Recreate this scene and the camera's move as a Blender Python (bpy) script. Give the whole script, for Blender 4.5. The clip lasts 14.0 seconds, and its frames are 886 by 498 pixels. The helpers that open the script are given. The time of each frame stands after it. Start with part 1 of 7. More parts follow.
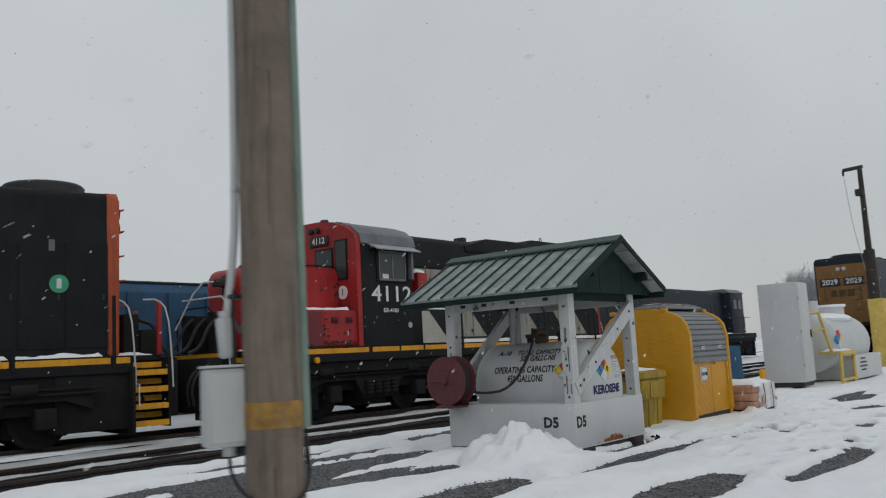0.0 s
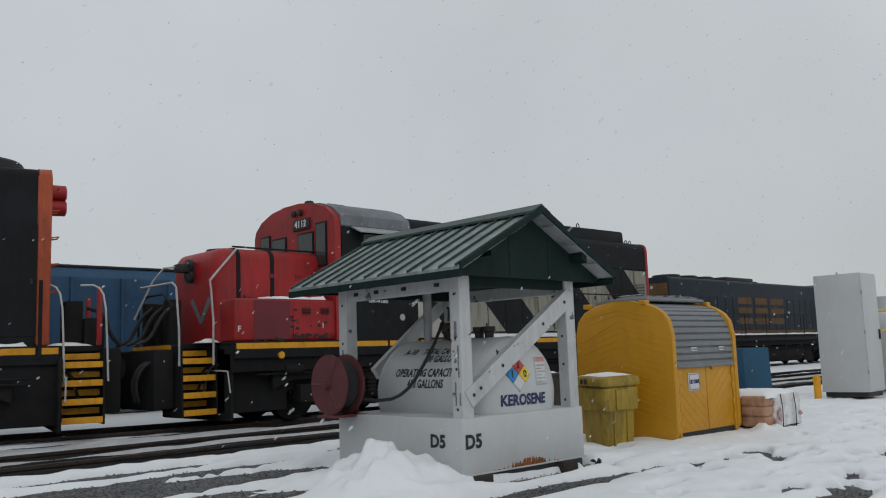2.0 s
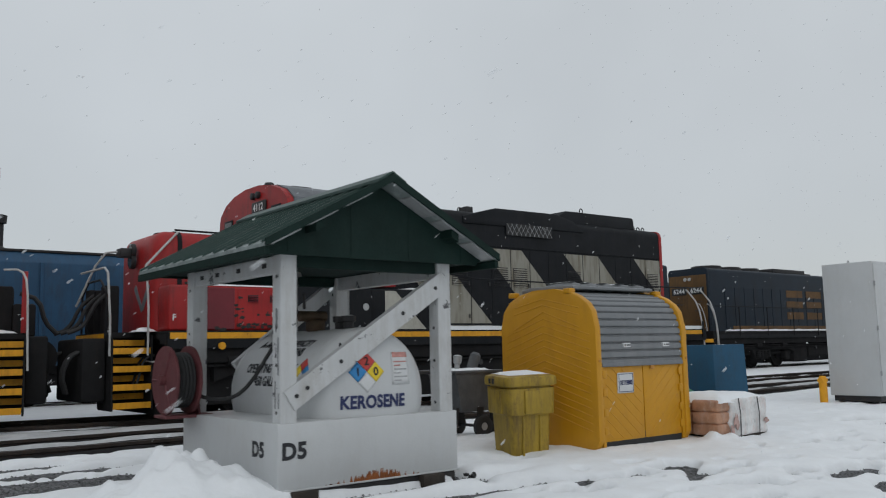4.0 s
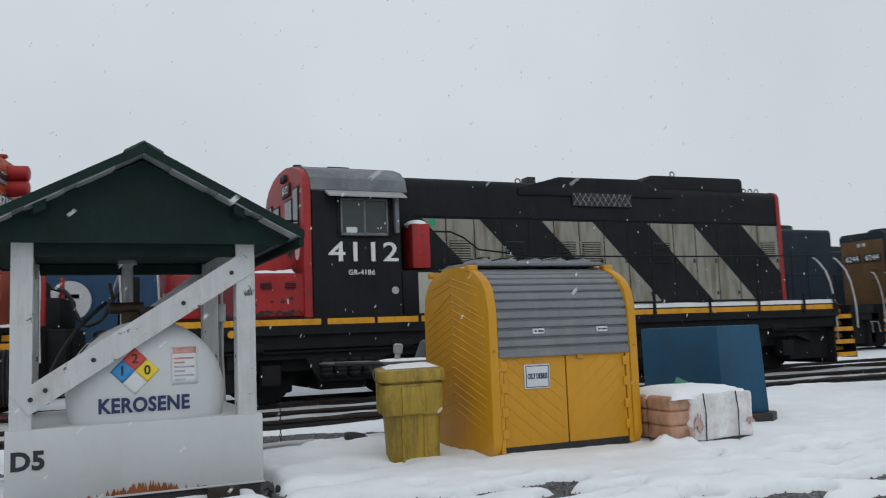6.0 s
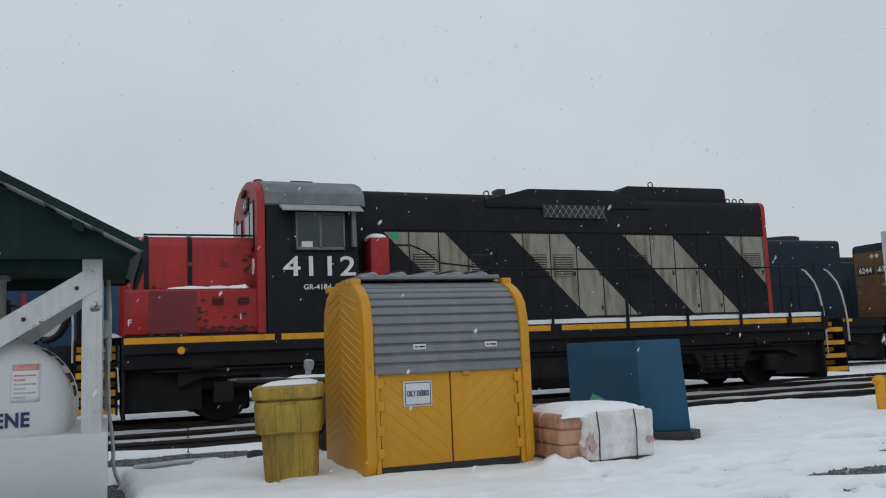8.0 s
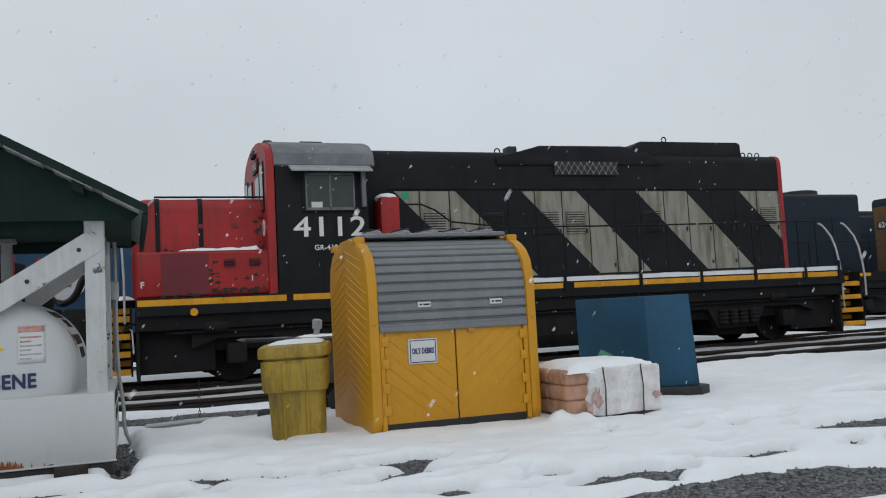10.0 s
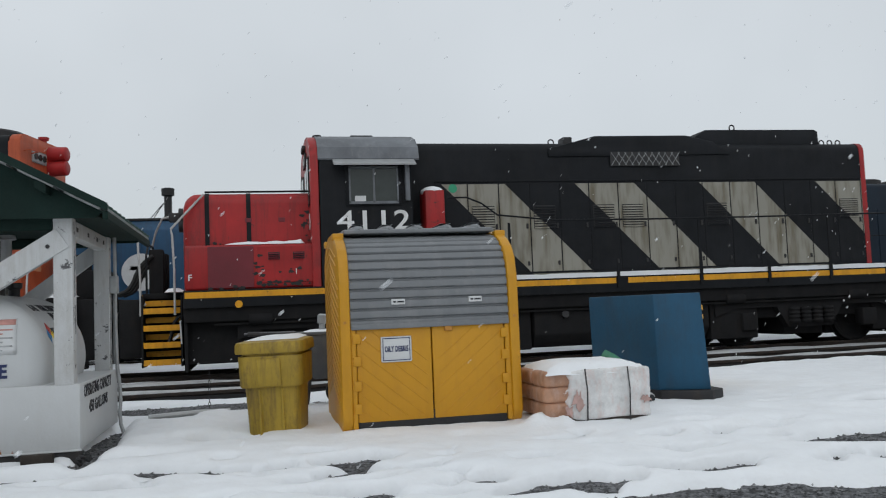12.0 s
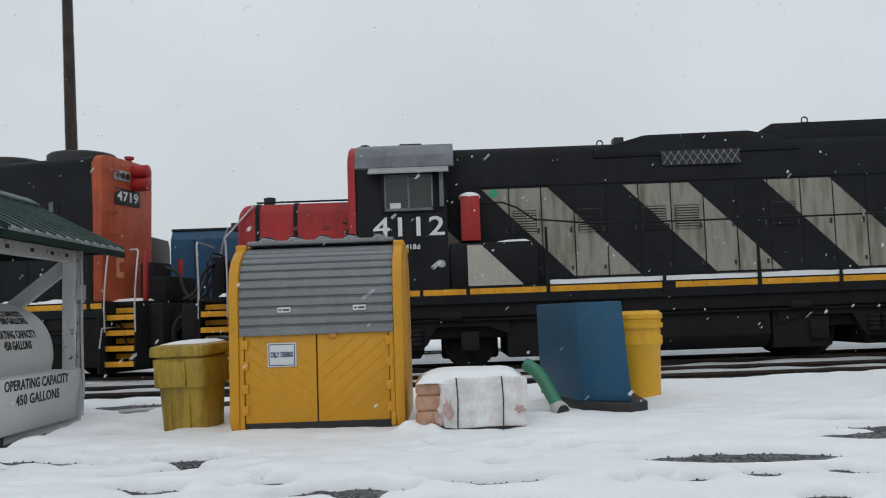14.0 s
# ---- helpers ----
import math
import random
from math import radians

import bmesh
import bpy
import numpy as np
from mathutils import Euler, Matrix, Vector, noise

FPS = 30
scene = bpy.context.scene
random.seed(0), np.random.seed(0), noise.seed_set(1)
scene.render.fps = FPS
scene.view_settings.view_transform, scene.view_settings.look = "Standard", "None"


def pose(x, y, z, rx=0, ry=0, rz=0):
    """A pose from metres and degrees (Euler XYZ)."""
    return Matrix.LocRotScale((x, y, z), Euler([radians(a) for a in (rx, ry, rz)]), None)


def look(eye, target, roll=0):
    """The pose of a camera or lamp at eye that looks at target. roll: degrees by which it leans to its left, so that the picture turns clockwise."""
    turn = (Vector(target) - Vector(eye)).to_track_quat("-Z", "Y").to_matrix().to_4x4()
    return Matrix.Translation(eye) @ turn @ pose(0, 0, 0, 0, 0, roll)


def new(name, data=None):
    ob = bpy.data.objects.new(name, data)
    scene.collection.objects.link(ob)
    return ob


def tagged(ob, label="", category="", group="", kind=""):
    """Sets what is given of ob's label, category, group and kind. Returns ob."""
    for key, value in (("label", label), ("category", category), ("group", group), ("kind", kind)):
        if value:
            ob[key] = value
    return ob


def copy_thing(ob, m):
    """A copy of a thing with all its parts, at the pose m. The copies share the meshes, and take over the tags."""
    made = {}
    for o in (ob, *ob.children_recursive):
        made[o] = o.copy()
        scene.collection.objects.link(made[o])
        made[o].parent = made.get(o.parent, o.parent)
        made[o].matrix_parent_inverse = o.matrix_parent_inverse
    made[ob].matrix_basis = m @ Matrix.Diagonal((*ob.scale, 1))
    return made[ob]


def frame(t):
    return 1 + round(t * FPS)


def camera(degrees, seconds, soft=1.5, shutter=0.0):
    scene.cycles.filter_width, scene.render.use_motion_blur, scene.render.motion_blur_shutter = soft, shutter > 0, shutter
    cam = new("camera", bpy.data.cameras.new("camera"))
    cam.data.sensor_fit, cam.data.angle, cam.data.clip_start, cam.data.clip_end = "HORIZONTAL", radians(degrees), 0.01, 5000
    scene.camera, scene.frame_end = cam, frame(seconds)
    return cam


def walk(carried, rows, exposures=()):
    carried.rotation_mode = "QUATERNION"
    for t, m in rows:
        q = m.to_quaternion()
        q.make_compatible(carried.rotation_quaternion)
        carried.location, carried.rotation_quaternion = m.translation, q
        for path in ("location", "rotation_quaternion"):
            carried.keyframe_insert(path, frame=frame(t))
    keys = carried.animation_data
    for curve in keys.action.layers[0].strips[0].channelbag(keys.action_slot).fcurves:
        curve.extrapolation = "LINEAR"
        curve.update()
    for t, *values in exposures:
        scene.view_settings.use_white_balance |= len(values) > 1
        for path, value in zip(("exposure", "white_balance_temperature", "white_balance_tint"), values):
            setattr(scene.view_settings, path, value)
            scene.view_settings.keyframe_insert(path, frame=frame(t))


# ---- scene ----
cam = camera(54.9, 14.0, 1.1, 0.4)
METRES, EYE, TILT, LEAN, TURN = 15.41, 1.68, 0.0, 0.0, -51.4
ROWS = [
    (0.0, 0.0, 0.0, 0.0, 0.38, 7.15, 3.06),
    (0.5, 0.0444, 0.0411, -0.0004, 2.85, 6.92, 2.53),
    (1.0, 0.0881, 0.0822, 0.0001, 4.04, 8.21, 3.39),
    (1.5, 0.1245, 0.1179, -0.0026, 5.63, 7.03, 3.87),
    (2.0, 0.1596, 0.1511, -0.0037, 8.05, 7.1, 1.96),
    (4.5, 0.3176, 0.2967, -0.0065, 14.61, 6.15, 2.61),
    (5.0, 0.3655, 0.34, -0.0063, 17.06, 5.51, 3.95),
    (5.5, 0.4155, 0.3772, -0.0064, 21.15, 5.48, 2.86),
    (6.0, 0.4608, 0.4143, -0.0061, 27.4, 5.77, 2.2),
    (6.5, 0.4992, 0.4416, -0.0074, 30.56, 6.59, 2.03),
    (7.0, 0.5227, 0.4588, -0.0079, 28.78, 8.48, 2.28),
    (7.5, 0.5347, 0.4684, -0.0084, 29.6, 7.79, 2.09),
    (10.0, 0.5448, 0.4816, -0.0109, 31.4, 4.22, 3.01),
    (10.5, 0.5492, 0.4868, -0.0112, 32.48, 3.76, 2.86),
    (11.0, 0.5593, 0.496, -0.011, 34.19, 3.69, 2.69),
    (11.5, 0.5774, 0.5112, -0.0102, 36.05, 3.8, 2.42),
    (12.0, 0.6057, 0.5377, -0.0107, 39.0, 3.97, 2.36),
    (12.5, 0.6427, 0.5699, -0.0116, 42.22, 4.18, 2.44),
    (13.0, 0.6798, 0.6029, -0.0121, 45.46, 4.34, 2.08),
    (13.5, 0.7149, 0.6332, -0.0121, 48.47, 4.49, 1.95),
    (14.0, 0.7466, 0.6624, -0.013, 51.94, 4.49, 2.02),
]
walk(cam, [(t, pose(0, 0, EYE, TILT, LEAN, TURN) @ pose(METRES * x, METRES * y, METRES * z, 90 + pitch, roll, yaw)) for t, x, y, z, yaw, pitch, roll in ROWS],
     [(0.0, -0.32, 6650, 10), (1.5, -0.31, 6600, 10), (2.0, -0.29, 6600, 10), (5.0, -0.18, 6450, 10), (5.5, -0.13, 6420, 10), (6.0, -0.05, 6400, 10), (6.5, -0.13, 6380, 10), (7.0, -0.2, 6350, 10), (7.5, -0.2, 6350, 10), (10.0, -0.08, 6450, 10), (14.0, -0.02, 6500, 10)])

# ---- world and light: overcast winter sky ----
world = bpy.data.worlds.new("world")
scene.world = world
world.use_nodes = True
wn, wl = world.node_tree.nodes, world.node_tree.links
bg = wn["Background"]
sky = wn.new("ShaderNodeTexSky")
sky.sky_type, sky.sun_disc = "NISHITA", False
sky.sun_elevation, sky.sun_rotation = radians(38), radians(200)
# cloud deck: pale grey, a little brighter overhead, soft uneven patches
wtc = wn.new("ShaderNodeTexCoord")
wsep = wn.new("ShaderNodeSeparateXYZ")
wl.new(wtc.outputs["Generated"], wsep.inputs[0])
wramp = wn.new("ShaderNodeValToRGB")
wramp.color_ramp.elements[0].position, wramp.color_ramp.elements[0].color = 0.0, (0.485, 0.51, 0.525, 1)
wramp.color_ramp.elements[1].position, wramp.color_ramp.elements[1].color = 0.55, (0.61, 0.65, 0.675, 1)
wl.new(wsep.outputs["Z"], wramp.inputs[0])
wno = wn.new("ShaderNodeTexNoise")
wno.inputs["Scale"].default_value, wno.inputs["Detail"].default_value = 2.2, 4.0
wl.new(wtc.outputs["Generated"], wno.inputs["Vector"])
wmr = wn.new("ShaderNodeMapRange")
wmr.inputs["From Min"].default_value, wmr.inputs["From Max"].default_value = 0.3, 0.7
wmr.inputs["To Min"].default_value, wmr.inputs["To Max"].default_value = 0.93, 1.06
wl.new(wno.outputs["Fac"], wmr.inputs["Value"])
wmul = wn.new("ShaderNodeVectorMath")
wmul.operation = "SCALE"
wl.new(wramp.outputs["Color"], wmul.inputs[0])
wl.new(wmr.outputs["Result"], wmul.inputs["Scale"])
wscale = wn.new("ShaderNodeVectorMath")
wscale.operation = "SCALE"
wscale.inputs["Scale"].default_value = 0.012
wl.new(sky.outputs["Color"], wscale.inputs[0])
wadd = wn.new("ShaderNodeVectorMath")
wadd.operation = "ADD"
wl.new(wmul.outputs[0], wadd.inputs[0])
wl.new(wscale.outputs[0], wadd.inputs[1])
wl.new(wadd.outputs[0], bg.inputs["Color"])
bg.inputs["Strength"].default_value = 1.1

sun = new("sun", bpy.data.lights.new("sun", "SUN"))
sun.data.energy, sun.data.angle, sun.data.color = 0.3, radians(40), (1.0, 0.98, 0.95)
sun.matrix_world = look((5, -30, 40), (12, 8, 0))

# ---- materials ----
MATS = {}


def mat(name, col, rough=0.6, metal=0.0, var=0.25, scale=3.0, bump=0.15, fine=60.0, dirt=None, dirt_amount=0.35, spec=0.5, chips=None, chip_level=0.66, streaks=0.0):
    """Paint, steel, timber or plastic: two scales of variation, dirt stains and fine relief."""
    if name in MATS:
        return MATS[name]
    m = bpy.data.materials.new(name)
    m.use_nodes = True
    n, l = m.node_tree.nodes, m.node_tree.links
    b = n["Principled BSDF"]
    tc = n.new("ShaderNodeTexCoord")
    big = n.new("ShaderNodeTexNoise")
    big.inputs["Scale"].default_value, big.inputs["Detail"].default_value, big.inputs["Roughness"].default_value = scale, 6, 0.65
    sml = n.new("ShaderNodeTexNoise")
    sml.inputs["Scale"].default_value, sml.inputs["Detail"].default_value = fine, 3
    l.new(tc.outputs["Object"], big.inputs["Vector"])
    l.new(tc.outputs["Object"], sml.inputs["Vector"])
    mr = n.new("ShaderNodeMapRange")
    mr.inputs["From Min"].default_value, mr.inputs["From Max"].default_value = 0.3, 0.7
    mr.inputs["To Min"].default_value, mr.inputs["To Max"].default_value = 1 - var, 1 + var
    l.new(big.outputs["Fac"], mr.inputs["Value"])
    sc = n.new("ShaderNodeVectorMath")
    sc.operation = "SCALE"
    sc.inputs[0].default_value = col[:3]
    l.new(mr.outputs["Result"], sc.inputs["Scale"])
    out = sc.outputs[0]
    if dirt:
        st = n.new("ShaderNodeTexNoise")
        st.inputs["Scale"].default_value, st.inputs["Detail"].default_value, st.inputs["Roughness"].default_value = scale * 1.7, 8, 0.75
        mp = n.new("ShaderNodeMapping")
        mp.inputs["Scale"].default_value, mp.inputs["Location"].default_value = (1, 1, 0.35), (3.1, 1.7, 0.4)
        l.new(tc.outputs["Object"], mp.inputs["Vector"])
        l.new(mp.outputs[0], st.inputs["Vector"])
        dr = n.new("ShaderNodeMapRange")
        dr.inputs["From Min"].default_value, dr.inputs["From Max"].default_value = 0.5, 0.68
        dr.inputs["To Min"].default_value, dr.inputs["To Max"].default_value = 0.0, dirt_amount
        l.new(st.outputs["Fac"], dr.inputs["Value"])
        mx = n.new("ShaderNodeMix")
        mx.data_type = "RGBA"
        l.new(dr.outputs["Result"], mx.inputs["Factor"])
        l.new(out, mx.inputs["A"])
        mx.inputs["B"].default_value = (*dirt, 1)
        out = mx.outputs["Result"]
    if streaks:
        # run-off: fine vertical streaks of grime
        vm = n.new("ShaderNodeMapping")
        vm.inputs["Scale"].default_value = (9, 9, 0.6)
        l.new(tc.outputs["Object"], vm.inputs["Vector"])
        vs = n.new("ShaderNodeTexNoise")
        vs.inputs["Scale"].default_value, vs.inputs["Detail"].default_value, vs.inputs["Roughness"].default_value = 1.6, 6, 0.7
        l.new(vm.outputs[0], vs.inputs["Vector"])
        vr = n.new("ShaderNodeMapRange")
        vr.inputs["From Min"].default_value, vr.inputs["From Max"].default_value = 0.5, 0.72
        vr.inputs["To Min"].default_value, vr.inputs["To Max"].default_value = 0.0, streaks
        l.new(vs.outputs["Fac"], vr.inputs["Value"])
        vx = n.new("ShaderNodeMix")
        vx.data_type = "RGBA"
        l.new(vr.outputs["Result"], vx.inputs["Factor"])
        l.new(out, vx.inputs["A"])
        vx.inputs["B"].default_value = (*(dirt or (0.1, 0.09, 0.08)), 1)
        out = vx.outputs["Result"]
    if chips:
        # flaked spots of bare metal, rust or old paint
        cn = n.new("ShaderNodeTexNoise")
        cn.inputs["Scale"].default_value, cn.inputs["Detail"].default_value, cn.inputs["Roughness"].default_value = 5.5, 9, 0.72
        l.new(tc.outputs["Object"], cn.inputs["Vector"])
        cr = n.new("ShaderNodeMapRange")
        cr.inputs["From Min"].default_value, cr.inputs["From Max"].default_value = chip_level, chip_level + 0.02
        l.new(cn.outputs["Fac"], cr.inputs["Value"])
        cx = n.new("ShaderNodeMix")
        cx.data_type = "RGBA"
        l.new(cr.outputs["Result"], cx.inputs["Factor"])
        l.new(out, cx.inputs["A"])
        cx.inputs["B"].default_value = (*chips, 1)
        out = cx.outputs["Result"]
    l.new(out, b.inputs["Base Color"])
    rr = n.new("ShaderNodeMapRange")
    rr.inputs["To Min"].default_value, rr.inputs["To Max"].default_value = max(0.05, rough - 0.12), min(1, rough + 0.12)
    l.new(sml.outputs["Fac"], rr.inputs["Value"])
    l.new(rr.outputs["Result"], b.inputs["Roughness"])
    b.inputs["Metallic"].default_value = metal
    b.inputs["Specular IOR Level"].default_value = spec
    if bump:
        bp = n.new("ShaderNodeBump")
        bp.inputs["Strength"].default_value, bp.inputs["Distance"].default_value = bump, 0.01
        l.new(sml.outputs["Fac"], bp.inputs["Height"])
        l.new(bp.outputs[0], b.inputs["Normal"])
    MATS[name] = m
    return m


def livery(name, base, stripe, off, pitch, width, run, top, x_end=99.0):
    """Locomotive hood paint: dark with pale diagonal bands that lean back, below a given height."""
    m = mat(name, base, 0.58, 0, 0.3, 1.6, 0.1, 40, (0.02, 0.02, 0.021), 0.5, 0.14, (0.035, 0.03, 0.027), 0.68, 0.3)
    n, l = m.node_tree.nodes, m.node_tree.links
    b = n["Principled BSDF"]
    old = b.inputs["Base Color"].links[0].from_socket
    tc = n.new("ShaderNodeTexCoord")
    sp = n.new("ShaderNodeSeparateXYZ")
    l.new(tc.outputs["Object"], sp.inputs[0])

    def op(kind, a, c):
        o = n.new("ShaderNodeMath")
        o.operation = kind
        for i, v in enumerate((a, c)):
            if isinstance(v, (int, float)):
                o.inputs[i].default_value = v
            else:
                l.new(v, o.inputs[i])
        return o.outputs[0]

    d = op("SUBTRACT", top, sp.outputs["Z"])
    u = op("SUBTRACT", op("SUBTRACT", sp.outputs["X"], off), op("MULTIPLY", d, run))
    f = op("FLOORED_MODULO", u, pitch)
    inside = op("MULTIPLY", op("LESS_THAN", f, width), op("GREATER_THAN", d, 0.0))
    gr = n.new("ShaderNodeTexNoise")
    gr.inputs["Scale"].default_value, gr.inputs["Detail"].default_value = 2.5, 8
    mp = n.new("ShaderNodeMapping")
    mp.inputs["Scale"].default_value = (3.0, 1, 0.5)
    l.new(tc.outputs["Object"], mp.inputs[0])
    l.new(mp.outputs[0], gr.inputs["Vector"])
    rp = n.new("ShaderNodeValToRGB")
    rp.color_ramp.elements[0].position, rp.color_ramp.elements[0].color = 0.28, (stripe[0] * 0.55, stripe[1] * 0.5, stripe[2] * 0.42, 1)
    rp.color_ramp.elements[1].position, rp.color_ramp.elements[1].color = 0.55, (*stripe, 1)
    l.new(gr.outputs["Fac"], rp.inputs[0])
    mx = n.new("ShaderNodeMix")
    mx.data_type = "RGBA"
    l.new(inside, mx.inputs["Factor"])
    l.new(old, mx.inputs["A"])
    l.new(rp.outputs[0], mx.inputs["B"])
    l.new(mx.outputs["Result"], b.inputs["Base Color"])
    return m


def glass(name, tint=(0.55, 0.6, 0.6), rough=0.06):
    m = bpy.data.materials.new(name)
    m.use_nodes = True
    b = m.node_tree.nodes["Principled BSDF"]
    b.inputs["Base Color"].default_value = (*tint, 1)
    b.inputs["Roughness"].default_value = rough
    b.inputs["Transmission Weight"].default_value = 0.9
    b.inputs["IOR"].default_value = 1.3
    MATS[name] = m
    return m


BLACK = mat("loco_black_paint", (0.0115, 0.0128, 0.0152), 0.58, 0, 0.3, 1.3, 0.1, 40, (0.021, 0.021, 0.022), 0.5, 0.14, (0.04, 0.036, 0.034), 0.68, 0.4)
UNDER = mat("grimy_underframe_steel", (0.022, 0.022, 0.023), 0.9, 0, 0.15, 2.5, 0.4, 30, (0.03, 0.027, 0.025), 0.6, 0.05)
RED = mat("loco_red_paint", (0.35, 0.0145, 0.015), 0.5, 0, 0.2, 1.2, 0.08, 40, (0.1, 0.016, 0.016), 0.7, 0.4, (0.05, 0.02, 0.018), 0.635, 0.45)
MAROON = mat("faded_maroon_paint", (0.16, 0.013, 0.022), 0.55, 0, 0.15, 1.2, 0.08, 40, (0.09, 0.015, 0.02), 0.4)
ORANGE = mat("loco_orange_paint", (0.46, 0.085, 0.03), 0.55, 0, 0.18, 1.3, 0.1, 40, (0.16, 0.04, 0.018), 0.6, 0.4, (0.12, 0.04, 0.02), 0.65, 0.5)
STRIPE_Y = mat("sill_yellow_paint", (0.74, 0.34, 0.012), 0.55, 0, 0.15, 2, 0.05, 40, (0.25, 0.12, 0.02), 0.4, 0.4, (0.05, 0.035, 0.02), 0.655, 0.3)
WHITE_L = mat("white_lettering_paint", (0.72, 0.73, 0.73), 0.6, 0, 0.08, 4, 0.0, 40, (0.4, 0.39, 0.37), 0.3)
GREY_ROOF = mat("weathered_grey_roof", (0.13, 0.14, 0.155), 0.6, 0.0, 0.3, 1.6, 0.15, 40, (0.28, 0.29, 0.3), 0.4)
STEEL = mat("galvanised_steel", (0.36, 0.37, 0.375), 0.5, 0.3, 0.2, 5, 0.1, 70, (0.2, 0.19, 0.18), 0.3)
RAILW = mat("handrail_grey_white", (0.47, 0.47, 0.465), 0.55, 0.0, 0.15, 5, 0.05, 70, (0.2, 0.16, 0.13), 0.4)
WHITE = mat("white_painted_steel", (0.52, 0.533, 0.54), 0.5, 0, 0.05, 1.3, 0.08, 50, (0.42, 0.41, 0.385), 0.3, 0.4, (0.3, 0.27, 0.23), 0.72, 0.1)
WHITE_T = mat("white_painted_timber", (0.52, 0.53, 0.535), 0.65, 0, 0.06, 2.5, 0.25, 60, (0.36, 0.345, 0.32), 0.6, 0.4, (0.09, 0.09, 0.095), 0.61, 0.45)
PRIMER = mat("dark_primer", (0.022, 0.018, 0.018), 0.7, 0, 0.3, 8)
PEELED = mat("bare_grey_timber", (0.16, 0.165, 0.17), 0.85, 0, 0.35, 9, 0.4, 50, (0.06, 0.06, 0.06), 0.6)
RUST = mat("rust", (0.26, 0.085, 0.025), 0.9, 0, 0.4, 7, 0.4, 60, (0.08, 0.03, 0.015), 0.7)
YELLOW = mat("yellow_moulded_plastic", (0.55, 0.262, 0.006), 0.45, 0, 0.08, 1.5, 0.15, 90, (0.4, 0.18, 0.012), 0.45, 0.45, None, 0.7, 0.25)
BINY = mat("dirty_yellow_plastic", (0.37, 0.25, 0.03), 0.55, 0, 0.22, 3.0, 0.15, 60, (0.13, 0.085, 0.03), 0.85, 0.4, (0.1, 0.07, 0.03), 0.68, 0.7)
DRUMY = mat("bright_yellow_plastic", (0.68, 0.36, 0.01), 0.5, 0, 0.07, 3, 0.08, 60, (0.4, 0.24, 0.03), 0.4)
SHUT = mat("grey_roll_shutter_plastic", (0.165, 0.175, 0.185), 0.5, 0.0, 0.1, 2, 0.08, 60, (0.27, 0.27, 0.27), 0.4)
BLUEB = mat("blue_painted_sheet", (0.011, 0.07, 0.135), 0.55, 0, 0.15, 2, 0.1, 50, (0.02, 0.05, 0.08), 0.6, 0.35, (0.03, 0.03, 0.03), 0.69, 0.3)
BLUEC = mat("blue_freight_paint", (0.023, 0.08, 0.16), 0.6, 0, 0.2, 1, 0.1, 40, (0.03, 0.045, 0.065), 0.7, 0.4, (0.05, 0.035, 0.03), 0.67, 0.4)
NAVY = mat("dark_navy_loco_paint", (0.0105, 0.019, 0.031), 0.5, 0, 0.2, 1, 0.08, 40, (0.018, 0.017, 0.018), 0.5, 0.22)
GOLDD = mat("grimy_ochre_paint", (0.13, 0.066, 0.019), 0.65, 0, 0.25, 1.3, 0.1, 40, (0.05, 0.03, 0.017), 0.7, 0.4, (0.02, 0.016, 0.014), 0.64, 0.5)
PALEY = mat("pale_yellow_paint", (0.6, 0.43, 0.1), 0.6, 0, 0.15, 3, 0.08, 40, (0.3, 0.21, 0.06), 0.5)
GOLD = mat("loco_ochre_paint", (0.21, 0.1, 0.024), 0.6, 0, 0.18, 1.3, 0.1, 40, (0.13, 0.065, 0.025), 0.6)
GREENR = mat("green_roof_sheet_dusted_with_snow", (0.19, 0.225, 0.22), 0.5, 0.0, 0.25, 2.5, 0.05, 60, (0.42, 0.44, 0.45), 0.75)
GREENRIB = mat("green_roof_rib", (0.02, 0.05, 0.042), 0.5, 0.0, 0.2, 1.7, 0.05, 60, (0.06, 0.09, 0.08), 0.6)
GREEND = mat("dark_green_plywood", (0.0055, 0.019, 0.0155), 0.7, 0, 0.25, 2.5, 0.2, 60, (0.014, 0.028, 0.024), 0.5, 0.2)
TIMBER = mat("weathered_pole_timber", (0.165, 0.132, 0.108), 0.85, 0, 0.3, 2.2, 0.6, 25, (0.065, 0.05, 0.042), 0.5, 0.3, (0.05, 0.04, 0.034), 0.68, 0.85)
DARKT = mat("dark_creosoted_timber", (0.035, 0.028, 0.023), 0.9, 0, 0.35, 3, 0.4, 30, (0.09, 0.075, 0.06), 0.5)
PATINA = mat("green_grey_cable_guard", (0.16, 0.23, 0.19), 0.7, 0, 0.2, 4, 0.15, 60, (0.1, 0.13, 0.11), 0.5)
BOXGREY = mat("grey_enclosure_paint", (0.42, 0.43, 0.43), 0.55, 0, 0.08, 3, 0.05, 60, (0.27, 0.27, 0.26), 0.3)
RUBBER = mat("black_rubber", (0.02, 0.02, 0.021), 0.75, 0, 0.2, 4, 0.1, 60)
DARKM = mat("dark_steel", (0.024, 0.024, 0.026), 0.6, 0.2, 0.2, 4, 0.1, 60, (0.06, 0.045, 0.035), 0.4)
RAILM = mat("rail_steel", (0.045, 0.036, 0.032), 0.6, 0.4, 0.25, 4, 0.2, 50, (0.09, 0.05, 0.03), 0.6)
REEL = mat("maroon_reel_paint", (0.12, 0.032, 0.036), 0.6, 0, 0.2, 4, 0.1, 60, (0.06, 0.02, 0.02), 0.5)
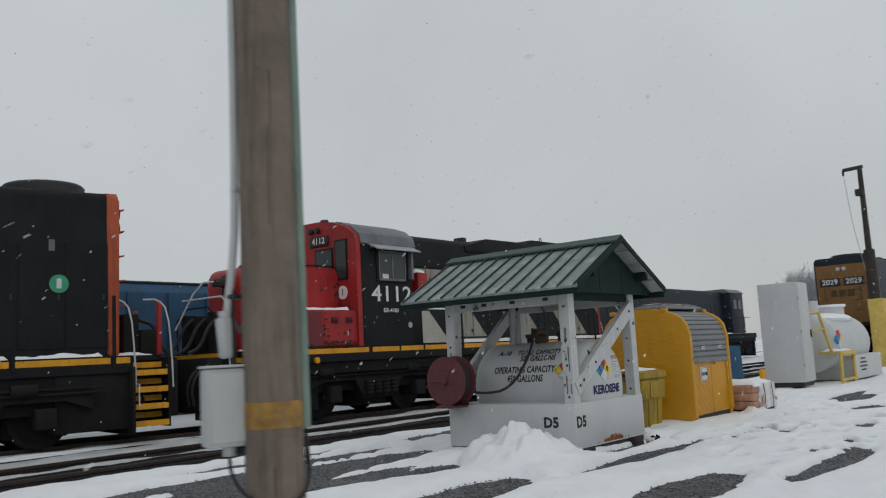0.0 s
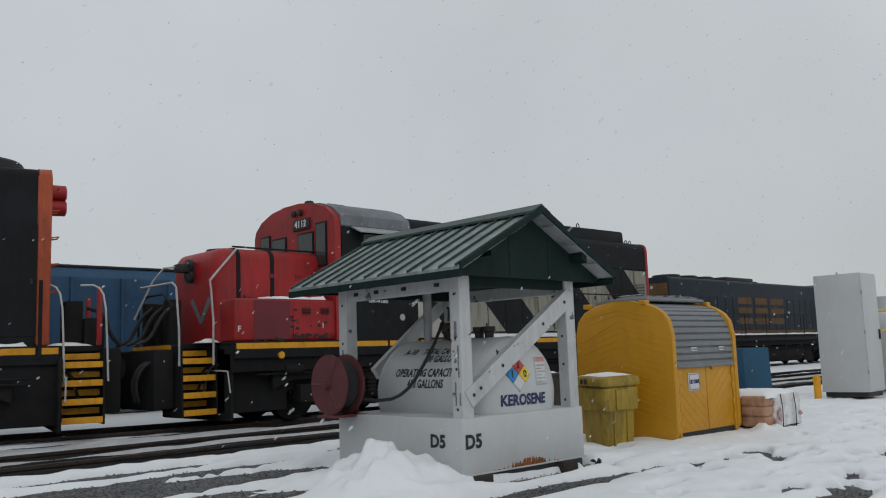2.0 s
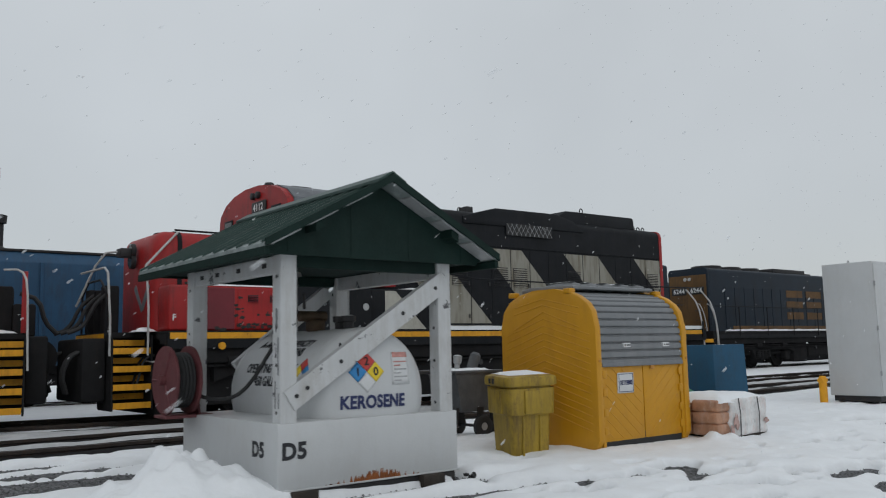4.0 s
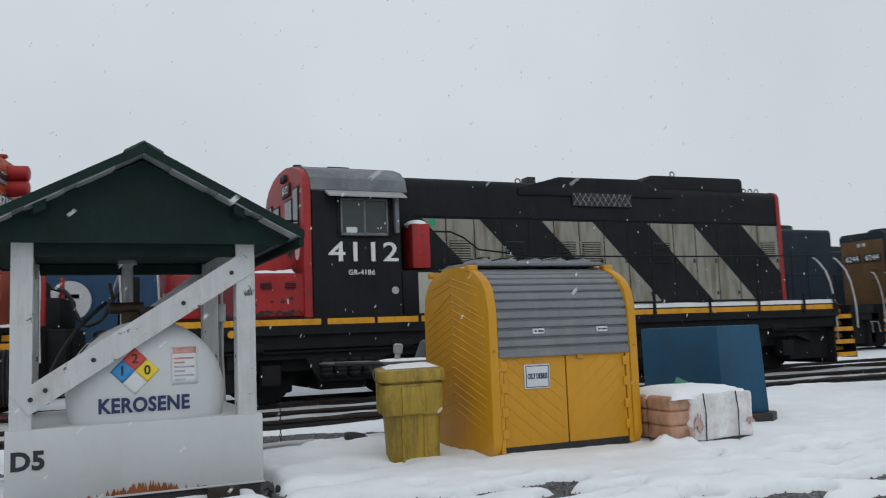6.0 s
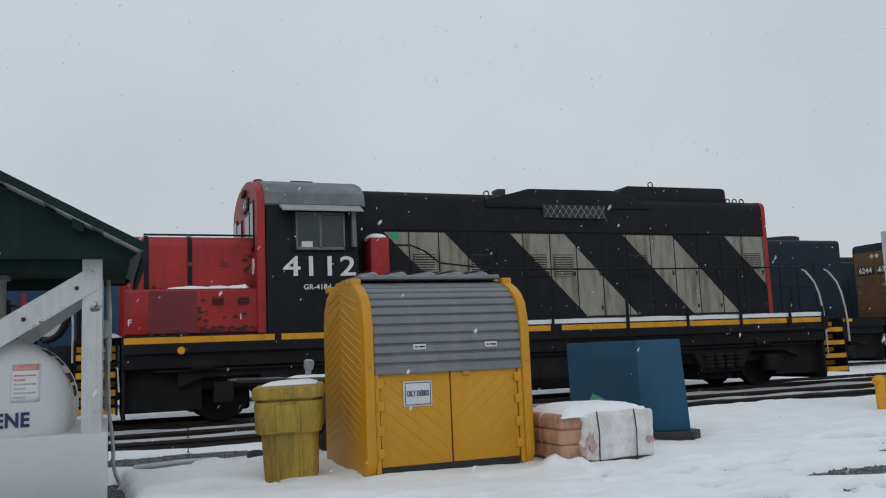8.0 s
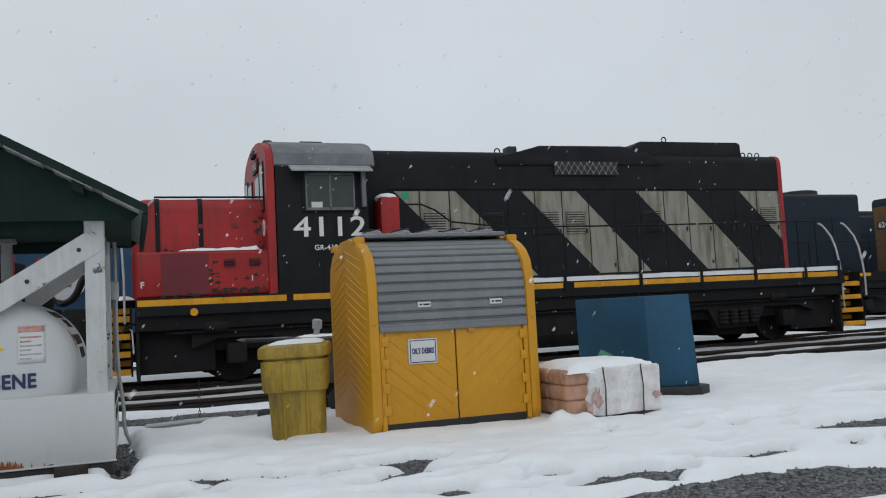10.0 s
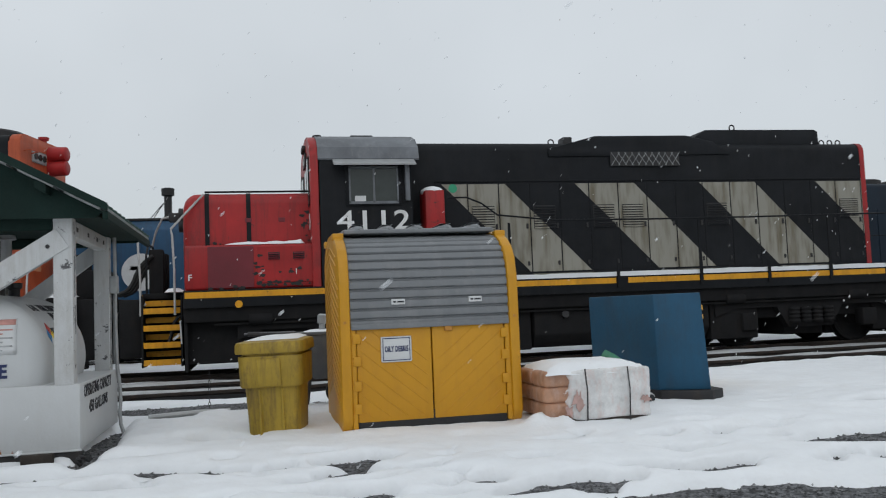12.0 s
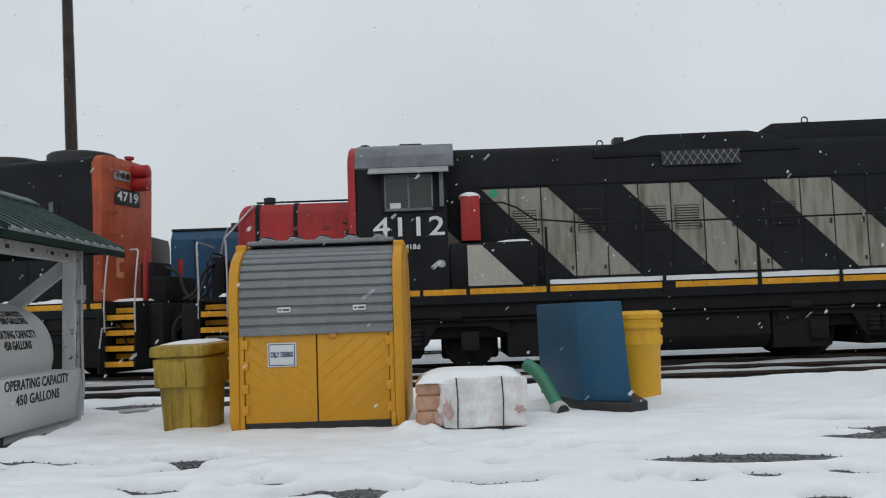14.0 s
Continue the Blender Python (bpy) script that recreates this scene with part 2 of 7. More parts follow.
GREENP = mat("green_plastic_pipe", (0.045, 0.2, 0.12), 0.5, 0, 0.15, 4, 0.05, 60)
INK = mat("black_lettering_paint", (0.02, 0.021, 0.026), 0.7, 0, 0.1, 5, 0.0, 60)
INKB = mat("dark_blue_lettering_paint", (0.02, 0.03, 0.1), 0.7, 0, 0.1, 5, 0.0, 60)
SIGNRED = mat("label_red", (0.55, 0.06, 0.05), 0.6, 0, 0.1, 6, 0.0)
SIGNBLUE = mat("label_blue", (0.03, 0.22, 0.5), 0.6, 0, 0.1, 6, 0.0)
SIGNYEL = mat("label_yellow", (0.75, 0.55, 0.03), 0.6, 0, 0.1, 6, 0.0)
SIGNW = mat("label_white", (0.6, 0.61, 0.615), 0.6, 0, 0.05, 6, 0.0)
SIGNG = mat("label_green", (0.03, 0.3, 0.16), 0.6, 0, 0.1, 6, 0.0)
LAMP = mat("dark_lamp_lens", (0.03, 0.038, 0.036), 0.12, 0.0, 0.15, 5, 0.0, 60, None, 0.35, 0.5)
INTERIOR = mat("cab_gloom_plate", (0.042, 0.047, 0.044), 0.8, 0, 0.2, 4, 0.1)
GLASS = glass("cab_window_glass")


def snow_mat():
    m = mat("snow", (0.83, 0.85, 0.872), 0.8, 0, 0.04, 2.0, 0.7, 22, (0.74, 0.73, 0.72), 0.25, 0.2)
    b = m.node_tree.nodes["Principled BSDF"]
    b.inputs["Subsurface Weight"].default_value = 0.0
    return m


SNOW = snow_mat()


def gravel_mat():
    m = mat("wet_grey_gravel", (0.07, 0.072, 0.076), 0.75, 0, 0.4, 2.0, 0.0, 60)
    n, l = m.node_tree.nodes, m.node_tree.links
    b = n["Principled BSDF"]
    tc = n.new("ShaderNodeTexCoord")
    v = n.new("ShaderNodeTexVoronoi")
    v.inputs["Scale"].default_value = 38
    l.new(tc.outputs["Object"], v.inputs["Vector"])
    old = b.inputs["Base Color"].links[0].from_socket
    sp = n.new("ShaderNodeSeparateColor")
    l.new(v.outputs["Color"], sp.inputs[0])
    mr = n.new("ShaderNodeMapRange")
    mr.inputs["To Min"].default_value, mr.inputs["To Max"].default_value = 0.15, 2.6
    l.new(sp.outputs[0], mr.inputs["Value"])
    sc = n.new("ShaderNodeVectorMath")
    sc.operation = "SCALE"
    l.new(old, sc.inputs[0])
    l.new(mr.outputs["Result"], sc.inputs["Scale"])
    l.new(sc.outputs[0], b.inputs["Base Color"])
    bp = n.new("ShaderNodeBump")
    bp.inputs["Strength"].default_value, bp.inputs["Distance"].default_value = 0.9, 0.02
    bp.invert = True
    l.new(v.outputs["Distance"], bp.inputs["Height"])
    l.new(bp.outputs[0], b.inputs["Normal"])
    return m


GRAVEL = gravel_mat()


# ---- building helpers ----
def bx(bm, x0, x1, y0, y1, z0, z1, bev=0.0, seg=2):
    vs = [bm.verts.new((x, y, z)) for x in (x0, x1) for y in (y0, y1) for z in (z0, z1)]
    fs = [bm.faces.new([vs[i] for i in q]) for q in ((0, 1, 3, 2), (4, 6, 7, 5), (0, 4, 5, 1), (2, 3, 7, 6), (0, 2, 6, 4), (1, 5, 7, 3))]
    if bev:
        es = list({e for f in fs for e in f.edges})
        bmesh.ops.bevel(bm, geom=es, offset=bev, segments=seg, affect="EDGES", profile=0.5)
    return bm


def ring(bm, c, a, b, r, n):
    return [bm.verts.new(Vector(c) + a * (r * math.cos(2 * math.pi * i / n)) + b * (r * math.sin(2 * math.pi * i / n))) for i in range(n)]


def axes(d):
    d = Vector(d).normalized()
    a = d.orthogonal().normalized()
    return a, d.cross(a)


def cyl(bm, p, q, r, r2=None, n=16):
    a, b = axes(Vector(q) - Vector(p))
    lo, hi = ring(bm, p, a, b, r, n), ring(bm, q, a, b, r if r2 is None else r2, n)
    for i in range(n):
        bm.faces.new((lo[i], lo[(i + 1) % n], hi[(i + 1) % n], hi[i]))
    bm.faces.new(lo[::-1])
    bm.faces.new(hi)
    return bm


def lathe(bm, p, d, prof, n=24):
    """prof: (distance along d, radius) pairs."""
    a, b = axes(d)
    d = Vector(d).normalized()
    rs = [ring(bm, Vector(p) + d * s, a, b, max(r, 0.001), n) for s, r in prof]
    for lo, hi in zip(rs, rs[1:]):
        for i in range(n):
            bm.faces.new((lo[i], lo[(i + 1) % n], hi[(i + 1) % n], hi[i]))
    bm.faces.new(rs[0][::-1])
    bm.faces.new(rs[-1])
    return bm


def pipe(bm, pts, r, n=8, soft=0):
    pts = [Vector(p) for p in pts]
    for _ in range(soft):
        q = [pts[0]]
        for a, b in zip(pts, pts[1:]):
            q += [a.lerp(b, 0.25), a.lerp(b, 0.75)]
        pts = q + [pts[-1]]
    up = None
    rs = []
    for i, p in enumerate(pts):
        d = (pts[min(i + 1, len(pts) - 1)] - pts[max(i - 1, 0)]).normalized()
        if up is None:
            up = d.orthogonal().normalized()
        up = (up - d * up.dot(d)).normalized()
        rs.append(ring(bm, p, up, d.cross(up), r, n))
    for lo, hi in zip(rs, rs[1:]):
        for i in range(n):
            bm.faces.new((lo[i], lo[(i + 1) % n], hi[(i + 1) % n], hi[i]))
    bm.faces.new(rs[0][::-1])
    bm.faces.new(rs[-1])
    return bm


def prism(bm, pts, axis, a, b, bev=0.0):
    """pts: polygon in the two other axes, in xyz order, drawn out along axis from a to b."""
    def v(p, s):
        return {"x": (s, p[0], p[1]), "y": (p[0], s, p[1]), "z": (p[0], p[1], s)}[axis]
    lo, hi = [bm.verts.new(v(p, a)) for p in pts], [bm.verts.new(v(p, b)) for p in pts]
    n = len(pts)
    fs = [bm.faces.new((lo[i], lo[(i + 1) % n], hi[(i + 1) % n], hi[i])) for i in range(n)]
    fs += [bm.faces.new(lo[::-1]), bm.faces.new(hi)]
    if bev:
        bmesh.ops.bevel(bm, geom=list({e for f in fs for e in f.edges}), offset=bev, segments=2, affect="EDGES", profile=0.5)
    return bm


def mesh_of(name, bm, material):
    bmesh.ops.recalc_face_normals(bm, faces=bm.faces[:])
    me = bpy.data.meshes.new(name)
    bm.to_mesh(me)
    bm.free()
    me.materials.append(material)
    me.shade_smooth()
    me.set_sharp_from_angle(angle=radians(35))
    return me


def part(name, bm, material, parent=None, label=""):
    ob = new(name, mesh_of(name, bm, material))
    if parent:
        ob.parent = parent
    return tagged(ob, label)


def thing(name, m, label, category, group="", kind=""):
    ob = new(name)
    ob.matrix_world = m
    ob.empty_display_size = 0.2
    return tagged(ob, label, category, group, kind)


def drift(bm, x0, x1, y0, y1, z0, z1, bev=0.0):
    """A thin uneven layer of lying snow with a ragged outline."""
    nx, ny = max(6, int((x1 - x0) / 0.07)), max(5, int((y1 - y0) / 0.07))
    g = []
    for i in range(nx + 1):
        row = []
        for j in range(ny + 1):
            x, y = x0 + (x1 - x0) * i / nx, y0 + (y1 - y0) * j / ny
            e = min(i / nx * (x1 - x0), (1 - i / nx) * (x1 - x0), j / ny * (y1 - y0), (1 - j / ny) * (y1 - y0))
            k = noise.noise(Vector((x * 3.1, y * 3.1, z0 * 5))) + 0.5 * noise.noise(Vector((x * 9, y * 9, z0)))
            h = min(1.0, max(0.0, (e * (7 + 5 * k)) ** 0.5 if e > 0 else 0.0)) * (0.75 + 0.4 * k)
            row.append(bm.verts.new((x, y, z0 + 0.002 + max(0.0, h) * (z1 - z0) * 1.15)))
        g.append(row)
    for i in range(nx):
        for j in range(ny):
            bm.faces.new((g[i][j], g[i + 1][j], g[i + 1][j + 1], g[i][j + 1]))
    return bm


def B():
    return bmesh.new()


def box(name, parent, material, x0, x1, y0, y1, z0, z1, bev=0.01, label=""):
    return part(name, bx(B(), x0, x1, y0, y1, z0, z1, bev), material, parent, label)


def letters(text, size, material, parent, where, name="lettering", bold=0.02, wide=1.0, align="CENTER", label="", width=0.0):
    """Raised lettering; where maps (u, v, w) on the sign to a place in the parent's space."""
    cu = bpy.data.curves.new("text", "FONT")
    cu.body, cu.size, cu.align_x, cu.align_y, cu.offset, cu.extrude = text, size, align, "CENTER", bold * size, 0.0015
    cu.resolution_u, cu.space_character = 3, 1.06
    ob = new("text", cu)
    me = bpy.data.meshes.new_from_object(ob.evaluated_get(bpy.context.evaluated_depsgraph_get()))
    bpy.data.objects.remove(ob)
    bpy.data.curves.remove(cu)
    if width:
        xs = [v.co.x for v in me.vertices]
        wide = width / (max(xs) - min(xs))
    for v in me.vertices:
        v.co = where(v.co.x * wide, v.co.y, v.co.z)
    me.materials.clear()
    me.materials.append(material)
    if size < 0.18:
        out = new(name, me)
        out.parent = parent
        return tagged(out, label)
    # large characters are pieces of their own
    bm = B()
    bm.from_mesh(me)
    left_over, out = set(bm.verts), None
    groups = []
    while left_over:
        todo, seen = [left_over.pop()], set()
        while todo:
            v = todo.pop()
            seen.add(v)
            for e in v.link_edges:
                o = e.other_vert(v)
                if o in left_over:
                    left_over.discard(o)
                    todo.append(o)
        groups.append(sorted(v.index for v in seen))
    bm.free()
    for g in sorted(groups):
        at = {v: i for i, v in enumerate(g)}
        piece = bpy.data.meshes.new(name)
        piece.from_pydata([me.vertices[v].co for v in g], [], [[at[v] for v in p.vertices] for p in me.polygons if p.vertices[0] in at])
        piece.materials.append(material)
        out = new(name, piece)
        out.parent = parent
        tagged(out, label)
    return out


def front(x, y, z):
    """Places lettering on a face that looks towards -y."""
    return lambda u, v, w: Vector((x + u, y - w, z + v))


def right(x, y, z):
    """On a face that looks towards +x."""
    return lambda u, v, w: Vector((x + w, y + u, z + v))


def left(x, y, z):
    """On a face that looks towards -x."""
    return lambda u, v, w: Vector((x - w, y - u, z + v))


# ---- ground ----
PATCHES = [(14.95, 2.68, 1.0, 0.36), (13.7, 2.45, 0.45, 0.14), (14.38, 3.36, 0.28, 0.07), (17.33, 4.0, 0.6, 0.2), (12.02, 5.85, 0.22, 0.15), (11.6, 8.85, 1.2, 0.5), (11.35, 7.62, 0.32, 0.2), (10.0, 5.2, 1.1, 0.1), (10.93, 6.1, 0.1, 1.0),
           (7.2, 7.8, 1.9, 0.4), (8.5, 8.6, 1.0, 0.24), (7.6, 9.25, 1.3, 0.2), (7.65, 6.4, 0.5, 0.3), (6.6, 6.9, 1.2, 0.2), (5.6, 8.4, 1.5, 0.3), (7.9, 3.5, 1.1, 0.26), (6.6, 5.1, 0.9, 0.26), (15.38, 3.5, 0.26, 0.06),
           (17.36, 5.68, 0.12, 0.06), (19.4, 4.65, 1.0, 0.2), (19.4, 6.25, 0.25, 0.09), (21.5, 3.4, 2.0, 0.5), (6.0, 6.6, 1.4, 0.2), (5.2, 7.4, 1.6, 0.22), (9.6, 4.75, 1.5, 0.14),
           (10.3, 2.8, 1.2, 0.15), (9.2, 2.85, 0.25, 0.14), (12.35, 4.42, 0.16, 0.06), (18.6, 5.3, 0.5, 0.09), (20.0, 5.0, 1.3, 0.1), (17.2, 2.3, 0.9, 0.3), (17.5, 2.9, 0.14, 0.06), (3.8, 5.2, 1.3, 0.2)]
_rng = random.Random(21)
PITS = [(_rng.uniform(9.5, 17.5), _rng.uniform(3.2, 4.9), _rng.uniform(0.05, 0.12), _rng.uniform(0.03, 0.06)) for _ in range(70)]
for _cx, _cy, _sx, _sy, _n in ((12.92, 4.52, 0.22, 0.04, 16), (12.88, 4.15, 0.1, 0.03, 5), (11.75, 4.58, 0.15, 0.05, 8), (11.4, 4.2, 0.12, 0.03, 5), (13.1, 3.6, 0.4, 0.1, 5), (15.4, 3.48, 0.2, 0.04, 8), (16.8, 3.4, 0.3, 0.1, 6), (17.6, 3.4, 0.3, 0.1, 6), (14.4, 3.4, 0.2, 0.05, 8), (12.0, 3.1, 0.5, 0.1, 10)):
    PITS += [(_rng.gauss(_cx, _sx), _rng.gauss(_cy, _sy), _rng.uniform(0.05, 0.12), _rng.uniform(0.055, 0.09)) for _ in range(_n)]
HEAPS = [(8.4 + _rng.gauss(0, 0.32), 6.0 + _rng.gauss(0, 0.5), _rng.uniform(0.06, 0.2), _rng.uniform(0.012, 0.06)) for _ in range(60)]
HEAPS += [(11.6 + _rng.gauss(0, 0.4), 6.6 + _rng.gauss(0, 0.5), _rng.uniform(0.15, 0.35), _rng.uniform(0.01, 0.045)) for _ in range(12)]
HEAPS += [(8.5, 6.0, 0.7, 0.13), (8.25, 5.5, 0.5, 0.09), (8.75, 5.4, 0.4, 0.04), (14.8, 5.3, 0.12, 0.09), (14.95, 5.12, 0.1, 0.08), (14.72, 5.2, 0.09, 0.06), (10.1, 7.7, 0.8, 0.08)]


def base_z(x, y):
    """The bare ground: a slight rise from the road to the level of the tracks."""
    t = min(max((y - 0.0) / 5.4, 0), 1)
    z = 0.06 + 0.32 * t
    if y > 25:
        z += 0.0
    return z


def snow_depths(xs, ys):
    """Depth of the snow over a grid of places, rows along y."""
    n1, n2, n3, n4 = (np.array([[f(x, y) for x in xs] for y in ys]) for f in (
        lambda x, y: noise.fractal(Vector((x * 0.5, y * 0.9, 0.0)), 1.0, 2.0, 4),
        lambda x, y: noise.noise(Vector((x * 2.6, y * 3.6, 4.0))),
        lambda x, y: noise.noise(Vector((x * 7.0, y * 9.0, 8.0))),
        lambda x, y: noise.noise(Vector((x * 17.0, y * 20.0, 3.0)))))
    X, Y = np.meshgrid(np.array(xs), np.array(ys))
    d = 0.066 + 0.04 * n1 + 0.018 * n2 + 0.013 * n3 + 0.005 * n4
    thin = np.zeros_like(d)
    for px, py, rx, ry in PATCHES:
        thin = np.maximum(thin, np.exp(-1.1 * (((X - px) / rx) ** 2 + ((Y - py) / ry) ** 2)))
    d -= 0.4 * thin * np.maximum(0.6, 1 + 0.9 * n2 + 0.9 * n3 + 0.2 * n4)
    for px, py, rx, ry in PITS:
        d -= 0.3 * np.exp(-((X - px) / rx) ** 2 - ((Y - py) / ry) ** 2)
    q = np.pad(d, 1, mode='edge')
    d = (q[1:-1, 1:-1] * 2 + q[:-2, 1:-1] + q[2:, 1:-1] + q[1:-1, :-2] + q[1:-1, 2:]) / 6
    # soft rounded lip where the snow ends
    d = np.where(d > 0, d + 0.022 * (1 - np.exp(-np.maximum(d, 0) / 0.008)), d)
    # ploughed heaps beside the tank shelter
    for px, py, r, h in HEAPS:
        d += h * np.exp(-((X - px) ** 2 + (Y - py) ** 2) / (r * r)) * (1 + 0.4 * n2 + 0.3 * n3 + 0.12 * n4)
    return d - 0.17 * np.clip((Y - 9.7) / 0.5, 0, 1) * (Y < 16.4)


def steps(a, b, near0, near1, fine, coarse):
    out, v = [], a
    while v < b:
        out.append(v)
        gap = 0 if near0 <= v < near1 else (near0 - v if v < near0 else v - near1)
        v += fine + gap * coarse if v >= near1 else min(fine + gap * coarse, max(fine, gap * 0.9))
    return out + [b]


def sheet(name, fz, material, xs, ys, add=None):
    verts = [(x, y, fz(x, y) + (add[j][i] if add is not None else 0)) for j, y in enumerate(ys) for i, x in enumerate(xs)]
    w = len(xs)
    faces = [(j * w + i, j * w + i + 1, (j + 1) * w + i + 1, (j + 1) * w + i) for j in range(len(ys) - 1) for i in range(w - 1)]
    me = bpy.data.meshes.new(name)
    me.from_pydata(verts, [], faces)
    me.materials.append(material)
    me.shade_smooth()
    return new(name, me)


tagged(sheet("ground", base_z, GRAVEL, steps(-1500, 1800, -5, 40, 1.0, 0.3), steps(-1200, 2500, -5, 40, 0.6, 0.3)),
       "dark wet gravel yard ground with thin snow", "ground", "", "structure")
SX, SY = steps(-1500, 1800, 5, 22, 0.038, 0.12), steps(-1200, 2500, 2.0, 9.8, 0.034, 0.10)
SD = snow_depths(SX, SY)
tagged(sheet("snow_cover", base_z, SNOW, SX, SY, SD), "thin patchy white snow with gravel showing through", "snow", "", "stuff")


def loose_stones():
    """Angular pebbles lying where the snow is thin."""
    rng = random.Random(4)
    verts, faces = [], []
    for j, y in enumerate(SY):
        if not 2.0 < y < 9.9:
            continue
        for i, x in enumerate(SX):
            if not 5 < x < 22 or SD[j][i] > -0.008 or rng.random() > 0.6:
                continue
            r = rng.uniform(0.007, 0.018)
            c = Vector((x + rng.uniform(-0.03, 0.03), y + rng.uniform(-0.03, 0.03), base_z(x, y) + r * 0.3))
            k = len(verts)
            for o in ((1, 0, 0), (-0.3, 0.9, 0), (-0.8, -0.6, 0.1), (0.3, -0.9, -0.1), (0.1, 0.1, 0.8)):
                verts.append(c + Vector([v * r * rng.uniform(0.6, 1.3) for v in o]))
            faces += [(k, k + 1, k + 4), (k + 1, k + 2, k + 4), (k + 2, k + 3, k + 4), (k + 3, k, k + 4)]
    me = bpy.data.meshes.new("loose_stones")
    me.from_pydata(verts, [], faces)
    m = mat("grey_stone", (0.085, 0.087, 0.092), 0.7, 0, 0.7, 30, 0.0, 60)
    n, l = m.node_tree.nodes, m.node_tree.links
    geo = n.new("ShaderNodeNewGeometry")
    rp = n.new("ShaderNodeValToRGB")
    rp.color_ramp.elements[0].color, rp.color_ramp.elements[1].color = (0.025, 0.026, 0.028, 1), (0.22, 0.222, 0.225, 1)
    l.new(geo.outputs["Random Per Island"], rp.inputs[0])
    l.new(rp.outputs[0], n["Principled BSDF"].inputs["Base Color"])
    me.materials.append(m)
    tagged(new("loose_stones", me), "scattered grey crushed stones on the bare patches", "gravel", "", "stuff")


loose_stones()

# ---- tracks ----
def track(cy, x0, x1, label, bend=0.0):
    """Two rails and sleepers; bend: slope of the part left of x = 8, joined by a gentle curve."""
    t = thing("railway_track", pose(0, cy, 0.30), label, "track", "yard tracks", "structure")
    sec = [(-0.07, 0.02), (0.07, 0.02), (0.07, 0.04), (0.012, 0.06), (0.012, 0.14), (0.036, 0.15), (0.036, 0.19), (-0.036, 0.19), (-0.036, 0.15), (-0.012, 0.14), (-0.012, 0.06), (-0.07, 0.04)]
    xs = [x0, x1] if not bend else [x0, 6.0] + list(np.linspace(6.5, 15.0, 16)) + [x1]
    for s in (-0.75, 0.75):
        bm = B()
        rows = []
        for x in xs:
            u = max(15.0 - x, 0) if bend else 0
            off = bend * (u * u / 14.0 if u < 7 else u - 3.5)
            rows.append([bm.verts.new((x, s + off + y, z)) for y, z in sec])
        for a, b in zip(rows, rows[1:]):
            for k in range(12):
                bm.faces.new((a[k], a[(k + 1) % 12], b[(k + 1) % 12], b[k]))
        part("rail", bm, RAILM, t)
    bm = bx(B(), 0.0, 0.23, -1.3, 1.3, -0.12, 0.03, 0.01, 1)
    first = part("sleeper", bm, DARKT, t)
    n = 0
    x = max(x0, -6)
    while x < min(x1, 40):
        if n:
            o = new("sleeper", first.data)
            o.parent = t
            o.location.x = x
        else:
            first.location.x = x
        n += 1
        x += 0.56
    return t


track(11.2, -60, 90, "empty rusty railway track between snow strips")
track(14.58, -60, 90, "railway track under the standing locomotives", 0.231)
track(8.75, 31, 90, "railway track under the ochre locomotive")
track(21.4, -60, 90, "railway track behind the locomotives")
track(27.5, 20, 90, "outer railway track beyond the freight cars")


SLUSH = mat("grey_slush", (0.48, 0.49, 0.5), 0.6, 0, 0.2, 1.5, 0.4, 20, (0.3, 0.3, 0.3), 0.5)


def strip(x0, x1, y0, y1, z, label, what=SNOW):
    """Long low bank of snow lying between rails, with a ragged edge."""
    xs, ys = list(np.arange(x0, x1, 0.25)), [y0 + (y1 - y0) * i / 6 for i in range(7)]

    def fz(x, y):
        u = (y - y0) / (y1 - y0)
        e = 4 * u * (1 - u)
        return z - 0.05 + 0.09 * min(1, e * 2.2) + 0.035 * noise.noise(Vector((x * 1.3, y * 3, 2))) + 0.03 * noise.noise(Vector((x * 0.35, y, 7)))
    tagged(sheet("snow_bank", fz, what, xs, ys), label, "snow", "", "stuff")


strip(-40, 60, 11.28, 11.5, 0.415, "thin streak of slush between the rails", SLUSH)
strip(-40, 60, 12.6, 13.3, 0.41, "strip of grey slush between two railway tracks", SLUSH)
strip(-40, 60, 14.0, 15.0, 0.39, "strip of snow between the rails under the locomotives")
strip(-40, 60, 16.2, 20.0, 0.42, "snow between railway tracks behind the locomotives")
tagged(sheet("oily_ballast", lambda x, y: 0.37 + 0.03 * noise.noise(Vector((x * 1.5, y * 2, 0))) + (0.055 if 10.2 < y < 12.2 else 0.02), UNDER, list(np.arange(-40, 60, 0.25)), [10.0, 10.15, 10.3, 10.5, 10.8, 11.0, 11.2, 11.4, 11.6, 11.9, 12.1, 12.4, 13.0, 13.5, 14.0, 14.5, 15.0, 15.5, 16.0]),
       "black oily ballast between the rails", "ballast", "", "stuff")


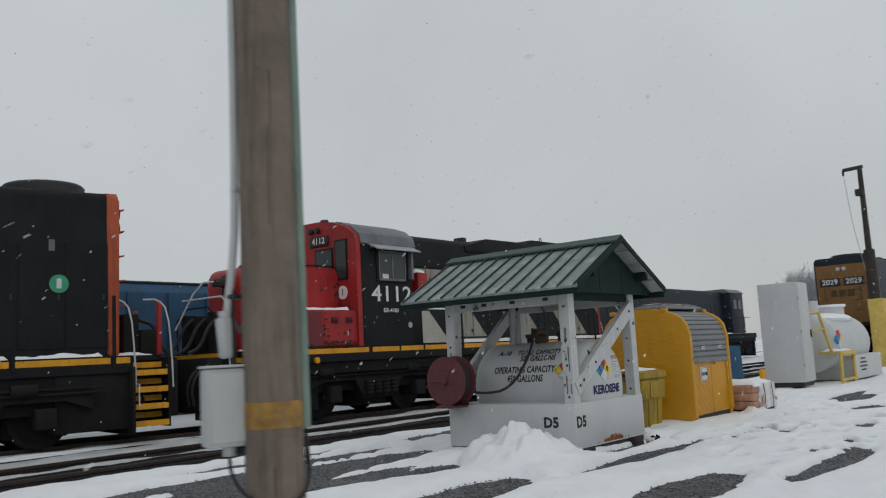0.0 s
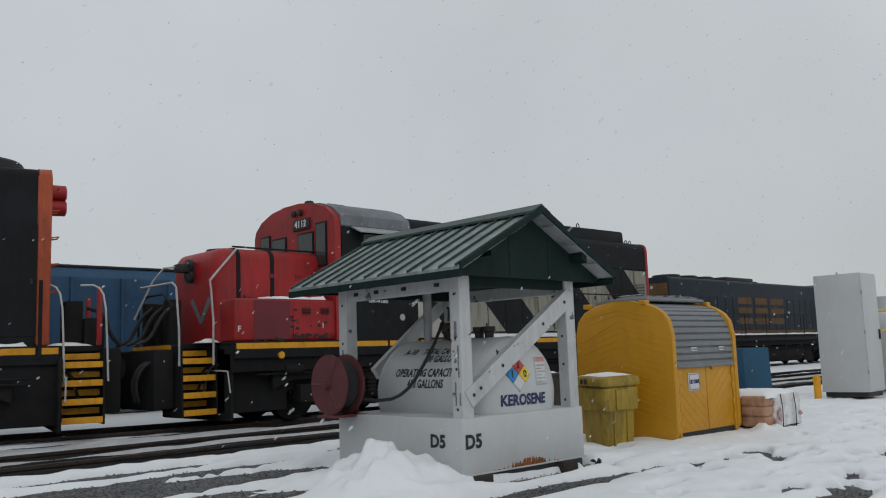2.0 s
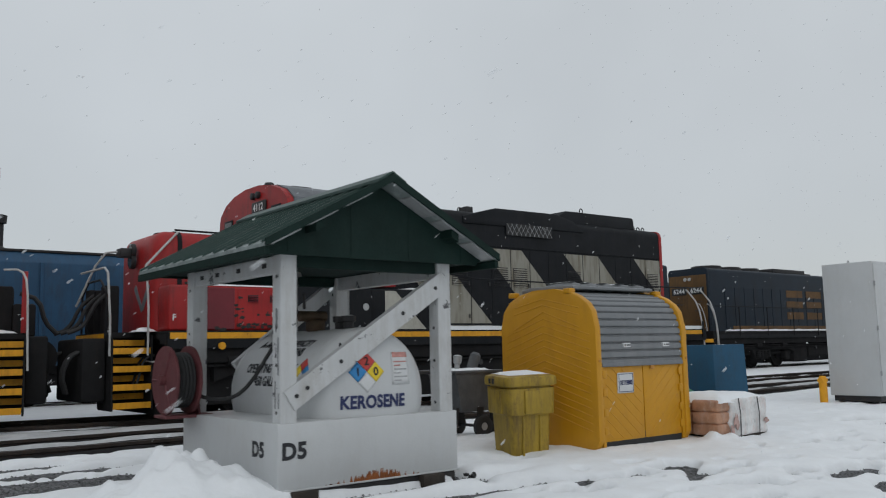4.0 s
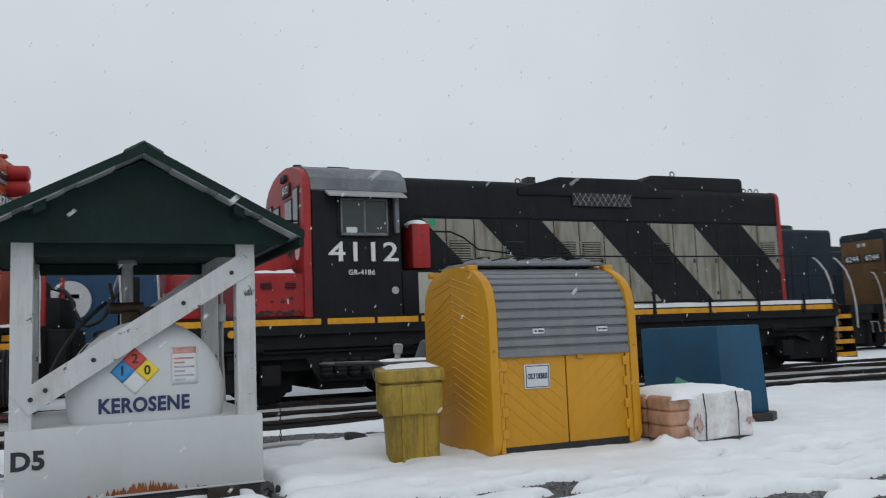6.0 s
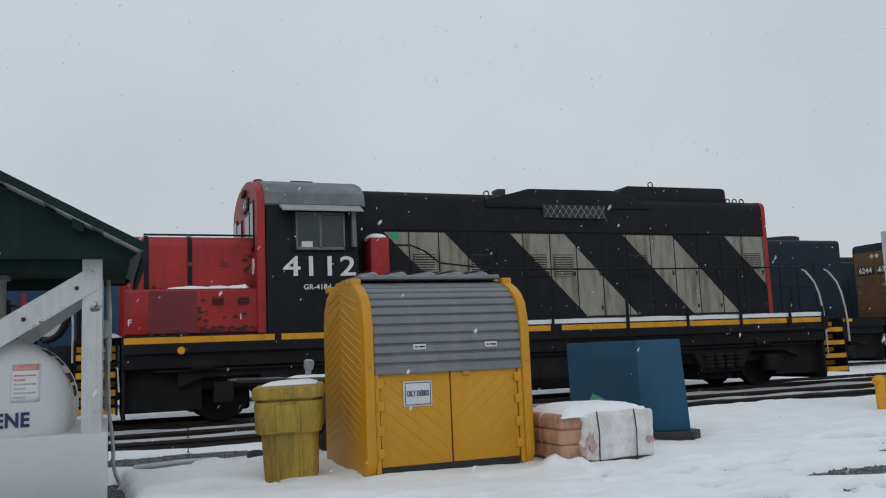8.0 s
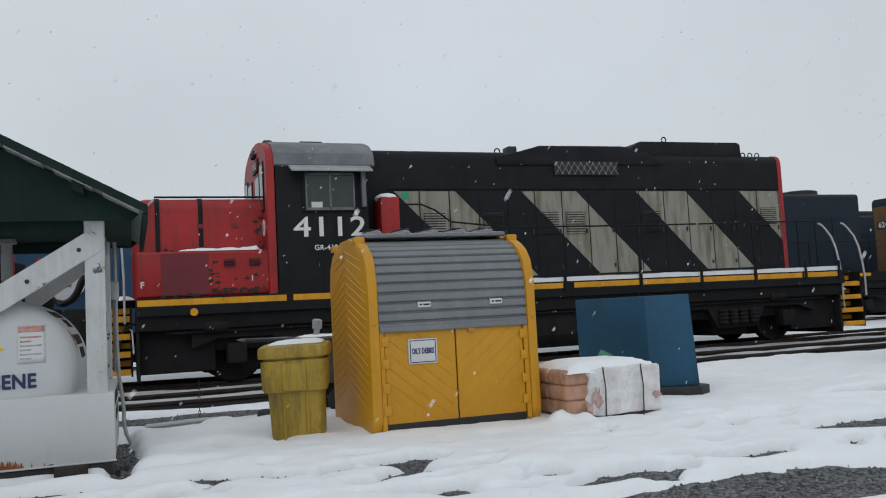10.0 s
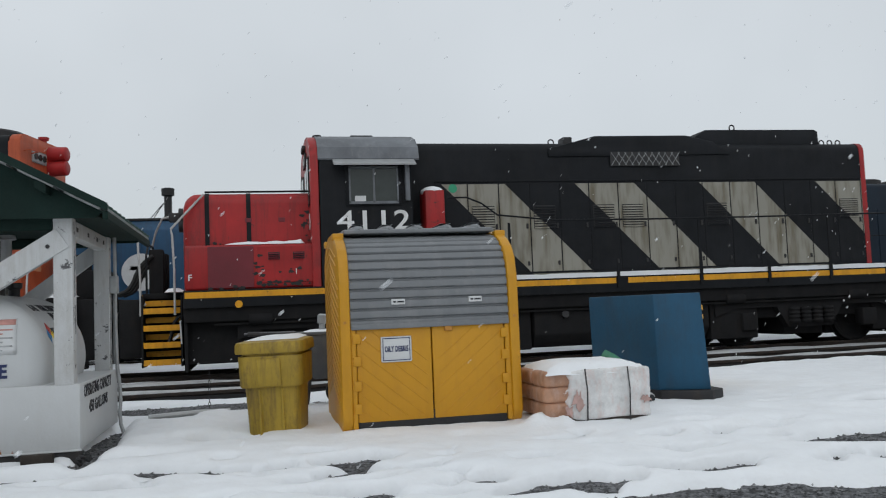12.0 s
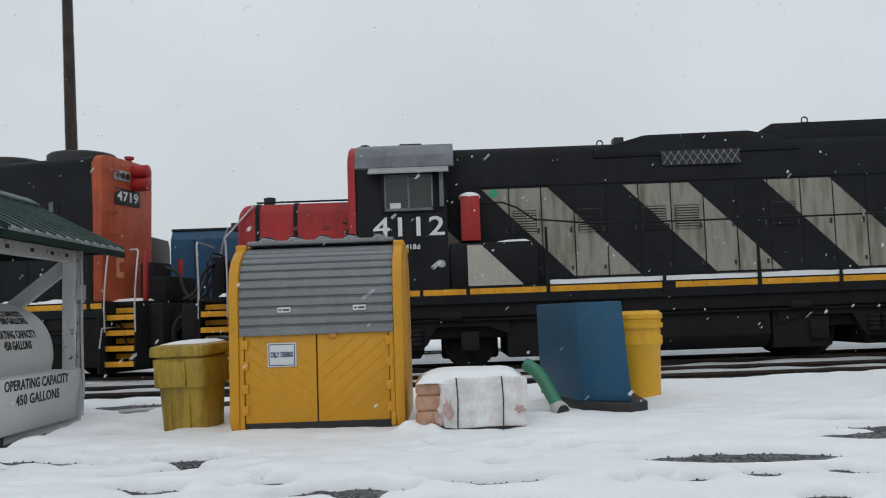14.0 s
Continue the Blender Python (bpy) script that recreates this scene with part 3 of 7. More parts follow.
# ---- locomotives: x along, y across, z from the rail top ----
def bogie(t, cx, n_axles=2, base=2.75):
    """One truck: side frame, wheels with journal boxes, springs."""
    bo = part("bogie", bx(B(), cx - base / 2 - 0.85, cx + base / 2 + 0.85, -1.1, 1.1, 0.55, 0.95, 0.06), UNDER, t)
    for s in (-1, 1):
        bm = prism(B(), [(cx - base / 2 - 0.75, 0.62), (cx - base / 2 - 0.3, 0.78), (cx - 0.75, 0.78), (cx - 0.5, 0.36), (cx + 0.5, 0.36), (cx + 0.75, 0.78), (cx + base / 2 + 0.3, 0.78), (cx + base / 2 + 0.75, 0.62), (cx + base / 2 + 0.75, 0.95), (cx - base / 2 - 0.75, 0.95)], "y", s * 1.12, s * 1.3)
        part("side_frame", bm, UNDER, bo)
        for k in range(4):
            part("spring", lathe(B(), (cx - 0.39 + 0.26 * k, s * 1.34, 0.44), (0, 0, 1), [(0, 0.1), (0.04, 0.12), (0.08, 0.1), (0.12, 0.12), (0.16, 0.1), (0.2, 0.12), (0.24, 0.1), (0.28, 0.12), (0.32, 0.1)], 10), UNDER, bo)
    part("bolster", bx(B(), cx - 0.45, cx + 0.45, -1.05, 1.05, 0.2, 0.9, 0.04), UNDER, bo)
    for k in range(n_axles):
        part("traction_motor", bx(B(), cx - base / 2 + base * k / (n_axles - 1) - 0.55, cx - base / 2 + base * k / (n_axles - 1) + 0.55, -0.62, 0.62, 0.16, 0.9, 0.06), UNDER, bo)
        x = cx - base / 2 + base * k / (n_axles - 1)
        for s in (-1, 1):
            part("wheel", lathe(B(), (x, s * 0.68, 0.5), (0, s, 0), [(0, 0.53), (0.03, 0.53), (0.04, 0.5), (0.13, 0.5), (0.14, 0.44), (0.1, 0.4), (0.1, 0.18), (0.17, 0.16)], 28), UNDER, bo)
            part("journal_box", bx(B(), x - 0.17, x + 0.17, s * 1.22 - 0.12, s * 1.22 + 0.16, 0.33, 0.68, 0.03), UNDER, bo)
            part("brake_cylinder", cyl(B(), (x - 0.55, s * 1.35, 0.98), (x - 0.15, s * 1.35, 0.98), 0.11, None, 12), UNDER, bo)
    return bo


def stairs(t, x, s, treads=(0.32, 0.62, 0.92, 1.22), w=0.62, edge=STRIPE_Y, z_top=1.45, out=1.52):
    """Step well at a corner with yellow-edged treads."""
    w2 = w / 2
    st = part("step_well", bx(B(), x - w2 - 0.03, x + w2 + 0.03, min(s * (out - 0.75), s * (out - 0.7)), max(s * (out - 0.75), s * (out - 0.7)), 0.22, z_top, 0.0), UNDER, t)
    for k in (-1, 1):
        part("side_plate", prism(B(), [(s * out, 0.2), (s * (out - 0.7), 0.2), (s * (out - 0.7), z_top), (s * (out - 0.05), z_top)], "x", x + k * (w2 + 0.02) - 0.015, x + k * (w2 + 0.02) + 0.015), UNDER, st)
    for i, z in enumerate(treads):
        y = s * (out - 0.02 * i)
        tr = part("tread", bx(B(), x - w2, x + w2, min(y, s * (out - 0.4)), max(y, s * (out - 0.4)), z - 0.03, z, 0.005, 1), UNDER, st)
        part("tread_edge", bx(B(), x - w2, x + w2, y - 0.012, y + 0.012, z - 0.09, z + 0.012, 0.003, 1), edge, st, "yellow tread edge")
        part("riser", bx(B(), x - w2, x + w2, min(s * (out - 0.4), s * (out - 0.36)), max(s * (out - 0.4), s * (out - 0.36)), z + 0.05, z + 0.15, 0.0), edge, st, "yellow riser plate")
    return st


def grab(t, pts, r=0.016, material=RAILW, label="pale handrail", soft=1):
    return part("handrail", pipe(B(), pts, r, 8, soft), material, t, label)


def coupler(t, x, d):
    c = part("coupler", bx(B(), min(x, x + d * 0.55), max(x, x + d * 0.55), -0.1, 0.1, 0.72, 0.95, 0.03), UNDER, t)
    part("knuckle", bx(B(), min(x + d * 0.45, x + d * 0.72), max(x + d * 0.45, x + d * 0.72), -0.2, 0.18, 0.66, 1.0, 0.06), UNDER, c)
    part("pilot_plate", bx(B(), min(x - d * 0.06, x), max(x - d * 0.06, x), -1.35, 1.35, 0.1, 1.3, 0.02), UNDER, t)
    for y in (-0.9, -0.7, 0.7, 0.9):
        part("air_hose", pipe(B(), [(x, y, 1.1), (x + d * 0.18, y, 1.05), (x + d * 0.26, y, 0.75), (x + d * 0.34, y, 0.5)], 0.022, 8, 1), RUBBER, t)
    part("cut_lever", pipe(B(), [(x + d * 0.04, -1.4, 0.6), (x + d * 0.06, -1.35, 0.98), (x + d * 0.1, -0.3, 1.02), (x + d * 0.3, 0.0, 1.02)], 0.014, 6), RAILW, t)


def profile(hw, z0, z1, r, n=5):
    """Hood cross-section (y, z) with rounded shoulders."""
    pts = [(-hw, z0)]
    for i in range(n + 1):
        a = math.pi / 2 * i / n
        pts.append((-hw + r - r * math.cos(a), z1 - r + r * math.sin(a)))
    for i in range(n + 1):
        a = math.pi / 2 * (1 - i / n)
        pts.append((hw - r + r * math.cos(a), z1 - r + r * math.sin(a)))
    return pts + [(hw, z0)]


def louvre(parent, x0, x1, y, z0, z1, material, n=9, name="louvre"):
    lo = part(name, bx(B(), x0, x1, y - 0.003, y + 0.01, z0, z1, 0.0), DARKM, parent, "dark slotted louvre")
    h = (z1 - z0) / n
    bm = B()
    for i in range(n):
        prism(bm, [(y - 0.003, z0 + h * (i + 0.45)), (y - 0.022, z0 + h * i), (y - 0.026, z0 + h * (i + 0.06)), (y - 0.003, z0 + h * (i + 0.62))], "x", x0 + 0.01, x1 - 0.01)
    part("slats", bm, material, lo)
    return lo


def underframe(t, L, stripe, gaps, tank=(0.37, 0.63), dec=1.5, trucks=(0.2, 0.81), axles=2, base=2.75, x0=0.0, hw=1.5):
    """Sill with painted stripe, decks, fuel tank, trucks and couplers."""
    part("frame", bx(B(), x0, x0 + L, -hw + 0.08, hw - 0.08, dec - 0.55, dec - 0.02, 0.02), UNDER, t)
    part("deck", bx(B(), x0, x0 + L, -hw, hw, dec - 0.06, dec, 0.01), UNDER, t)
    part("side_sill", bx(B(), x0, x0 + L, -hw, -hw + 0.06, dec - 0.3, dec - 0.062, 0.0), BLACK, t)
    for a, b in gaps:
        part("sill_stripe", bx(B(), x0 + a, x0 + b, -hw - 0.006, -hw, dec - 0.135, dec - 0.03, 0.0), stripe, t, "yellow reflective sill stripe")
    a, b = x0 + L * tank[0], x0 + L * tank[1]
    ft = part("fuel_tank", prism(B(), [(-1.3, 0.45), (-1.1, 0.2), (1.1, 0.2), (1.3, 0.45), (1.3, 1.0), (-1.3, 1.0)], "x", a, b, 0.03), UNDER, t)
    part("filler_cap", cyl(B(), (a + 0.6, -1.3, 0.8), (a + 0.6, -1.38, 0.82), 0.07, None, 14), DARKM, ft)
    for k in (0.25, 0.7):
        part("air_reservoir", lathe(B(), (a + (b - a) * (k - 0.2), -1.2, 1.16), (1, 0, 0), [(0, 0.05), (0.05, 0.15), (0.1, 0.17), (1.2, 0.17), (1.25, 0.15), (1.3, 0.05)], 16), UNDER, t)
    for f in trucks:
        bogie(t, x0 + L * f, axles, base)
    for k in (0, 1):
        xa = x0 + (0.0 if k == 0 else L - 1.3)
        part("draft_gear_box", bx(B(), xa, xa + 1.3, -1.15, 1.15, 0.22, dec - 0.1, 0.03), UNDER, t)
    part("equipment_box", bx(B(), x0 + L * tank[0] - 1.25, x0 + L * tank[0] - 0.05, -1.25, 1.25, 0.18, dec - 0.1, 0.03), UNDER, t)
    part("equipment_box", bx(B(), x0 + L * tank[1] + 0.05, x0 + L * tank[1] + 1.1, -1.25, 1.25, 0.18, dec - 0.1, 0.03), UNDER, t)
    for z in (0.9, 0.98):
        part("brake_pipe", pipe(B(), [(x0 + 0.5, -1.36, z), (x0 + L - 0.5, -1.36, z)], 0.022, 6), UNDER, t)
    coupler(t, x0, -1)
    coupler(t, x0 + L, 1)


HOODPAINT = livery("striped_hood_paint", (0.0115, 0.0128, 0.0152), (0.28, 0.27, 0.232), 4.71, 2.7, 1.26, 0.995, 3.4)


def road_switcher():
    """The red-nosed black unit with pale diagonal bands."""
    t = thing("locomotive", pose(11.1, 14.58, 0.49), "black and red diesel locomotive with cream diagonal stripes, snow on deck", "locomotive", "standing locomotives")
    L = 15.1
    underframe(t, L, STRIPE_Y, ((0.03, 2.5), (2.62, 3.5), (3.56, 4.35), (4.42, 7.95), (8.2, 9.7), (9.76, 11.2), (11.26, 12.6), (12.66, 13.9), (13.96, 14.9)), (0.42, 0.66))
    # short hood
    bm = B()
    rows = []
    for k in range(9):
        # the front edge is rolled over with a wide radius
        a = math.pi / 2 * min(k, 6) / 6
        x = (-0.03, 2.35)[k == 8] if k in (0, 8) else -0.03 + 0.26 * (1 - math.cos(a)) + (0.6 if k == 7 else 0)
        ins = 0.26 * (1 - math.sin(a))
        rows.append([bm.verts.new((x, y, z)) for y, z in profile(0.93 - ins, 1.5, 3.27 - ins, 0.22)])
    for lo, hi in zip(rows, rows[1:]):
        for q in range(len(lo)):
            bm.faces.new((lo[q], lo[(q + 1) % len(lo)], hi[(q + 1) % len(lo)], hi[q]))
    bm.faces.new(rows[0][::-1])
    bm.faces.new(rows[-1])
    nose = part("short_hood", bm, RED, t, "red short hood with chipped paint")
    part("side_box", bx(B(), 0.03, 2.28, -1.44, -0.9, 1.5, 2.28, 0.05, 3), RED, nose)
    part("side_box_panel", bx(B(), 0.42, 1.2, -1.452, -1.44, 1.53, 2.25, 0.004, 1), MAROON, nose, "faded maroon access panel")
    part("box_door", bx(B(), 1.26, 2.25, -1.452, -1.44, 1.6, 2.24, 0.004, 1), RED, nose)
    for x in (1.55, 1.98):
        louvre(nose, x - 0.1, x + 0.1, -1.455, 2.0, 2.13, MAROON, 4, "vent")
    part("snow_on_box", drift(B(), 0.7, 2.1, -1.42, -0.95, 2.28, 2.35, 0.03), SNOW, nose, "snow lying on the side box")
    for x in (0.4, 1.13):
        bm = prism(B(), [(y * 1.014, z + (0.014 if z > 2 else 0)) for y, z in profile(0.93, 1.5, 3.27, 0.22)], "x", x - 0.04, x + 0.04)
        part("strap", bm, BLACK, nose, "black painted band over the hood")
    part("top_rail", pipe(B(), [(0.36, -0.78, 3.3), (2.25, -0.78, 3.3)], 0.018, 6), BLACK, nose)
    # paint flaked down to black primer: along the foot of the box, at its corner and beside the cab
    wear = random.Random(17)
    for xa, xb, za, zb, y, cnt in ((1.25, 2.27, 1.53, 1.63, -1.453, 26), (1.22, 1.36, 1.6, 2.1, -1.453, 14), (2.08, 2.3, 2.3, 2.95, -0.934, 16), (1.5, 2.0, 1.74, 1.84, -1.453, 5), (0.5, 2.0, 2.3, 2.36, -0.934, 10), (0.3, 1.2, 1.51, 1.56, -1.453, 9)):
        for _ in range(cnt):
            x, z, w = wear.uniform(xa, xb), wear.uniform(za, zb), wear.uniform(0.012, 0.05)
            pts = [(x + w * wear.uniform(0.5, 1.5) * math.cos(a), z + 0.7 * w * wear.uniform(0.4, 1.4) * math.sin(a)) for a in np.linspace(0, 5.6, 9)]
            part("paint_flake", prism(B(), pts, "y", y - wear.uniform(0.0005, 0.0025), y + 0.002), PRIMER, nose)
    for x in (1.12, 1.72):
        part("latch_plate", bx(B(), x - 0.06, x + 0.06, -0.945, -0.93, 2.72, 2.8, 0.004, 1), MAROON, nose)
    part("nose_hatch", cyl(B(), (0.55, 0, 3.27), (0.55, 0, 3.33), 0.3, 0.27, 20), BLACK, nose)
    for z in (2.78, 2.98):
        hl = part("headlight", lathe(B(), (-0.08, -0.0, z), (-1, 0, 0), [(0, 0.13), (0.07, 0.13), (0.08, 0.11), (0.06, 0.1)], 18), DARKM, nose)
        part("lens", cyl(B(), (-0.14, 0, z), (-0.155, 0, z), 0.1, None, 16), LAMP, hl)
    # painted mark on the nose front, as plain shapes
    for pts in ([(-0.7, 2.3), (-0.6, 2.36), (-0.3, 1.98), (-0.4, 1.9)], [(-0.4, 1.9), (-0.3, 1.98), (0.0, 2.36), (0.1, 2.3), (-0.28, 1.86)]):
        part("painted_mark", prism(B(), pts, "x", -0.038, -0.03), GREY_ROOF, nose, "faded grey painted mark")
    letters("F", 0.15, WHITE_L, nose, front(0.12, -1.443, 1.72), "lettering")
    letters("1", 0.13, WHITE_L, nose, front(1.93, -1.455, 1.78), "lettering")
    # cab
    cab = part("cab", prism(B(), [(-1.5, 1.5), (-1.5, 3.82), (-1.44, 3.98), (-1.2, 4.16), (-0.8, 4.29), (-0.3, 4.35), (0.3, 4.35), (0.8, 4.29), (1.2, 4.16), (1.44, 3.98), (1.5, 3.82), (1.5, 1.5)], "x", 2.36, 4.05), BLACK, t, "black cab with red front wall")
    part("cab_front_wall", prism(B(), [(-1.5, 1.5), (-1.5, 3.82), (-1.44, 3.98), (-1.2, 4.17), (-0.8, 4.31), (-0.3, 4.38), (0.3, 4.38), (0.8, 4.31), (1.2, 4.17), (1.44, 3.98), (1.5, 3.82), (1.5, 1.5)], "x", 2.22, 2.38), RED, cab, "red front wall")
    arch = [(-1.53, 3.78), (-1.47, 4.0), (-1.22, 4.19), (-0.82, 4.325), (-0.3, 4.39), (0.3, 4.39), (0.82, 4.325), (1.22, 4.19), (1.47, 4.0), (1.53, 3.78)]
    inner = [(y * 0.985, z - 0.025) for y, z in arch]
    part("roof", prism(B(), arch + inner[::-1], "x", 2.36, 4.2), GREY_ROOF, cab, "weathered grey curved roof")
    for y0, y1, z0, z1 in ((-0.75, -0.25, 3.28, 3.7), (-1.2, -0.88, 3.02, 3.85)):
        w = part("front_window", bx(B(), 2.205, 2.22, y0 - 0.04, y1 + 0.04, z0 - 0.04, z1 + 0.04, 0.006), BLACK, cab, "black rubber framed window")
        part("pane", bx(B(), 2.195, 2.204, y0, y1, z0, z1, 0.0), LAMP, w)
    for y0, y1, z0, z1 in ((0.25, 0.75, 3.28, 3.7), (0.88, 1.2, 3.3, 3.8)):
        w = part("front_window", bx(B(), 2.205, 2.22, y0 - 0.04, y1 + 0.04, z0 - 0.04, z1 + 0.04, 0.006), BLACK, cab, "black rubber framed window")
        part("pane", bx(B(), 2.195, 2.204, y0, y1, z0, z1, 0.0), LAMP, w)
    part("front_door_handle", bx(B(), 2.18, 2.22, -0.9, -0.8, 2.75, 2.8, 0.01), STEEL, cab)
    part("number_board", bx(B(), 2.18, 2.22, -0.66, -0.06, 3.8, 4.05, 0.02), DARKM, cab, "black number board")
    letters("4112", 0.2, WHITE_L, cab, lambda u, v, w: Vector((2.177 - w, -0.36 - u, 3.925 + v)), "digit")
    for y in (-0.32, -0.1):
        part("marker_lamp", lathe(B(), (2.22, y, 4.18), (-1, 0, 0), [(0, 0.07), (0.06, 0.07), (0.07, 0.05)], 14), DARKM, cab)
    ds = part("round_sign", lathe(B(), (2.22, -1.05, 2.7), (-1, 0, 0), [(0, 0.15), (0.008, 0.15)], 24), WHITE_L, cab, "white round sign")
    letters("1", 0.2, RED, ds, lambda u, v, w: Vector((2.21 - w, -1.05 - u, 2.7 + v)), "lettering")
    # side window with frame, sash and sun visor
    sw = part("side_window", bx(B(), 2.84, 3.86, -1.525, -1.5, 2.92, 3.66, 0.01), BLACK, cab, "sliding cab window")
    # flat plate outside the wall; its dark colour stands in for the unlit cab
    part("interior_shade", bx(B(), 2.92, 3.78, -1.53, -1.526, 2.99, 3.6, 0.0), INTERIOR, sw)
    part("pane", bx(B(), 2.93, 3.33, -1.54, -1.535, 3.0, 3.59, 0.0), LAMP, sw, "glass pane")
    part("pane", bx(B(), 3.37, 3.77, -1.536, -1.532, 3.0, 3.59, 0.0), LAMP, sw, "glass pane")
    part("paper_notice", bx(B(), 3.0, 3.2, -1.546, -1.542, 3.0, 3.1, 0.0), SIGNW, sw, "white paper notice")
    for x0, x1, z0, z1 in ((2.9, 2.93, 2.97, 3.62), (3.33, 3.37, 2.97, 3.62), (3.77, 3.8, 2.97, 3.62), (2.9, 3.8, 3.59, 3.63), (2.9, 3.8, 2.95, 3.0)):
        part("sash_bar", bx(B(), x0, x1, -1.552, -1.528, z0, z1, 0.003, 1), GREY_ROOF, sw)
    part("wind_deflector", bx(B(), 3.92, 4.0, -1.62, -1.5, 3.0, 3.7, 0.01), GREY_ROOF, cab)
    part("sun_visor", prism(B(), [(-1.5, 3.78), (-1.5, 3.74), (-1.78, 3.62), (-1.785, 3.645)], "x", 2.62, 4.1), STEEL, cab, "folded sheet sun visor")
    letters("4112", 0.5, WHITE_L, cab, front(3.34, -1.503, 2.64), "digit", 0.012, 0.98, "CENTER", "large white road number", 1.33)
    letters("GR-418d", 0.13, WHITE_L, cab, front(3.28, -1.503, 2.28), "class_lettering")
    part("roof_horn", pipe(B(), [(3.1, 0.0, 4.36), (3.14, 0.0, 4.49), (3.56, 0.0, 4.49), (3.6, 0.0, 4.36)], 0.03, 8), DARKM, cab)
    part("roof_beacon", lathe(B(), (2.45, -0.3, 4.37), (0, 0, 1), [(0, 0.1), (0.05, 0.1), (0.08, 0.08)], 14), DARKM, cab)
    part("round_emblem", lathe(B(), (3.92, -1.5, 1.95), (0, -1, 0), [(0, 0.07), (0.006, 0.07)], 18), STEEL, cab)
    # long hood with doors, louvres and roof gear
    hood = part("long_hood", prism(B(), profile(0.93, 1.5, 4.21, 0.2), "x", 4.05, 13.95), HOODPAINT, t, "black long hood with cream diagonal stripes")
    part("dynamic_brake_bulge", prism(B(), [(6.9, 4.08), (7.55, 4.23), (7.9, 4.33), (9.9, 4.35), (10.5, 4.22), (10.9, 3.95), (6.9, 3.9)], "y", -0.97, 0.97, 0.04), BLACK, hood)
    fanb = part("fan_housing", prism(B(), [(9.83, 4.15), (10.43, 4.5), (13.0, 4.52), (13.08, 4.48), (13.1, 4.15)], "y", -0.8, 0.8, 0.03), BLACK, hood)
    part("lifting_eye", pipe(B(), [(11.1 + 0.06 * math.cos(a), -0.7, 4.56 + 0.06 * math.sin(a)) for a in np.linspace(0, 6.28, 13)], 0.014, 6), DARKM, fanb)
    for x in (7.1, 13.3, 13.5, 13.7):
        part("lifting_eye", pipe(B(), [(x + 0.06 * math.cos(a), -0.6, 4.26 + 0.06 * math.sin(a)) for a in np.linspace(0, 6.28, 13)], 0.014, 6), DARKM, hood)
    part("exhaust_stack", bx(B(), 7.4, 7.6, -0.5, -0.2, 4.15, 4.4, 0.02), DARKM, hood)
    # wire grille in the air intake
    gr = part("radiator_grille", bx(B(), 8.2, 9.7, -0.978, -0.97, 3.72, 4.0, 0.0), DARKM, hood, "crossed wire grille over the dark intake")
    for i in range(10):
        x = 8.24 + i * 0.145
        for d in (-1, 1):
            part("wire", pipe(B(), [(x + 0.07 - d * 0.09, -0.985, 3.73), (x + 0.07 + d * 0.09, -0.985, 3.99)], 0.0045, 5), STEEL, gr)
    # doors, alike but for width, share the hood's paint
    part("door_seams", bx(B(), 4.6, 13.93, -0.936, -0.93, 1.62, 3.41, 0.0), BLACK, hood)
    x = 4.62
    k = 0
    while x < 13.6:
        w = 0.62
        d = part("hood_door", bx(B(), x + 0.012, x + w - 0.012, -0.944, -0.93, 1.66, 3.38, 0.004, 1), HOODPAINT, hood)
        part("latch", bx(B(), x + w - 0.09, x + w - 0.05, -0.965, -0.944, 2.5, 2.6, 0.004, 1), DARKM, d)
        part("latch", bx(B(), x + w - 0.09, x + w - 0.05, -0.965, -0.944, 1.78, 1.86, 0.004, 1), DARKM, d)
        if k in (1, 3, 5, 6, 9, 14):
            louvre(d, x + 0.07, x + w - 0.1, -0.946, 2.5 if k != 14 else 2.6, 2.95 if k != 14 else 3.0, HOODPAINT, 9)
        x += w
        k += 1
    part("hood_rain_strip", bx(B(), 4.6, 13.9, -0.955, -0.93, 3.42, 3.45, 0.004, 1), BLACK, hood)
    part("round_sign", lathe(B(), (4.95, -0.944, 3.3), (0, -1, 0), [(0, 0.085), (0.004, 0.085)], 20), SIGNG, hood, "small round green sign")
    part("red_end", prism(B(), [(y * 1.012, z + (0.012 if z > 2 else 0)) for y, z in profile(0.93, 1.5, 4.21, 0.2)], "x", 13.95, 14.06), RED, hood, "red painted hood end")
    for z in (2.2, 2.6, 3.0, 3.4, 3.8):
        part("end_grab_iron", pipe(B(), [(14.06, -0.75, z), (14.18, -0.75, z + 0.02), (14.18, -0.4, z + 0.02), (14.06, -0.4, z)], 0.016, 6), RED if z < 3.9 else DARKM, hood)
    part("end_headlight", lathe(B(), (14.06, 0, 3.7), (1, 0, 0), [(0, 0.2), (0.1, 0.2), (0.12, 0.15)], 18), DARKM, hood)
    # box behind the cab, pale triangle, red fan casing
    bb = part("battery_box", bx(B(), 4.08, 5.7, -1.46, -0.93, 1.5, 2.32, 0.02), BLACK, t)
    part("painted_triangle", prism(B(), [(4.4, 1.52), (4.4, 2.28), (4.66, 2.28), (5.42, 1.52)], "y", -1.466, -1.46), mat("cream_paint", (0.42, 0.41, 0.36), 0.6, 0, 0.15, 3, 0.05, 50, (0.2, 0.17, 0.13), 0.4), bb, "cream painted triangle")
    part("snow_on_box", drift(B(), 4.95, 5.6, -1.44, -0.98, 2.32, 2.38, 0.025), SNOW, bb)
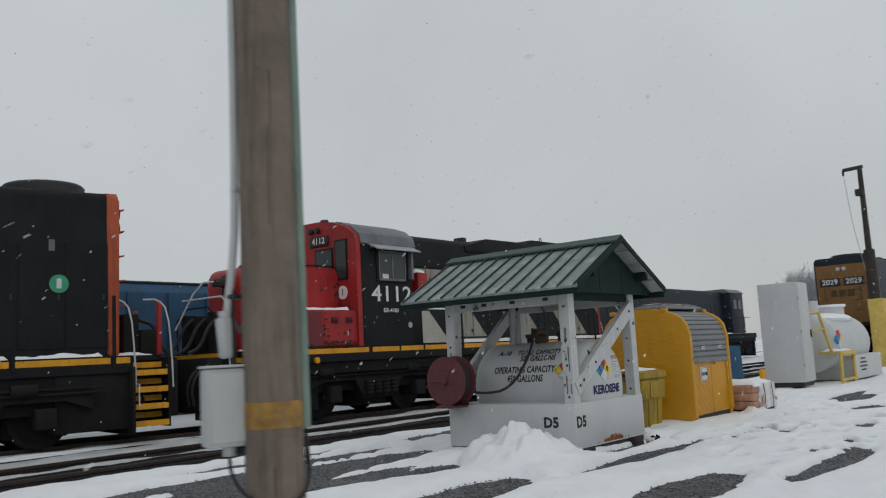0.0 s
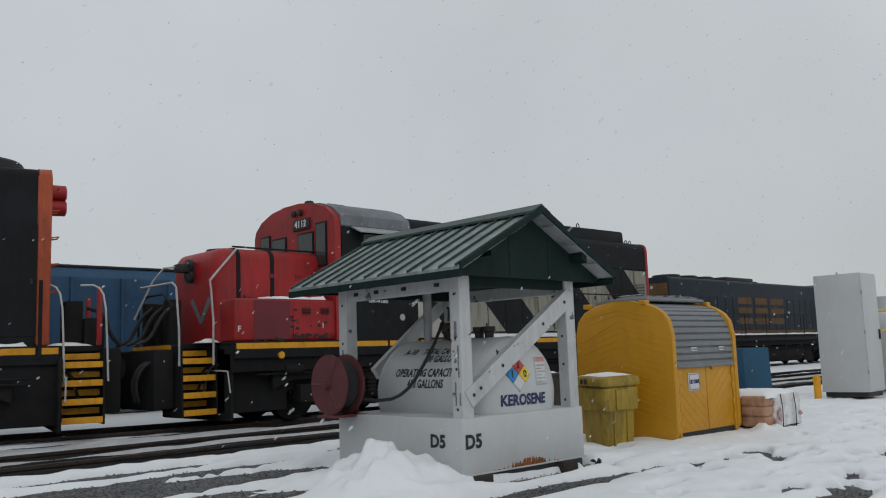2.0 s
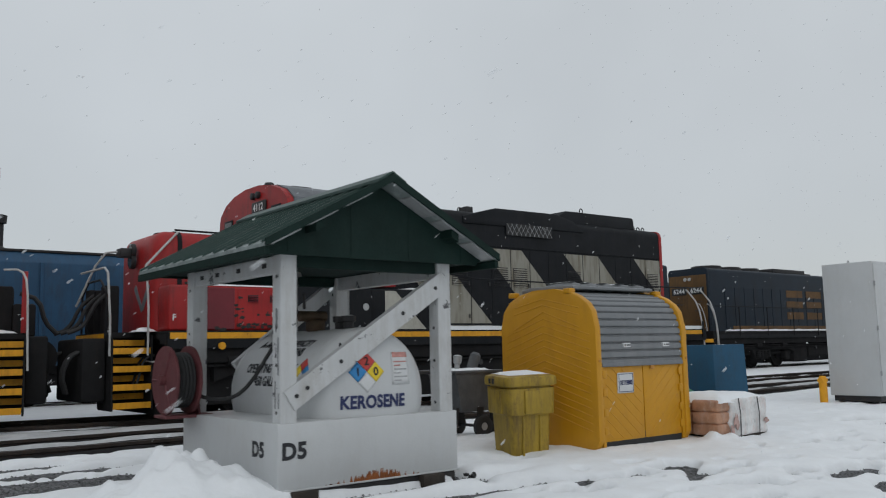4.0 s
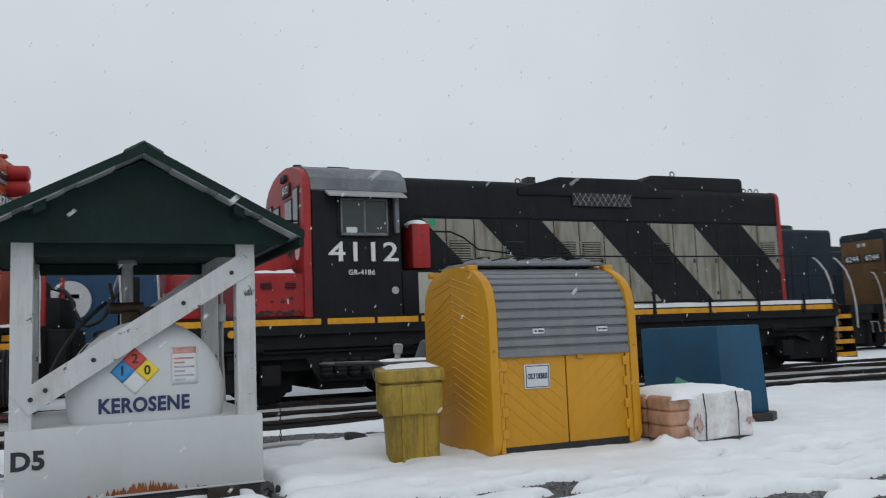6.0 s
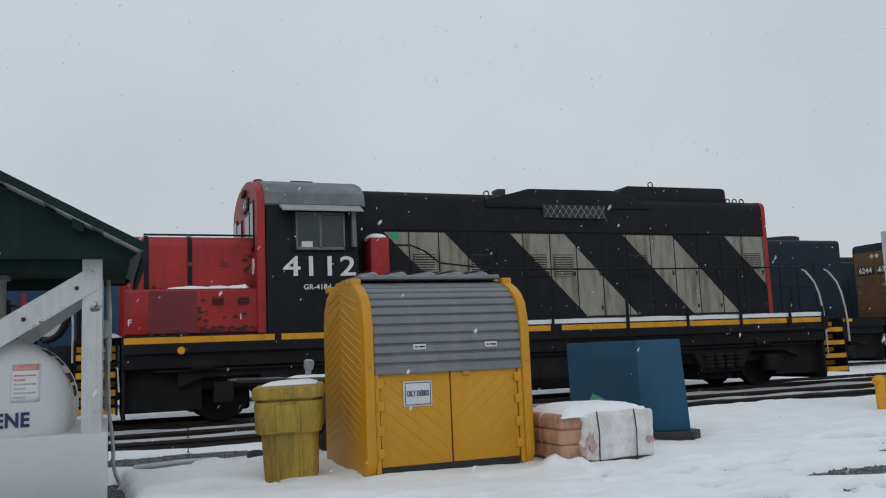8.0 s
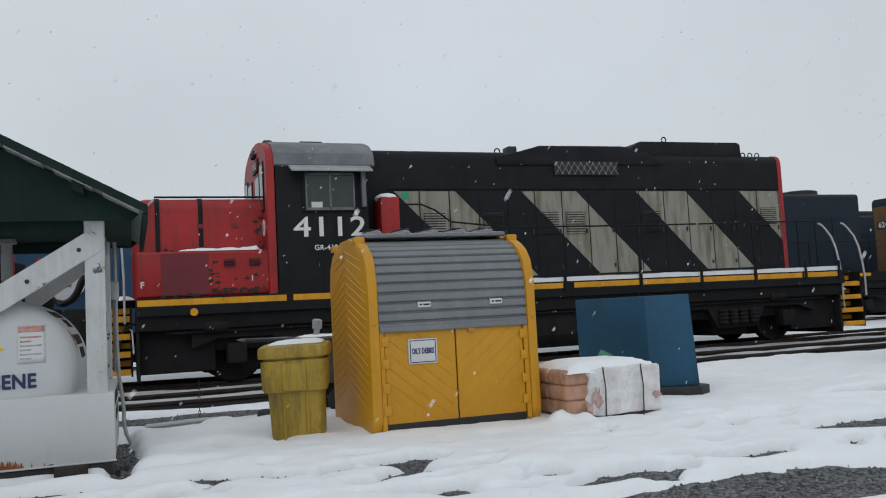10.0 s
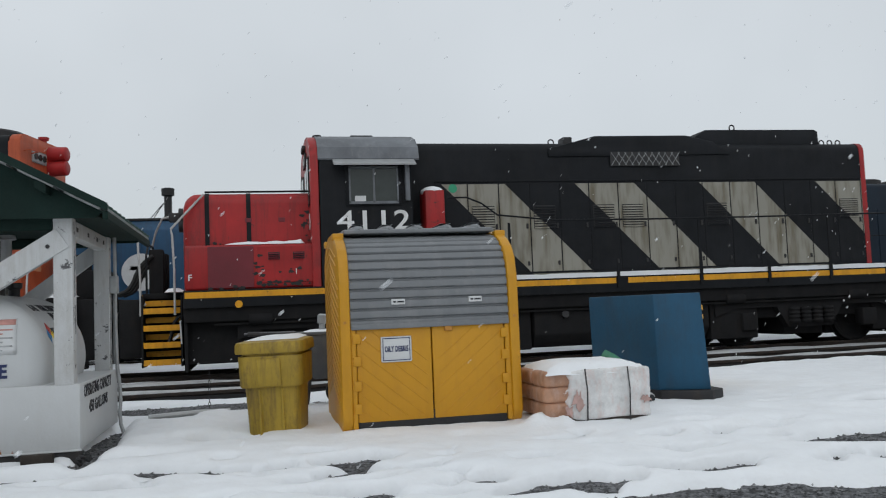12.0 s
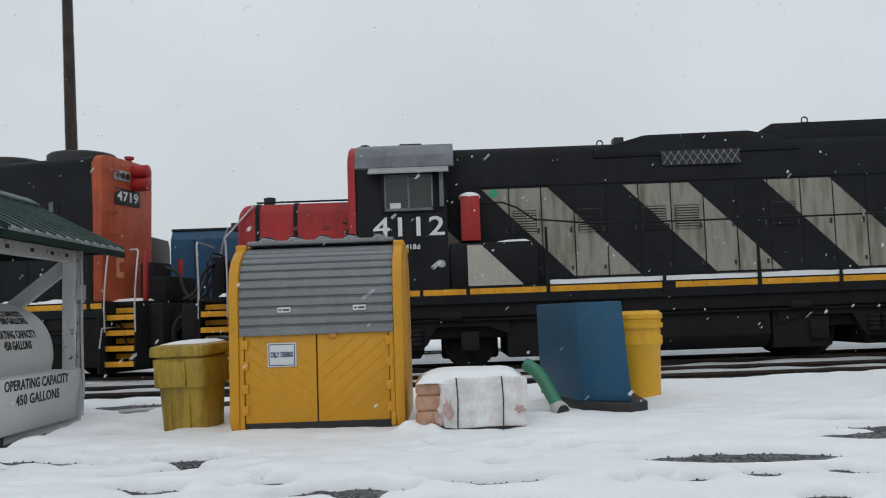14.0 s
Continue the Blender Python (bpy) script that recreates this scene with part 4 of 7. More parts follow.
    rb = part("sand_box", bx(B(), 4.3, 4.66, -1.48, -0.93, 2.36, 3.2, 0.02), RED, t, "red sand box capped with snow")
    bm = B()
    bmesh.ops.create_uvsphere(bm, u_segments=14, v_segments=8, radius=1, matrix=Matrix.Translation((4.48, -1.2, 3.2)) @ Matrix.Diagonal((0.21, 0.29, 0.1, 1)))
    part("snow_cap", bm, SNOW, rb)
    # deck snow
    for a, b in ((5.9, 8.0), (8.0, 9.75), (9.75, 11.2), (11.2, 12.6), (12.6, 15.0)):
        bm = B()
        prev = None
        n = 14
        prism(bm, [(a + (b - a) * i / n, 1.585 + 0.02 * noise.noise(Vector((a + (b - a) * i / n * 1.0, 3, 1))) + 0.012 * noise.noise(Vector((a * 3 + i, 1, 1)))) for i in range(n + 1)] + [(b, 1.5), (a, 1.5)], "y", -1.48, -0.96)
        part("snow_on_deck", bm, SNOW, t, "snow lying along the walkway")
    # long handrail with stanchions
    xs = (5.86, 8.0, 9.74, 11.23, 12.63, 14.0, 14.95)
    for i, x in enumerate(xs):
        part("stanchion", prism(B(), [(x - 0.035, 1.3), (x + 0.035, 1.3), (x + 0.022, 2.56 if i in (2, 4) or i == 0 else 1.72), (x - 0.022, 2.56 if i in (2, 4) or i == 0 else 1.72)], "y", -1.53, -1.507), BLACK, t)
    grab(t, [(4.7, -1.5, 3.05), (5.2, -1.5, 3.05), (5.8, -1.52, 2.6), (9.7, -1.52, 2.58), (14.6, -1.52, 2.62)], 0.017, BLACK, "thin black handrail")
    # steps and pale grab rails at both ends
    stairs(t, -0.4, -1, out=1.0)
    stairs(t, 15.42, -1, out=1.35)
    part("end_platform", bx(B(), -0.76, 0, -0.62, 1.0, 1.4, 1.5, 0.01), UNDER, t)
    part("end_platform", bx(B(), 15.1, 15.75, -1.0, 1.5, 1.4, 1.5, 0.01), UNDER, t)
    part("end_sill_stripe", bx(B(), -0.77, -0.76, -0.6, 1.0, 1.4, 1.48, 0.0), STRIPE_Y, t)
    part("end_sill_stripe", bx(B(), 15.75, 15.76, -1.0, 1.4, 1.4, 1.48, 0.0), STRIPE_Y, t)
    grab(t, [(-0.84, 0.5, 2.58), (-0.82, -0.75, 2.58), (-0.8, -0.86, 2.5), (-0.76, -0.9, 1.75), (-0.76, -0.92, 1.1)], 0.02, RAILW, "pale bent handrail", 0)
    for x in (15.08, 15.76):
        o = 0.12
        grab(t, [(x - 0.2, -1.2 + o, 2.6), (x, -1.12 + o, 2.56), (x, -1.42 + o, 2.2), (x, -1.56 + o, 1.5), (x, -1.56 + o, 0.9)], 0.022)
    grab(t, [(0.35, -0.96, 3.24), (-0.22, -1.0, 2.62), (-0.2, -1.0, 2.5), (-0.17, -1.04, 1.9), (-0.17, -1.04, 1.1)], 0.02, RAILW, "pale bent handrail", 0)
    grab(t, [(-0.85, 0.75, 2.0), (-0.55, 0.35, 2.95), (-0.3, 0.1, 2.97)], 0.02)
    part("lamp_bracket", bx(B(), -0.34, -0.1, -0.06, 0.2, 2.86, 3.02, 0.02), DARKM, t)
    grab(t, [(-0.7, -0.5, 1.5), (-0.7, -0.5, 2.42), (-0.7, 0.9, 2.42), (-0.7, 0.9, 1.5)], 0.02, BLACK, "black end rail")
    part("coupler_housing", bx(B(), -1.15, -0.76, -0.75, 0.75, 0.35, 1.4, 0.05), UNDER, t)
    for y in (-0.6, -0.45, 0.45, 0.6):
        part("air_hose", pipe(B(), [(-1.1, y, 1.2), (-1.3, y, 1.1), (-1.4, y + 0.05, 0.8), (-1.3, y + 0.1, 0.5)], 0.03, 8, 1), RUBBER, t)
    for y, w in ((-0.2, 0.22), (0.25, 0.16), (0.7, 0.2)):
        part("end_fitting", bx(B(), -0.68, -0.42, y - w / 2, y + w / 2, 1.5, 2.1 + w, 0.03), UNDER, t)
    for y in (-0.35, 0.05, 0.5):
        part("jumper_cable", pipe(B(), [(-0.6, y, 2.2), (-0.85, y, 2.0), (-1.0, y + 0.05, 1.6), (-1.25, y + 0.1, 1.5)], 0.035, 8, 2), RUBBER, t)
    bell = part("bell", lathe(B(), (0.93, -1.42, 1.24), (0, -1, 0), [(0, 0.03), (0.03, 0.05), (0.1, 0.058), (0.14, 0.065)], 16), STRIPE_Y, t, "yellow bell casing")
    part("snow_clump", drift(B(), -0.35, 0.02, -1.0, -0.55, 1.5, 1.57, 0.03), SNOW, t)
    return t


road_switcher()


def second_unit():
    """The orange-ended black unit ahead of it on the same track."""
    t = thing("locomotive", pose(-5.87, 18.44, 0.49, 0, 0, -13), "black diesel locomotive with orange end and yellow sill stripe", "locomotive", "standing locomotives")
    L = 16.0
    gaps = [(0.05 + 1.62 * i, 1.6 + 1.62 * i) for i in range(9)] + [(14.62, 14.9)]
    underframe(t, L - 1.05, STRIPE_Y, gaps, (0.4, 0.62), hw=1.2)
    hood = part("long_hood", prism(B(), [(y - 0.14, z) for y, z in profile(0.88, 1.5, 4.45, 0.16)], "x", 1.0, 14.56), BLACK, t, "tall black hood")
    part("orange_end", prism(B(), [(y * 1.01 - 0.14, z + (0.01 if z > 2 else 0)) for y, z in profile(0.88, 1.5, 4.45, 0.16)], "x", 14.56, 14.78, 0.05), ORANGE, hood, "orange painted hood end")
    x = 1.1
    while x < 14.2:
        d = part("hood_door", bx(B(), x + 0.012, x + 0.72, -1.034, -1.02, 1.66, 3.5, 0.004, 1), BLACK, hood)
        part("latch", bx(B(), x + 0.62, x + 0.66, -1.055, -1.034, 2.5, 2.6, 0.004, 1), DARKM, d)
        x += 0.75
    for x in (8.6, 10.4, 12.2, 14.0):
        f = part("radiator_fan", lathe(B(), (x - 0.3, -0.14, 4.45), (0, 0, 1), [(0, 0.7), (0.16, 0.7), (0.2, 0.66), (0.2, 0.5), (0.14, 0.2)], 28), DARKM, hood)
    part("round_sign", lathe(B(), (13.75, -1.034, 2.78), (0, -1, 0), [(0, 0.16), (0.004, 0.16)], 22), SIGNG, hood, "round green sign with white mark")
    part("sign_mark", bx(B(), 13.71, 13.79, -1.043, -1.039, 2.7, 2.87, 0.0), SIGNW, hood)
    part("small_plate", bx(B(), 13.58, 13.68, -1.04, -1.034, 3.35, 3.55, 0.0), GREY_ROOF, hood)
    nb = part("number_board", bx(B(), 14.78, 14.8, -0.6, 0.28, 3.5, 3.85, 0.01), DARKM, hood, "dark number board")
    letters("4719", 0.27, WHITE_L, nb, right(14.802, -0.16, 3.675), "digit", 0.02, 1, "CENTER", "", 0.74)
    lb = part("lamp_cluster", bx(B(), 14.78, 14.81, -0.62, -0.1, 4.0, 4.22, 0.03), STEEL, hood, "three small lamps in a plate")
    for y in (-0.52, -0.36, -0.2):
        part("lamp", cyl(B(), (14.81, y, 4.11), (14.83, y, 4.11), 0.06, None, 14), LAMP, lb)
    for z in (3.98, 4.25):
        part("headlight", lathe(B(), (14.78, 0.1, z), (1, 0, 0), [(0, 0.15), (0.32, 0.14), (0.34, 0.11)], 18), RED, hood, "red headlight casing")
    part("roof_lamp", lathe(B(), (14.66, 0.1, 4.45), (0, 0, 1), [(0, 0.06), (0.08, 0.06), (0.09, 0.1), (0.14, 0.1)], 12), RED, hood)
    for z in (2.4, 2.85, 3.3, 3.75, 4.15):
        part("end_grab_iron", pipe(B(), [(14.78, -0.9, z), (14.9, -0.9, z + 0.02), (14.9, -0.62, z + 0.02), (14.78, -0.62, z)], 0.013, 6), ORANGE, hood)
    for x in (14.0, 14.2, 14.4):
        part("lifting_eye", pipe(B(), [(x + 0.06 * math.cos(a), -0.5, 4.43 + 0.06 * math.sin(a)) for a in np.linspace(0, 6.28, 13)], 0.014, 6), DARKM, hood)
    for pts in ([(-0.55, 2.0), (-0.3, 2.0), (-0.3, 2.12), (-0.45, 2.12), (-0.45, 2.32), (-0.3, 2.32), (-0.3, 2.44), (-0.55, 2.44)],):
        part("painted_mark", prism(B(), pts, "x", 14.78, 14.786), mat("pale_orange", (0.6, 0.25, 0.12), 0.6), hood, "pale painted mark")
    for a, b in ((8.0, 9.7), (9.8, 11.4), (11.4, 13.0), (13.0, 14.5)):
        part("snow_on_deck", drift(B(), a, b - 0.05, -1.18, -1.04, 1.5, 1.6, 0.03), SNOW, t, "snow lying along the walkway")
    part("snow_on_deck", drift(B(), 14.8, 15.5, -0.72, 1.0, 1.5, 1.56, 0.02), SNOW, t)
    for x in (8.0, 9.7, 11.4, 13.0, 14.62):
        part("stanchion", bx(B(), x - 0.03, x + 0.03, -1.23, -1.207, 1.3, 2.56 if x > 14 else 1.66, 0.004, 1), BLACK, t)
    stairs(t, 15.28, -1, out=1.2)
    part("end_platform", bx(B(), 14.95, 15.62, -0.75, 1.2, 1.4, 1.5, 0.01), UNDER, t)
    for x in (14.95, 15.62):
        grab(t, [(x - 0.35, -0.8, 2.52), (x - 0.1, -0.9, 2.52), (x, -1.1, 2.3), (x + 0.02, -1.24, 1.5), (x + 0.04, -1.24, 0.9)], 0.017)
    part("end_post", bx(B(), 15.54, 15.62, -0.8, -0.72, 1.5, 2.5, 0.01), RED, t, "red end post")
    part("end_post", bx(B(), 15.54, 15.62, 0.5, 0.58, 1.5, 2.4, 0.01), RED, t, "red end post")
    part("end_box", bx(B(), 15.1, 15.4, -0.2, 0.5, 1.5, 2.3, 0.03), UNDER, t)
    part("coupler_housing", bx(B(), 15.62, 15.95, -0.75, 0.75, 0.35, 1.45, 0.05), UNDER, t)
    part("brake_gear", bx(B(), 15.4, 15.75, -0.3, 0.9, 1.45, 2.0, 0.05), UNDER, t)
    part("hand_brake_wheel", lathe(B(), (15.8, -0.3, 1.1), (0.2, -1, 0), [(0, 0.28), (0.0, 0.31), (0.03, 0.31), (0.03, 0.28)], 20), UNDER, t)
    part("cable_plug", pipe(B(), [(15.5, 0.1, 2.2), (15.8, 0.1, 2.1), (15.9, 0.1, 1.7), (16.1, 0.1, 1.5)], 0.04, 8, 1), RUBBER, t)
    return t


second_unit()


def plain_unit(where, label, side, end, hood_z, L=17.0, number="", fans=True, cab=False, stripe=STRIPE_Y, band=0.1, low=None, snow=True, hood0=1.2, hood1=None, flip=False, axles=3, base=4.1):
    """Road locomotives on the tracks behind: hood, end, fans, steps, rails."""
    t = thing("locomotive", where, label, "locomotive", "standing locomotives")
    hood1 = hood1 or L - 1.3
    underframe(t, L, stripe, [(0.1 + 1.6 * i, 1.62 + 1.6 * i) for i in range(int((L - 0.4) / 1.6))], (0.38, 0.62), 1.6, (0.2, 0.8), axles, base)
    hood = part("long_hood", prism(B(), profile(0.98, 1.6, hood_z, 0.14), "x", hood0, hood1), side, t)
    part("end_cap", prism(B(), [(y * 1.01, z + (0.01 if z > 2 else 0)) for y, z in profile(0.98, 1.6, hood_z, 0.14)], "x", hood0 - 0.14, hood0, 0.02), side, hood)
    part("end_panel", bx(B(), hood0 - 0.15, hood0 - 0.135, -0.94, 0.94, 1.62, hood_z - 0.28, 0.006, 1), end, hood, "ochre painted end panel")
    part("end_band", prism(B(), [(y * 1.012, z + (0.012 if z > 2 else 0)) for y, z in profile(0.98, 1.6, hood_z, 0.14)], "x", hood0, hood0 + band), side, hood)
    if low:
        part("ochre_line", bx(B(), hood0 + 1.6, hood1, -1.006, -0.99, 1.62, 1.84, 0.0), low, hood, "dull ochre painted line")
    x = hood0 + 1.1
    while x < hood1 - 0.8:
        d = part("hood_door", bx(B(), x + 0.012, x + 0.72, -1.0, -0.98, 1.75, hood_z - 0.8, 0.004, 1), side, hood)
        x += 0.75
    for i in range(3 if fans else 0):
        part("radiator_fan", lathe(B(), (hood0 + 1.3 + i * 1.5, 0, hood_z), (0, 0, 1), [(0, 0.66), (0.16, 0.66), (0.19, 0.6), (0.1, 0.3)], 24), DARKM, hood)
    part("roof_vent", bx(B(), hood0 + 5.6, hood0 + 8.5, -0.7, 0.7, hood_z, hood_z + 0.22, 0.04), DARKM, hood)
    part("exhaust_stack", bx(B(), hood0 + 9.2, hood0 + 9.8, -0.3, 0.3, hood_z, hood_z + 0.14, 0.03), DARKM, hood)
    if cab:
        c = part("cab", bx(B(), L - 4.2, L - 2.0, -1.5, 1.5, 1.6, hood_z - 0.05, 0.08), side, t)
        part("cab_roof", prism(B(), [(-1.54, hood_z - 0.1), (-1.1, hood_z + 0.16), (1.1, hood_z + 0.16), (1.54, hood_z - 0.1)], "x", L - 4.3, L - 1.8), GREY_ROOF, c)
        for x in (L - 3.9, L - 3.1):
            w = part("side_window", bx(B(), x, x + 0.66, -1.52, -1.5, hood_z - 1.2, hood_z - 0.5, 0.02), DARKM, c)
            part("pane", bx(B(), x + 0.06, x + 0.6, -1.53, -1.525, hood_z - 1.14, hood_z - 0.56, 0.0), LAMP, w)
        part("short_hood", bx(B(), L - 2.0, L - 0.6, -0.95, 0.95, 1.6, hood_z - 1.0, 0.15), side, t)
    for y in (-0.44, 0.44):
        nb = part("number_board", bx(B(), hood0 - 0.17, hood0 - 0.14, y - 0.38, y + 0.38, hood_z - 1.12, hood_z - 0.8, 0.02), DARKM, hood, "dark number board")
        if number:
            letters(number, 0.28, WHITE_L, nb, left(hood0 - 0.173, y, hood_z - 0.96), "digit", 0.02)
    for z in (2.1, 2.5, 2.9, 3.3):
        part("end_grab_iron", pipe(B(), [(hood0 - 0.14, -0.7, z), (hood0 - 0.26, -0.7, z), (hood0 - 0.26, -0.4, z), (hood0 - 0.14, -0.4, z)], 0.012, 6), DARKM, hood)
    part("end_lamp", lathe(B(), (hood0 - 0.14, -0.12, hood_z - 0.45), (-1, 0, 0), [(0, 0.075), (0.05, 0.075), (0.06, 0.05)], 16), RAILW, hood)
    part("end_lamp", lathe(B(), (hood0 - 0.14, 0.1, hood_z - 0.45), (-1, 0, 0), [(0, 0.075), (0.05, 0.075), (0.06, 0.05)], 16), RAILW, hood)
    stairs(t, 0.36, -1, (0.36, 0.7, 1.05, 1.35), 0.6, STRIPE_Y, 1.55)
    for x in (0.02, 0.7):
        grab(t, [(x + 0.1, -1.1, 2.75), (x, -1.3, 2.72), (x, -1.5, 2.2), (x, -1.58, 1.6), (x, -1.58, 0.9)], 0.017)
    for x in np.arange(2.5, L - 1, 2.2):
        part("stanchion", bx(B(), x - 0.025, x + 0.025, -1.53, -1.507, 1.4, 2.65, 0.004, 1), BLACK, t)
    grab(t, [(0.8, -1.52, 2.65), (L - 1, -1.52, 2.65)], 0.018, BLACK, "thin handrail", 0)
    if snow:
        part("snow_on_deck", drift(B(), 2.0, L - 2.5, -1.48, -1.05, 1.6, 1.68, 0.02), SNOW, t)
    return t


u = plain_unit(pose(18.2, 21.4, 0.5), "dark navy diesel locomotive standing behind the striped one", NAVY, NAVY, 4.3, 17.5, hood1=16.3)
for x in (14.6, 13.0, 11.4):
    part("radiator_fan", lathe(B(), (x, 0, 4.3), (0, 0, 1), [(0, 0.66), (0.16, 0.66), (0.19, 0.6), (0.1, 0.3)], 24), DARKM, u)
u = plain_unit(pose(36.15, 21.4, 0.5), "navy diesel locomotive with ochre end, standing on the rear track", NAVY, GOLDD, 4.32, 22.2, number="6244", cab=True, stripe=UNDER, low=GOLDD)
for xa, xb in ((7.3, 8.75), (9.1, 10.5), (10.8, 12.3)):
    for z in (2.15, 2.66, 3.17):
        part("painted_bar", prism(B(), [(xa, z), (xb, z), (xb, z + 0.33), (xa, z + 0.33)], "y", -1.012, -1.002), GOLDD, u, "worn ochre painted bar")
plain_unit(pose(33.0, 27.5, 0.5), "dark navy diesel locomotive standing beyond the other engines", NAVY, NAVY, 4.25, 19.0, cab=True, stripe=UNDER)
MARK = mat("faded_dark_mark", (0.07, 0.04, 0.02), 0.7, 0, 0.3, 8)
u = plain_unit(pose(34.95, 8.75, 0.5), "ochre and navy diesel locomotive facing along the near track", NAVY, GOLD, 4.2, 20.0, number="2029", cab=False)
for pts in ([(-0.42, 2.66), (-0.16, 2.66), (-0.16, 2.92), (-0.42, 2.92)], [(-0.11, 2.66), (0.15, 2.66), (0.15, 2.92), (-0.11, 2.92)], [(0.2, 2.66), (0.46, 2.66), (0.42, 2.92), (0.24, 2.92)], [(-0.68, 2.55), (-0.65, 2.55), (-0.65, 3.0), (-0.68, 3.0)], [(0.65, 2.55), (0.68, 2.55), (0.68, 3.0), (0.65, 3.0)], [(-0.65, 2.55), (-0.56, 2.55), (-0.56, 2.58), (-0.65, 2.58)], [(0.56, 2.55), (0.65, 2.55), (0.65, 2.58), (0.56, 2.58)], [(-0.65, 2.97), (-0.56, 2.97), (-0.56, 3.0), (-0.65, 3.0)], [(0.56, 2.97), (0.65, 2.97), (0.65, 3.0), (0.56, 3.0)]):
    part("painted_mark", prism(B(), pts, "x", 1.035, 1.05), MARK, u, "faded dark painted mark")


def covered_hopper(x0, paint, label, mark):
    t = thing("freight_car", pose(x0, 21.4, 0.5), label, "freight car", "freight cars")
    body = part("body", prism(B(), [(-1.45, 0.9), (-1.45, 3.25), (-1.3, 3.5), (1.3, 3.5), (1.45, 3.25), (1.45, 0.9)], "x", 0, 13, 0.03), paint, t)
    for x in np.arange(0.6, 13, 1.2):
        part("side_rib", bx(B(), x - 0.04, x + 0.04, -1.52, -1.45, 0.9, 3.25, 0.01, 1), paint, body)
    for x in np.arange(0.6, 12, 2.0):
        part("roof_hatch", bx(B(), x, x + 1.2, -0.4, 0.4, 3.5, 3.6, 0.03), DARKM, body)
    part("roof_edge", bx(B(), 0, 13, -1.34, -1.26, 3.49, 3.55, 0.01), DARKM, body)
    if mark:
        ringm = part("painted_mark", lathe(B(), (1.85, -1.527, 2.2), (0, -1, 0), [(0, 0.3), (0.0, 0.46), (0.008, 0.46), (0.008, 0.3)], 28), SIGNW, body, "faded white round mark")
        for x, z, w in ((1.7, 2.3, 0.1), (1.95, 2.3, 0.1), (1.82, 2.1, 0.16)):
            part("mark_bar", bx(B(), x - w, x + w, -1.535, -1.527, z - 0.05, z + 0.05, 0.0), SIGNW, ringm)
        chim = part("stove_pipe", lathe(B(), (2.37, 0, 3.5), (0, 0, 1), [(0, 0.3), (0.1, 0.28), (0.22, 0.12), (0.24, 0.1), (0.78, 0.1), (0.79, 0.16), (0.98, 0.17), (1.0, 0.1)], 18), DARKM, body, "dark stove pipe with a cap")
        for dx in (-0.55, -0.45):
            part("stay_rod", pipe(B(), [(2.37 + dx, -0.1, 3.55), (2.3, 0, 4.15)], 0.012, 6), DARKM, chim)
    part("underframe", bx(B(), 0, 13, -1.2, 1.2, 0.45, 0.95, 0.03), UNDER, t)
    for x in (-0.45, 13.0):
        part("end_frame", bx(B(), x, x + 0.45, -1.4, 1.4, 0.7, 0.95, 0.02), UNDER, t)
        part("end_ladder", bx(B(), x + 0.2, x + 0.25, -1.45, -1.4, 0.9, 2.6, 0.01), DARKM, t)
    bogie(t, 2.0, 2, 1.8)
    bogie(t, 11.0, 2, 1.8)
    return t


covered_hopper(7.75, BLUEC, "blue covered freight car with faded white round mark", True)
covered_hopper(-6.2, mat("brown_freight_paint", (0.035, 0.022, 0.018), 0.7, 0, 0.2, 1, 0.1, 40, (0.06, 0.05, 0.045), 0.5), "dark brown covered freight car", False)

